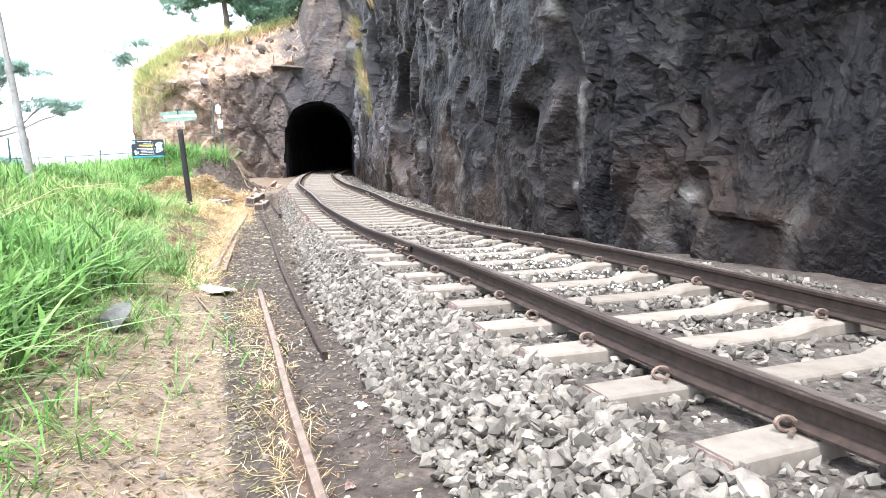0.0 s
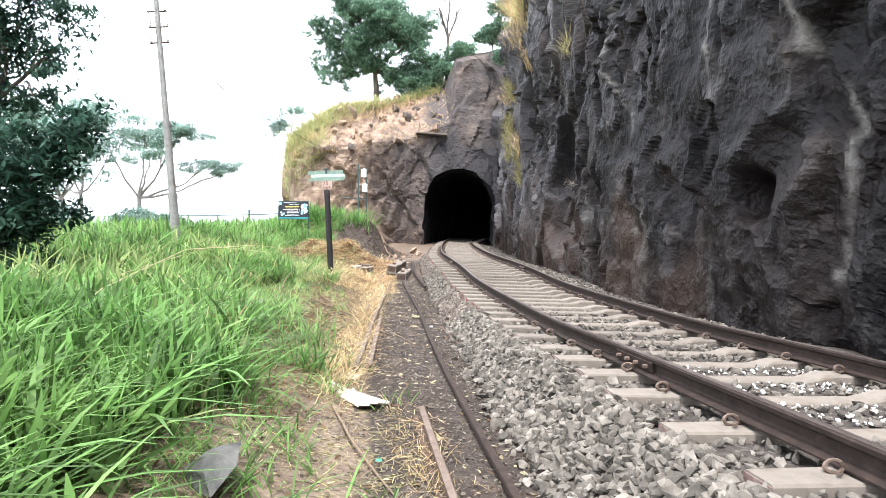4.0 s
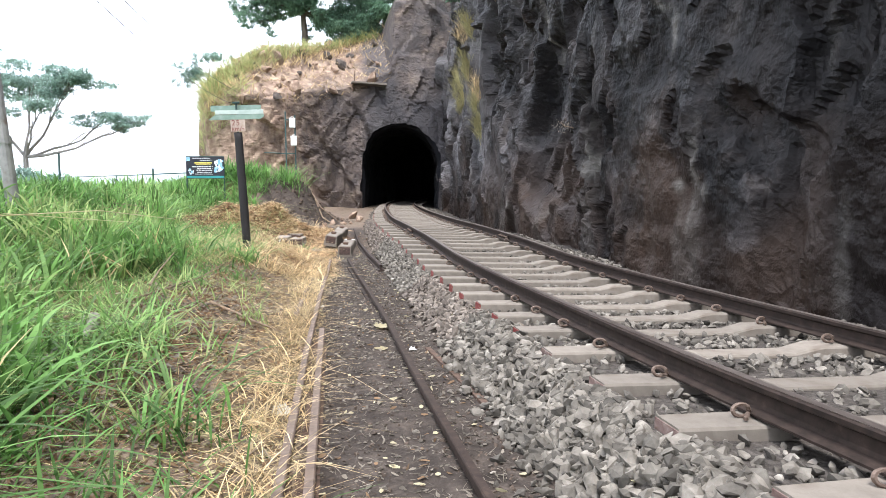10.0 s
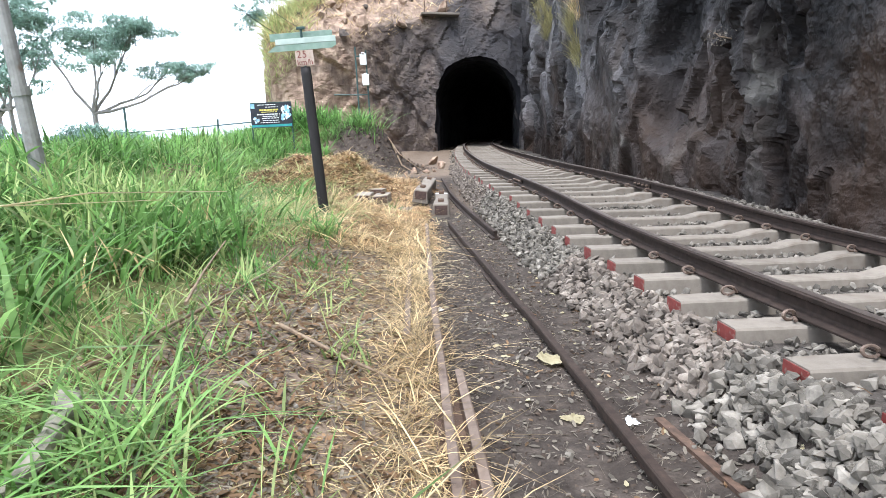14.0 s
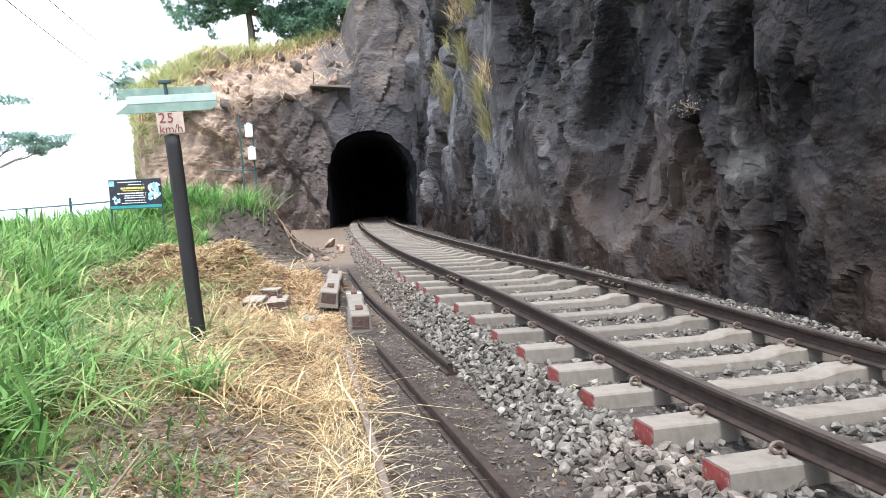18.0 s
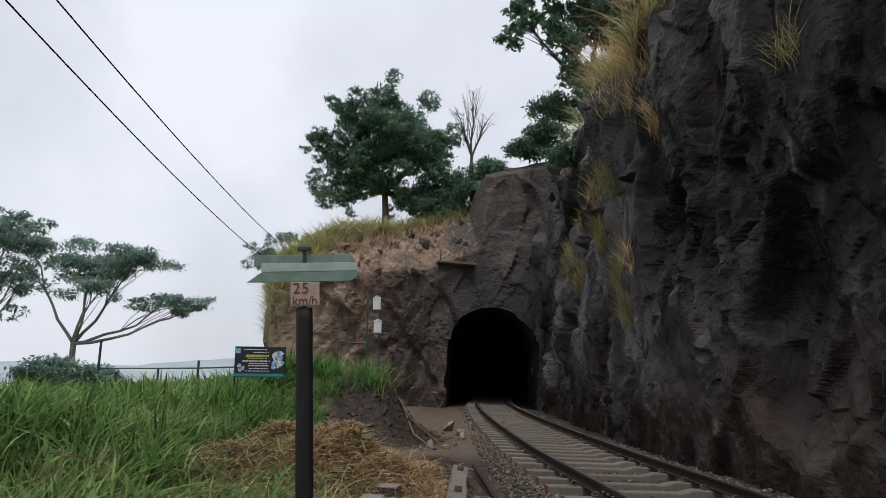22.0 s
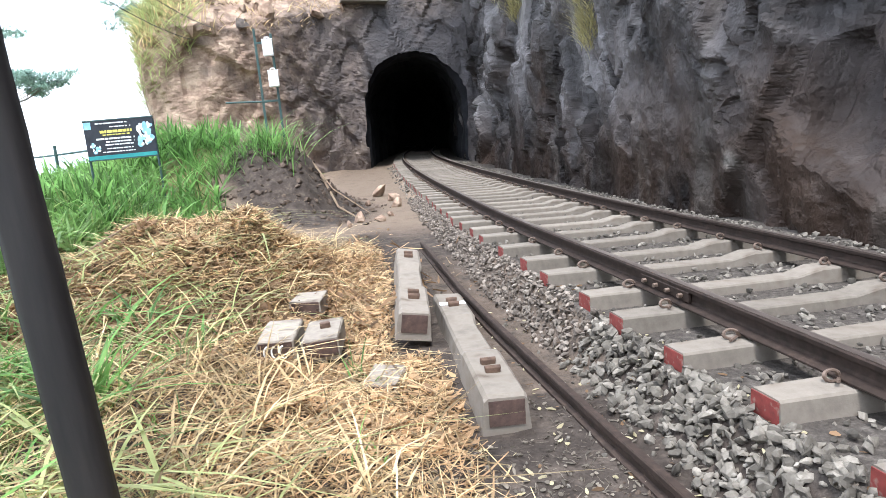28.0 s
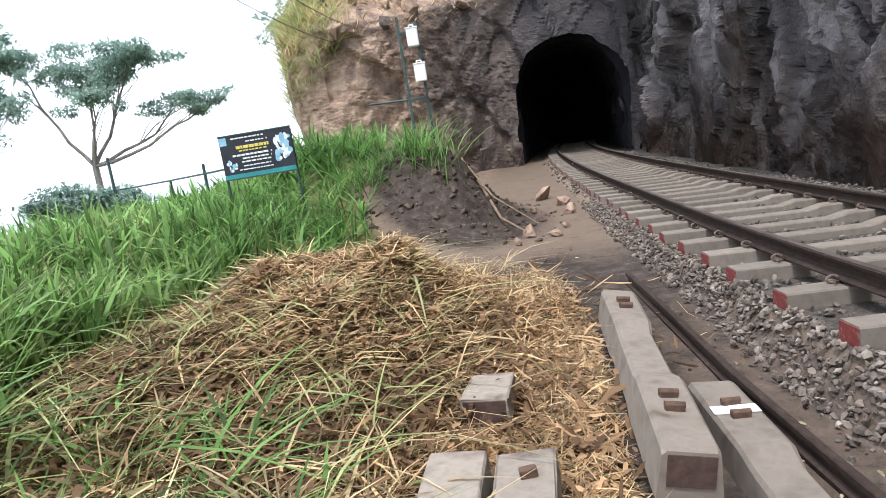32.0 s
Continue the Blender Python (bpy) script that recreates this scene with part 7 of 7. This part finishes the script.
# ---- small things ----
def crumpled(name, m, w, l, words, mat, category, high=0.05, seed=1):
    """A sheet of cloth or paper dropped in folds."""
    n = 40
    u, v = np.meshgrid(np.linspace(-0.5, 0.5, n), np.linspace(-0.5, 0.5, n), indexing="ij")
    taper = 1.15 - 0.75 * (v + 0.5) + 0.35 * fbm(v * 3 + seed, 0 * u, seed, 2)
    x = u * w * taper + 0.16 * w * fbm(v * 2, 0.5 * u, seed + 4, 2)
    y = v * l * (1 + 0.15 * fbm(u * 3, v * 2 + seed, seed + 9)) + 0.10 * l * fbm(u * 5, v * 2, seed + 6, 2)
    fold = 1 - np.abs(np.sin(u * 11 + 4 * fbm(v * 2.5, u, seed)))
    edge = np.minimum(0.5 - np.abs(u), 0.5 - np.abs(v))
    z = 0.004 + step(0.0, 0.16, edge) * high * fold ** 2 * (0.3 + np.abs(fbm(u * 2 + seed, v * 4, seed + 2)) * 2) + 0.25 * high * np.abs(fbm(u * 8, v * 9, seed + 3))
    ob = arrays(name, np.stack([x, y, z], -1).reshape(-1, 3), grid_faces(n, n), mat, True)
    ob.matrix_world = m
    return tagged(ob, words, category)


crumpled("cloth", pose(0.42, 9.72, on_ground(0.42, 9.72) + 0.004, 0, 0, 32), 0.25, 0.92, "crumpled dirty white cloth lying on the path", M_CLOTH, "cloth", 0.055, 3)
crumpled("paper_scrap", pose(0.34, 10.42, on_ground(0.34, 10.42) + 0.004, 0, 0, 80), 0.16, 0.3, "flat cream paper scrap on the path", M_CLOTH, "paper", 0.015, 5)
crumpled("paper_scrap", pose(0.40, 12.45, on_ground(0.40, 12.45) + 0.01, 0, 0, 30), 0.16, 0.2, "crumpled whitish wrapper beside the old rail", M_CLOTH, "paper", 0.04, 8)
crumpled("plastic_scrap", pose(0.74, 8.15, on_ground(0.74, 8.15) + 0.004), 0.05, 0.07, "small green plastic scrap on the path", M_BLUEFOIL, "litter", 0.015, 2)
crumpled("paper_scrap", pose(0.55, 26.9, on_ground(0.55, 26.9) + 0.01, 0, 0, 70), 0.12, 0.34, "pale torn paper in the straw", M_CLOTH, "paper", 0.02, 6)
crumpled("paper_scrap", pose(-1.05, 26.25, on_ground(-1.05, 26.25) + 0.09, 0, 0, 20), 0.16, 0.2, "white scrap on top of the straw heap", M_CLOTH, "paper", 0.03, 9)
crumpled("dry_leaf", pose(1.22, 14.75, on_ground(1.22, 14.75) + 0.02, 0, 0, 30), 0.13, 0.2, "large pale yellow dry leaf on dark soil", M_PALELEAF, "leaf", 0.03, 4)
crumpled("dry_leaf", pose(1.75, 3.55, on_ground(1.75, 3.55) + 0.02, 0, 0, 60), 0.10, 0.16, "pale yellow dry leaf on dark soil", M_PALELEAF, "leaf", 0.025, 7)

rock = (SHAPES[2] * 0.22 + RNG.normal(0, 0.015, (12, 3))) * np.array([1, 0.9, 1.15])
ob = arrays("rock", rock, ICO_F, M_ROCKGREY)
ob.matrix_world = pose(-0.07, 7.22, on_ground(-0.07, 7.22) + 0.07, 0, 0, 40)
tagged(ob, "grey angular rock at the edge of the grass", "rock")
M_DARKBOULDER = material("dark grey-brown boulder", [(0.3, (0.035, 0.03, 0.028)), (0.7, (0.13, 0.108, 0.094))], rough=0.9, scale=4, bump=0.6, bump_scale=14, dist=0.03, spec=0.15)
for k in range(46):
    p = on_rock((PX, PY, PZ), 1, lambda a, b, c: (c > face_top(a) - 0.3) & (a < 4.6) & (a > -4.2))[0]
    s = float(RNG.uniform(0.18, 0.55))
    ob = arrays("boulder", SHAPES[k % 8] * s, ICO_F, M_DARKBOULDER if k % 3 == 0 else M_BROWN)
    ob.matrix_world = pose(float(p[0]), float(p[1]) - 0.1, float(p[2]) + 0.05, *[float(RNG.uniform(0, 360)) for _ in range(3)])
    tagged(ob, "dark grey-brown boulder on the slope above the tunnel" if k % 3 == 0 else "weathered brown boulder on the slope above the tunnel", "boulder", "boulders on the slope")
for k, (x, y, s) in enumerate(((1.3, 30.2, 0.16), (1.55, 31.0, 0.13), (0.95, 30.6, 0.18), (1.9, 32.5, 0.2), (2.0, 34.0, 0.22), (1.75, 35.6, 0.28), (1.3, 33.2, 0.15), (0.7, 30.0, 0.12))):
    ob = arrays("rock", SHAPES[(k + 3) % 8] * s, ICO_F, M_BROWN)
    ob.matrix_world = pose(x, y, on_ground(x, y) + s * 0.25, k * 40, k * 25, k * 70)
    tagged(ob, "brown rock fallen at the foot of the mound", "rock", "rocks by the mound")


def branch(points, r, words, mat=M_TWIG):
    pts = [Vector((x, y, on_ground(x, y) + h)) for x, y, h in points]
    bm = rods(pts, list(np.linspace(r, r * 0.45, len(pts))), 7)
    return tagged(part("branch", bm, mat), words, "branch", "fallen branches")


branch([(-1.45, 13.75, 0.03), (-1.25, 14.4, 0.05), (-0.95, 15.2, 0.08), (-0.75, 16.3, 0.09), (-0.62, 17.1, 0.16)], 0.015, "fallen dry branch lying in the cut grass")
branch([(-1.0, 15.0, 0.16), (-1.05, 15.6, 0.22), (-1.0, 16.1, 0.36)], 0.011, "forked dry twig standing from the branch")
branch([(-0.45, 15.05, 0.03), (0.0, 14.7, 0.04), (0.3, 14.5, 0.03)], 0.016, "dry stick lying on the straw")
branch([(0.35, 9.3, 0.01), (0.55, 8.4, 0.05), (0.75, 7.8, 0.02), (0.85, 7.5, 0.02)], 0.011, "thin bent dry stalk lying on the path")
branch([(0.02, 10.9, 0.02), (0.2, 11.3, 0.03), (0.36, 11.8, 0.05)], 0.010, "thin dry stalk on the path")
branch([(-2.1, 9.5, 0.12), (-2.0, 10.6, 0.5), (-1.75, 12.4, 0.85), (-1.3, 14.6, 0.9), (-1.0, 16.3, 0.75)], 0.007, "long bent dry reed arching over the grass", M_PALELEAF)
branch([(-2.5, 10.5, 0.2), (-2.35, 12.0, 0.55), (-1.9, 14.2, 0.8), (-1.4, 16.0, 0.7)], 0.006, "long bent dry reed in the grass", M_PALELEAF)
branch([(-1.6, 19.9, 0.05), (-0.9, 19.6, 0.10), (-0.3, 19.7, 0.06)], 0.012, "dry stick lying in the straw")
branch([(-2.6, 26.0, 0.12), (-1.9, 26.2, 0.2), (-1.2, 26.3, 0.12)], 0.014, "dry stalk lying over the straw heap")
branch([(0.35, 33.0, 0.05), (0.6, 31.8, 0.10), (0.95, 31.0, 0.03)], 0.03, "grey dry branch on the earth mound")
branch([(0.1, 33.4, 0.10), (0.55, 32.3, 0.14), (1.2, 31.6, 0.04)], 0.02, "thin dry branch on the earth mound")
for k in range(16):
    x0, y0 = -3.4 + float(RNG.uniform(-0.4, 0.5)), 21.6 + float(RNG.uniform(-0.5, 0.8))
    a0, up0 = float(RNG.uniform(-1.2, 1.4)), float(RNG.uniform(0.0, 0.25))
    branch([(x0, y0, 0.30), (x0 + 0.25 * math.cos(a0), y0 + 0.25 * math.sin(a0), 0.42 + up0), (x0 + 0.6 * math.cos(a0 + 0.3), y0 + 0.6 * math.sin(a0 + 0.3), 0.40 + up0)], 0.006, "tangled pale twig caught in the grass")
branch([(-1.16, 13.75, 0.05), (-1.06, 13.62, 0.10), (-1.00, 13.35, 0.10), (-0.99, 13.05, 0.07), (-1.01, 12.8, 0.06), (-1.0, 12.5, 0.04), (-0.97, 12.2, 0.03)], 0.055, "pale grey bent log lying in the grass", M_PALELOG)
thing = empty("rock_plant", pose(5.66, 21.47, 2.36), "small grey-green plant growing out of the rock face", "plant")
part("stems", rods([(0.2, 0, -0.05), (-0.05, 0, 0.0), (-0.12, 0.05, 0.08)], [0.012, 0.01, 0.004], 6), M_TWIG, thing)
v, f = leaf_cloud([(-0.08, 0, 0.02), (-0.06, 0.08, -0.05), (-0.06, -0.07, 0.0)], [(0.05, 0.06)] * 3, [60, 40, 40], 0.04)
crown = arrays("foliage", v, f, M_SCRAP)
crown.parent = thing
for px5, py5, turn, s, mat, words in ((1.66, 5.4, 20, 0.08, M_PRINT, "white paper scrap on the dark soil"), (1.15, 14.0, 70, 0.09, M_PALELEAF, "pale leaf beside the old rail"), (1.42, 13.9, 10, 0.06, M_PRINT, "white plastic scrap on the dark soil"), (0.62, 16.2, 40, 0.07, M_CLOTH, "whitish scrap under straw"), (1.30, 3.9, 50, 0.07, M_OLDRED, "faded red wrapper on the soil"), (1.46, 4.4, 10, 0.05, M_OLDRED, "faded red wrapper on the soil"), (1.75, 20.1, 30, 0.07, M_PRINT, "white scrap beside the old rail"), (-0.9, 12.3, 60, 0.12, M_CLOTH, "clear plastic bottle scrap in the grass")):
    crumpled("litter_scrap", pose(px5, py5, on_ground(px5, py5) + 0.006, 0, 0, turn), s, s * 1.3, words, mat, "litter", 0.02, int(turn))
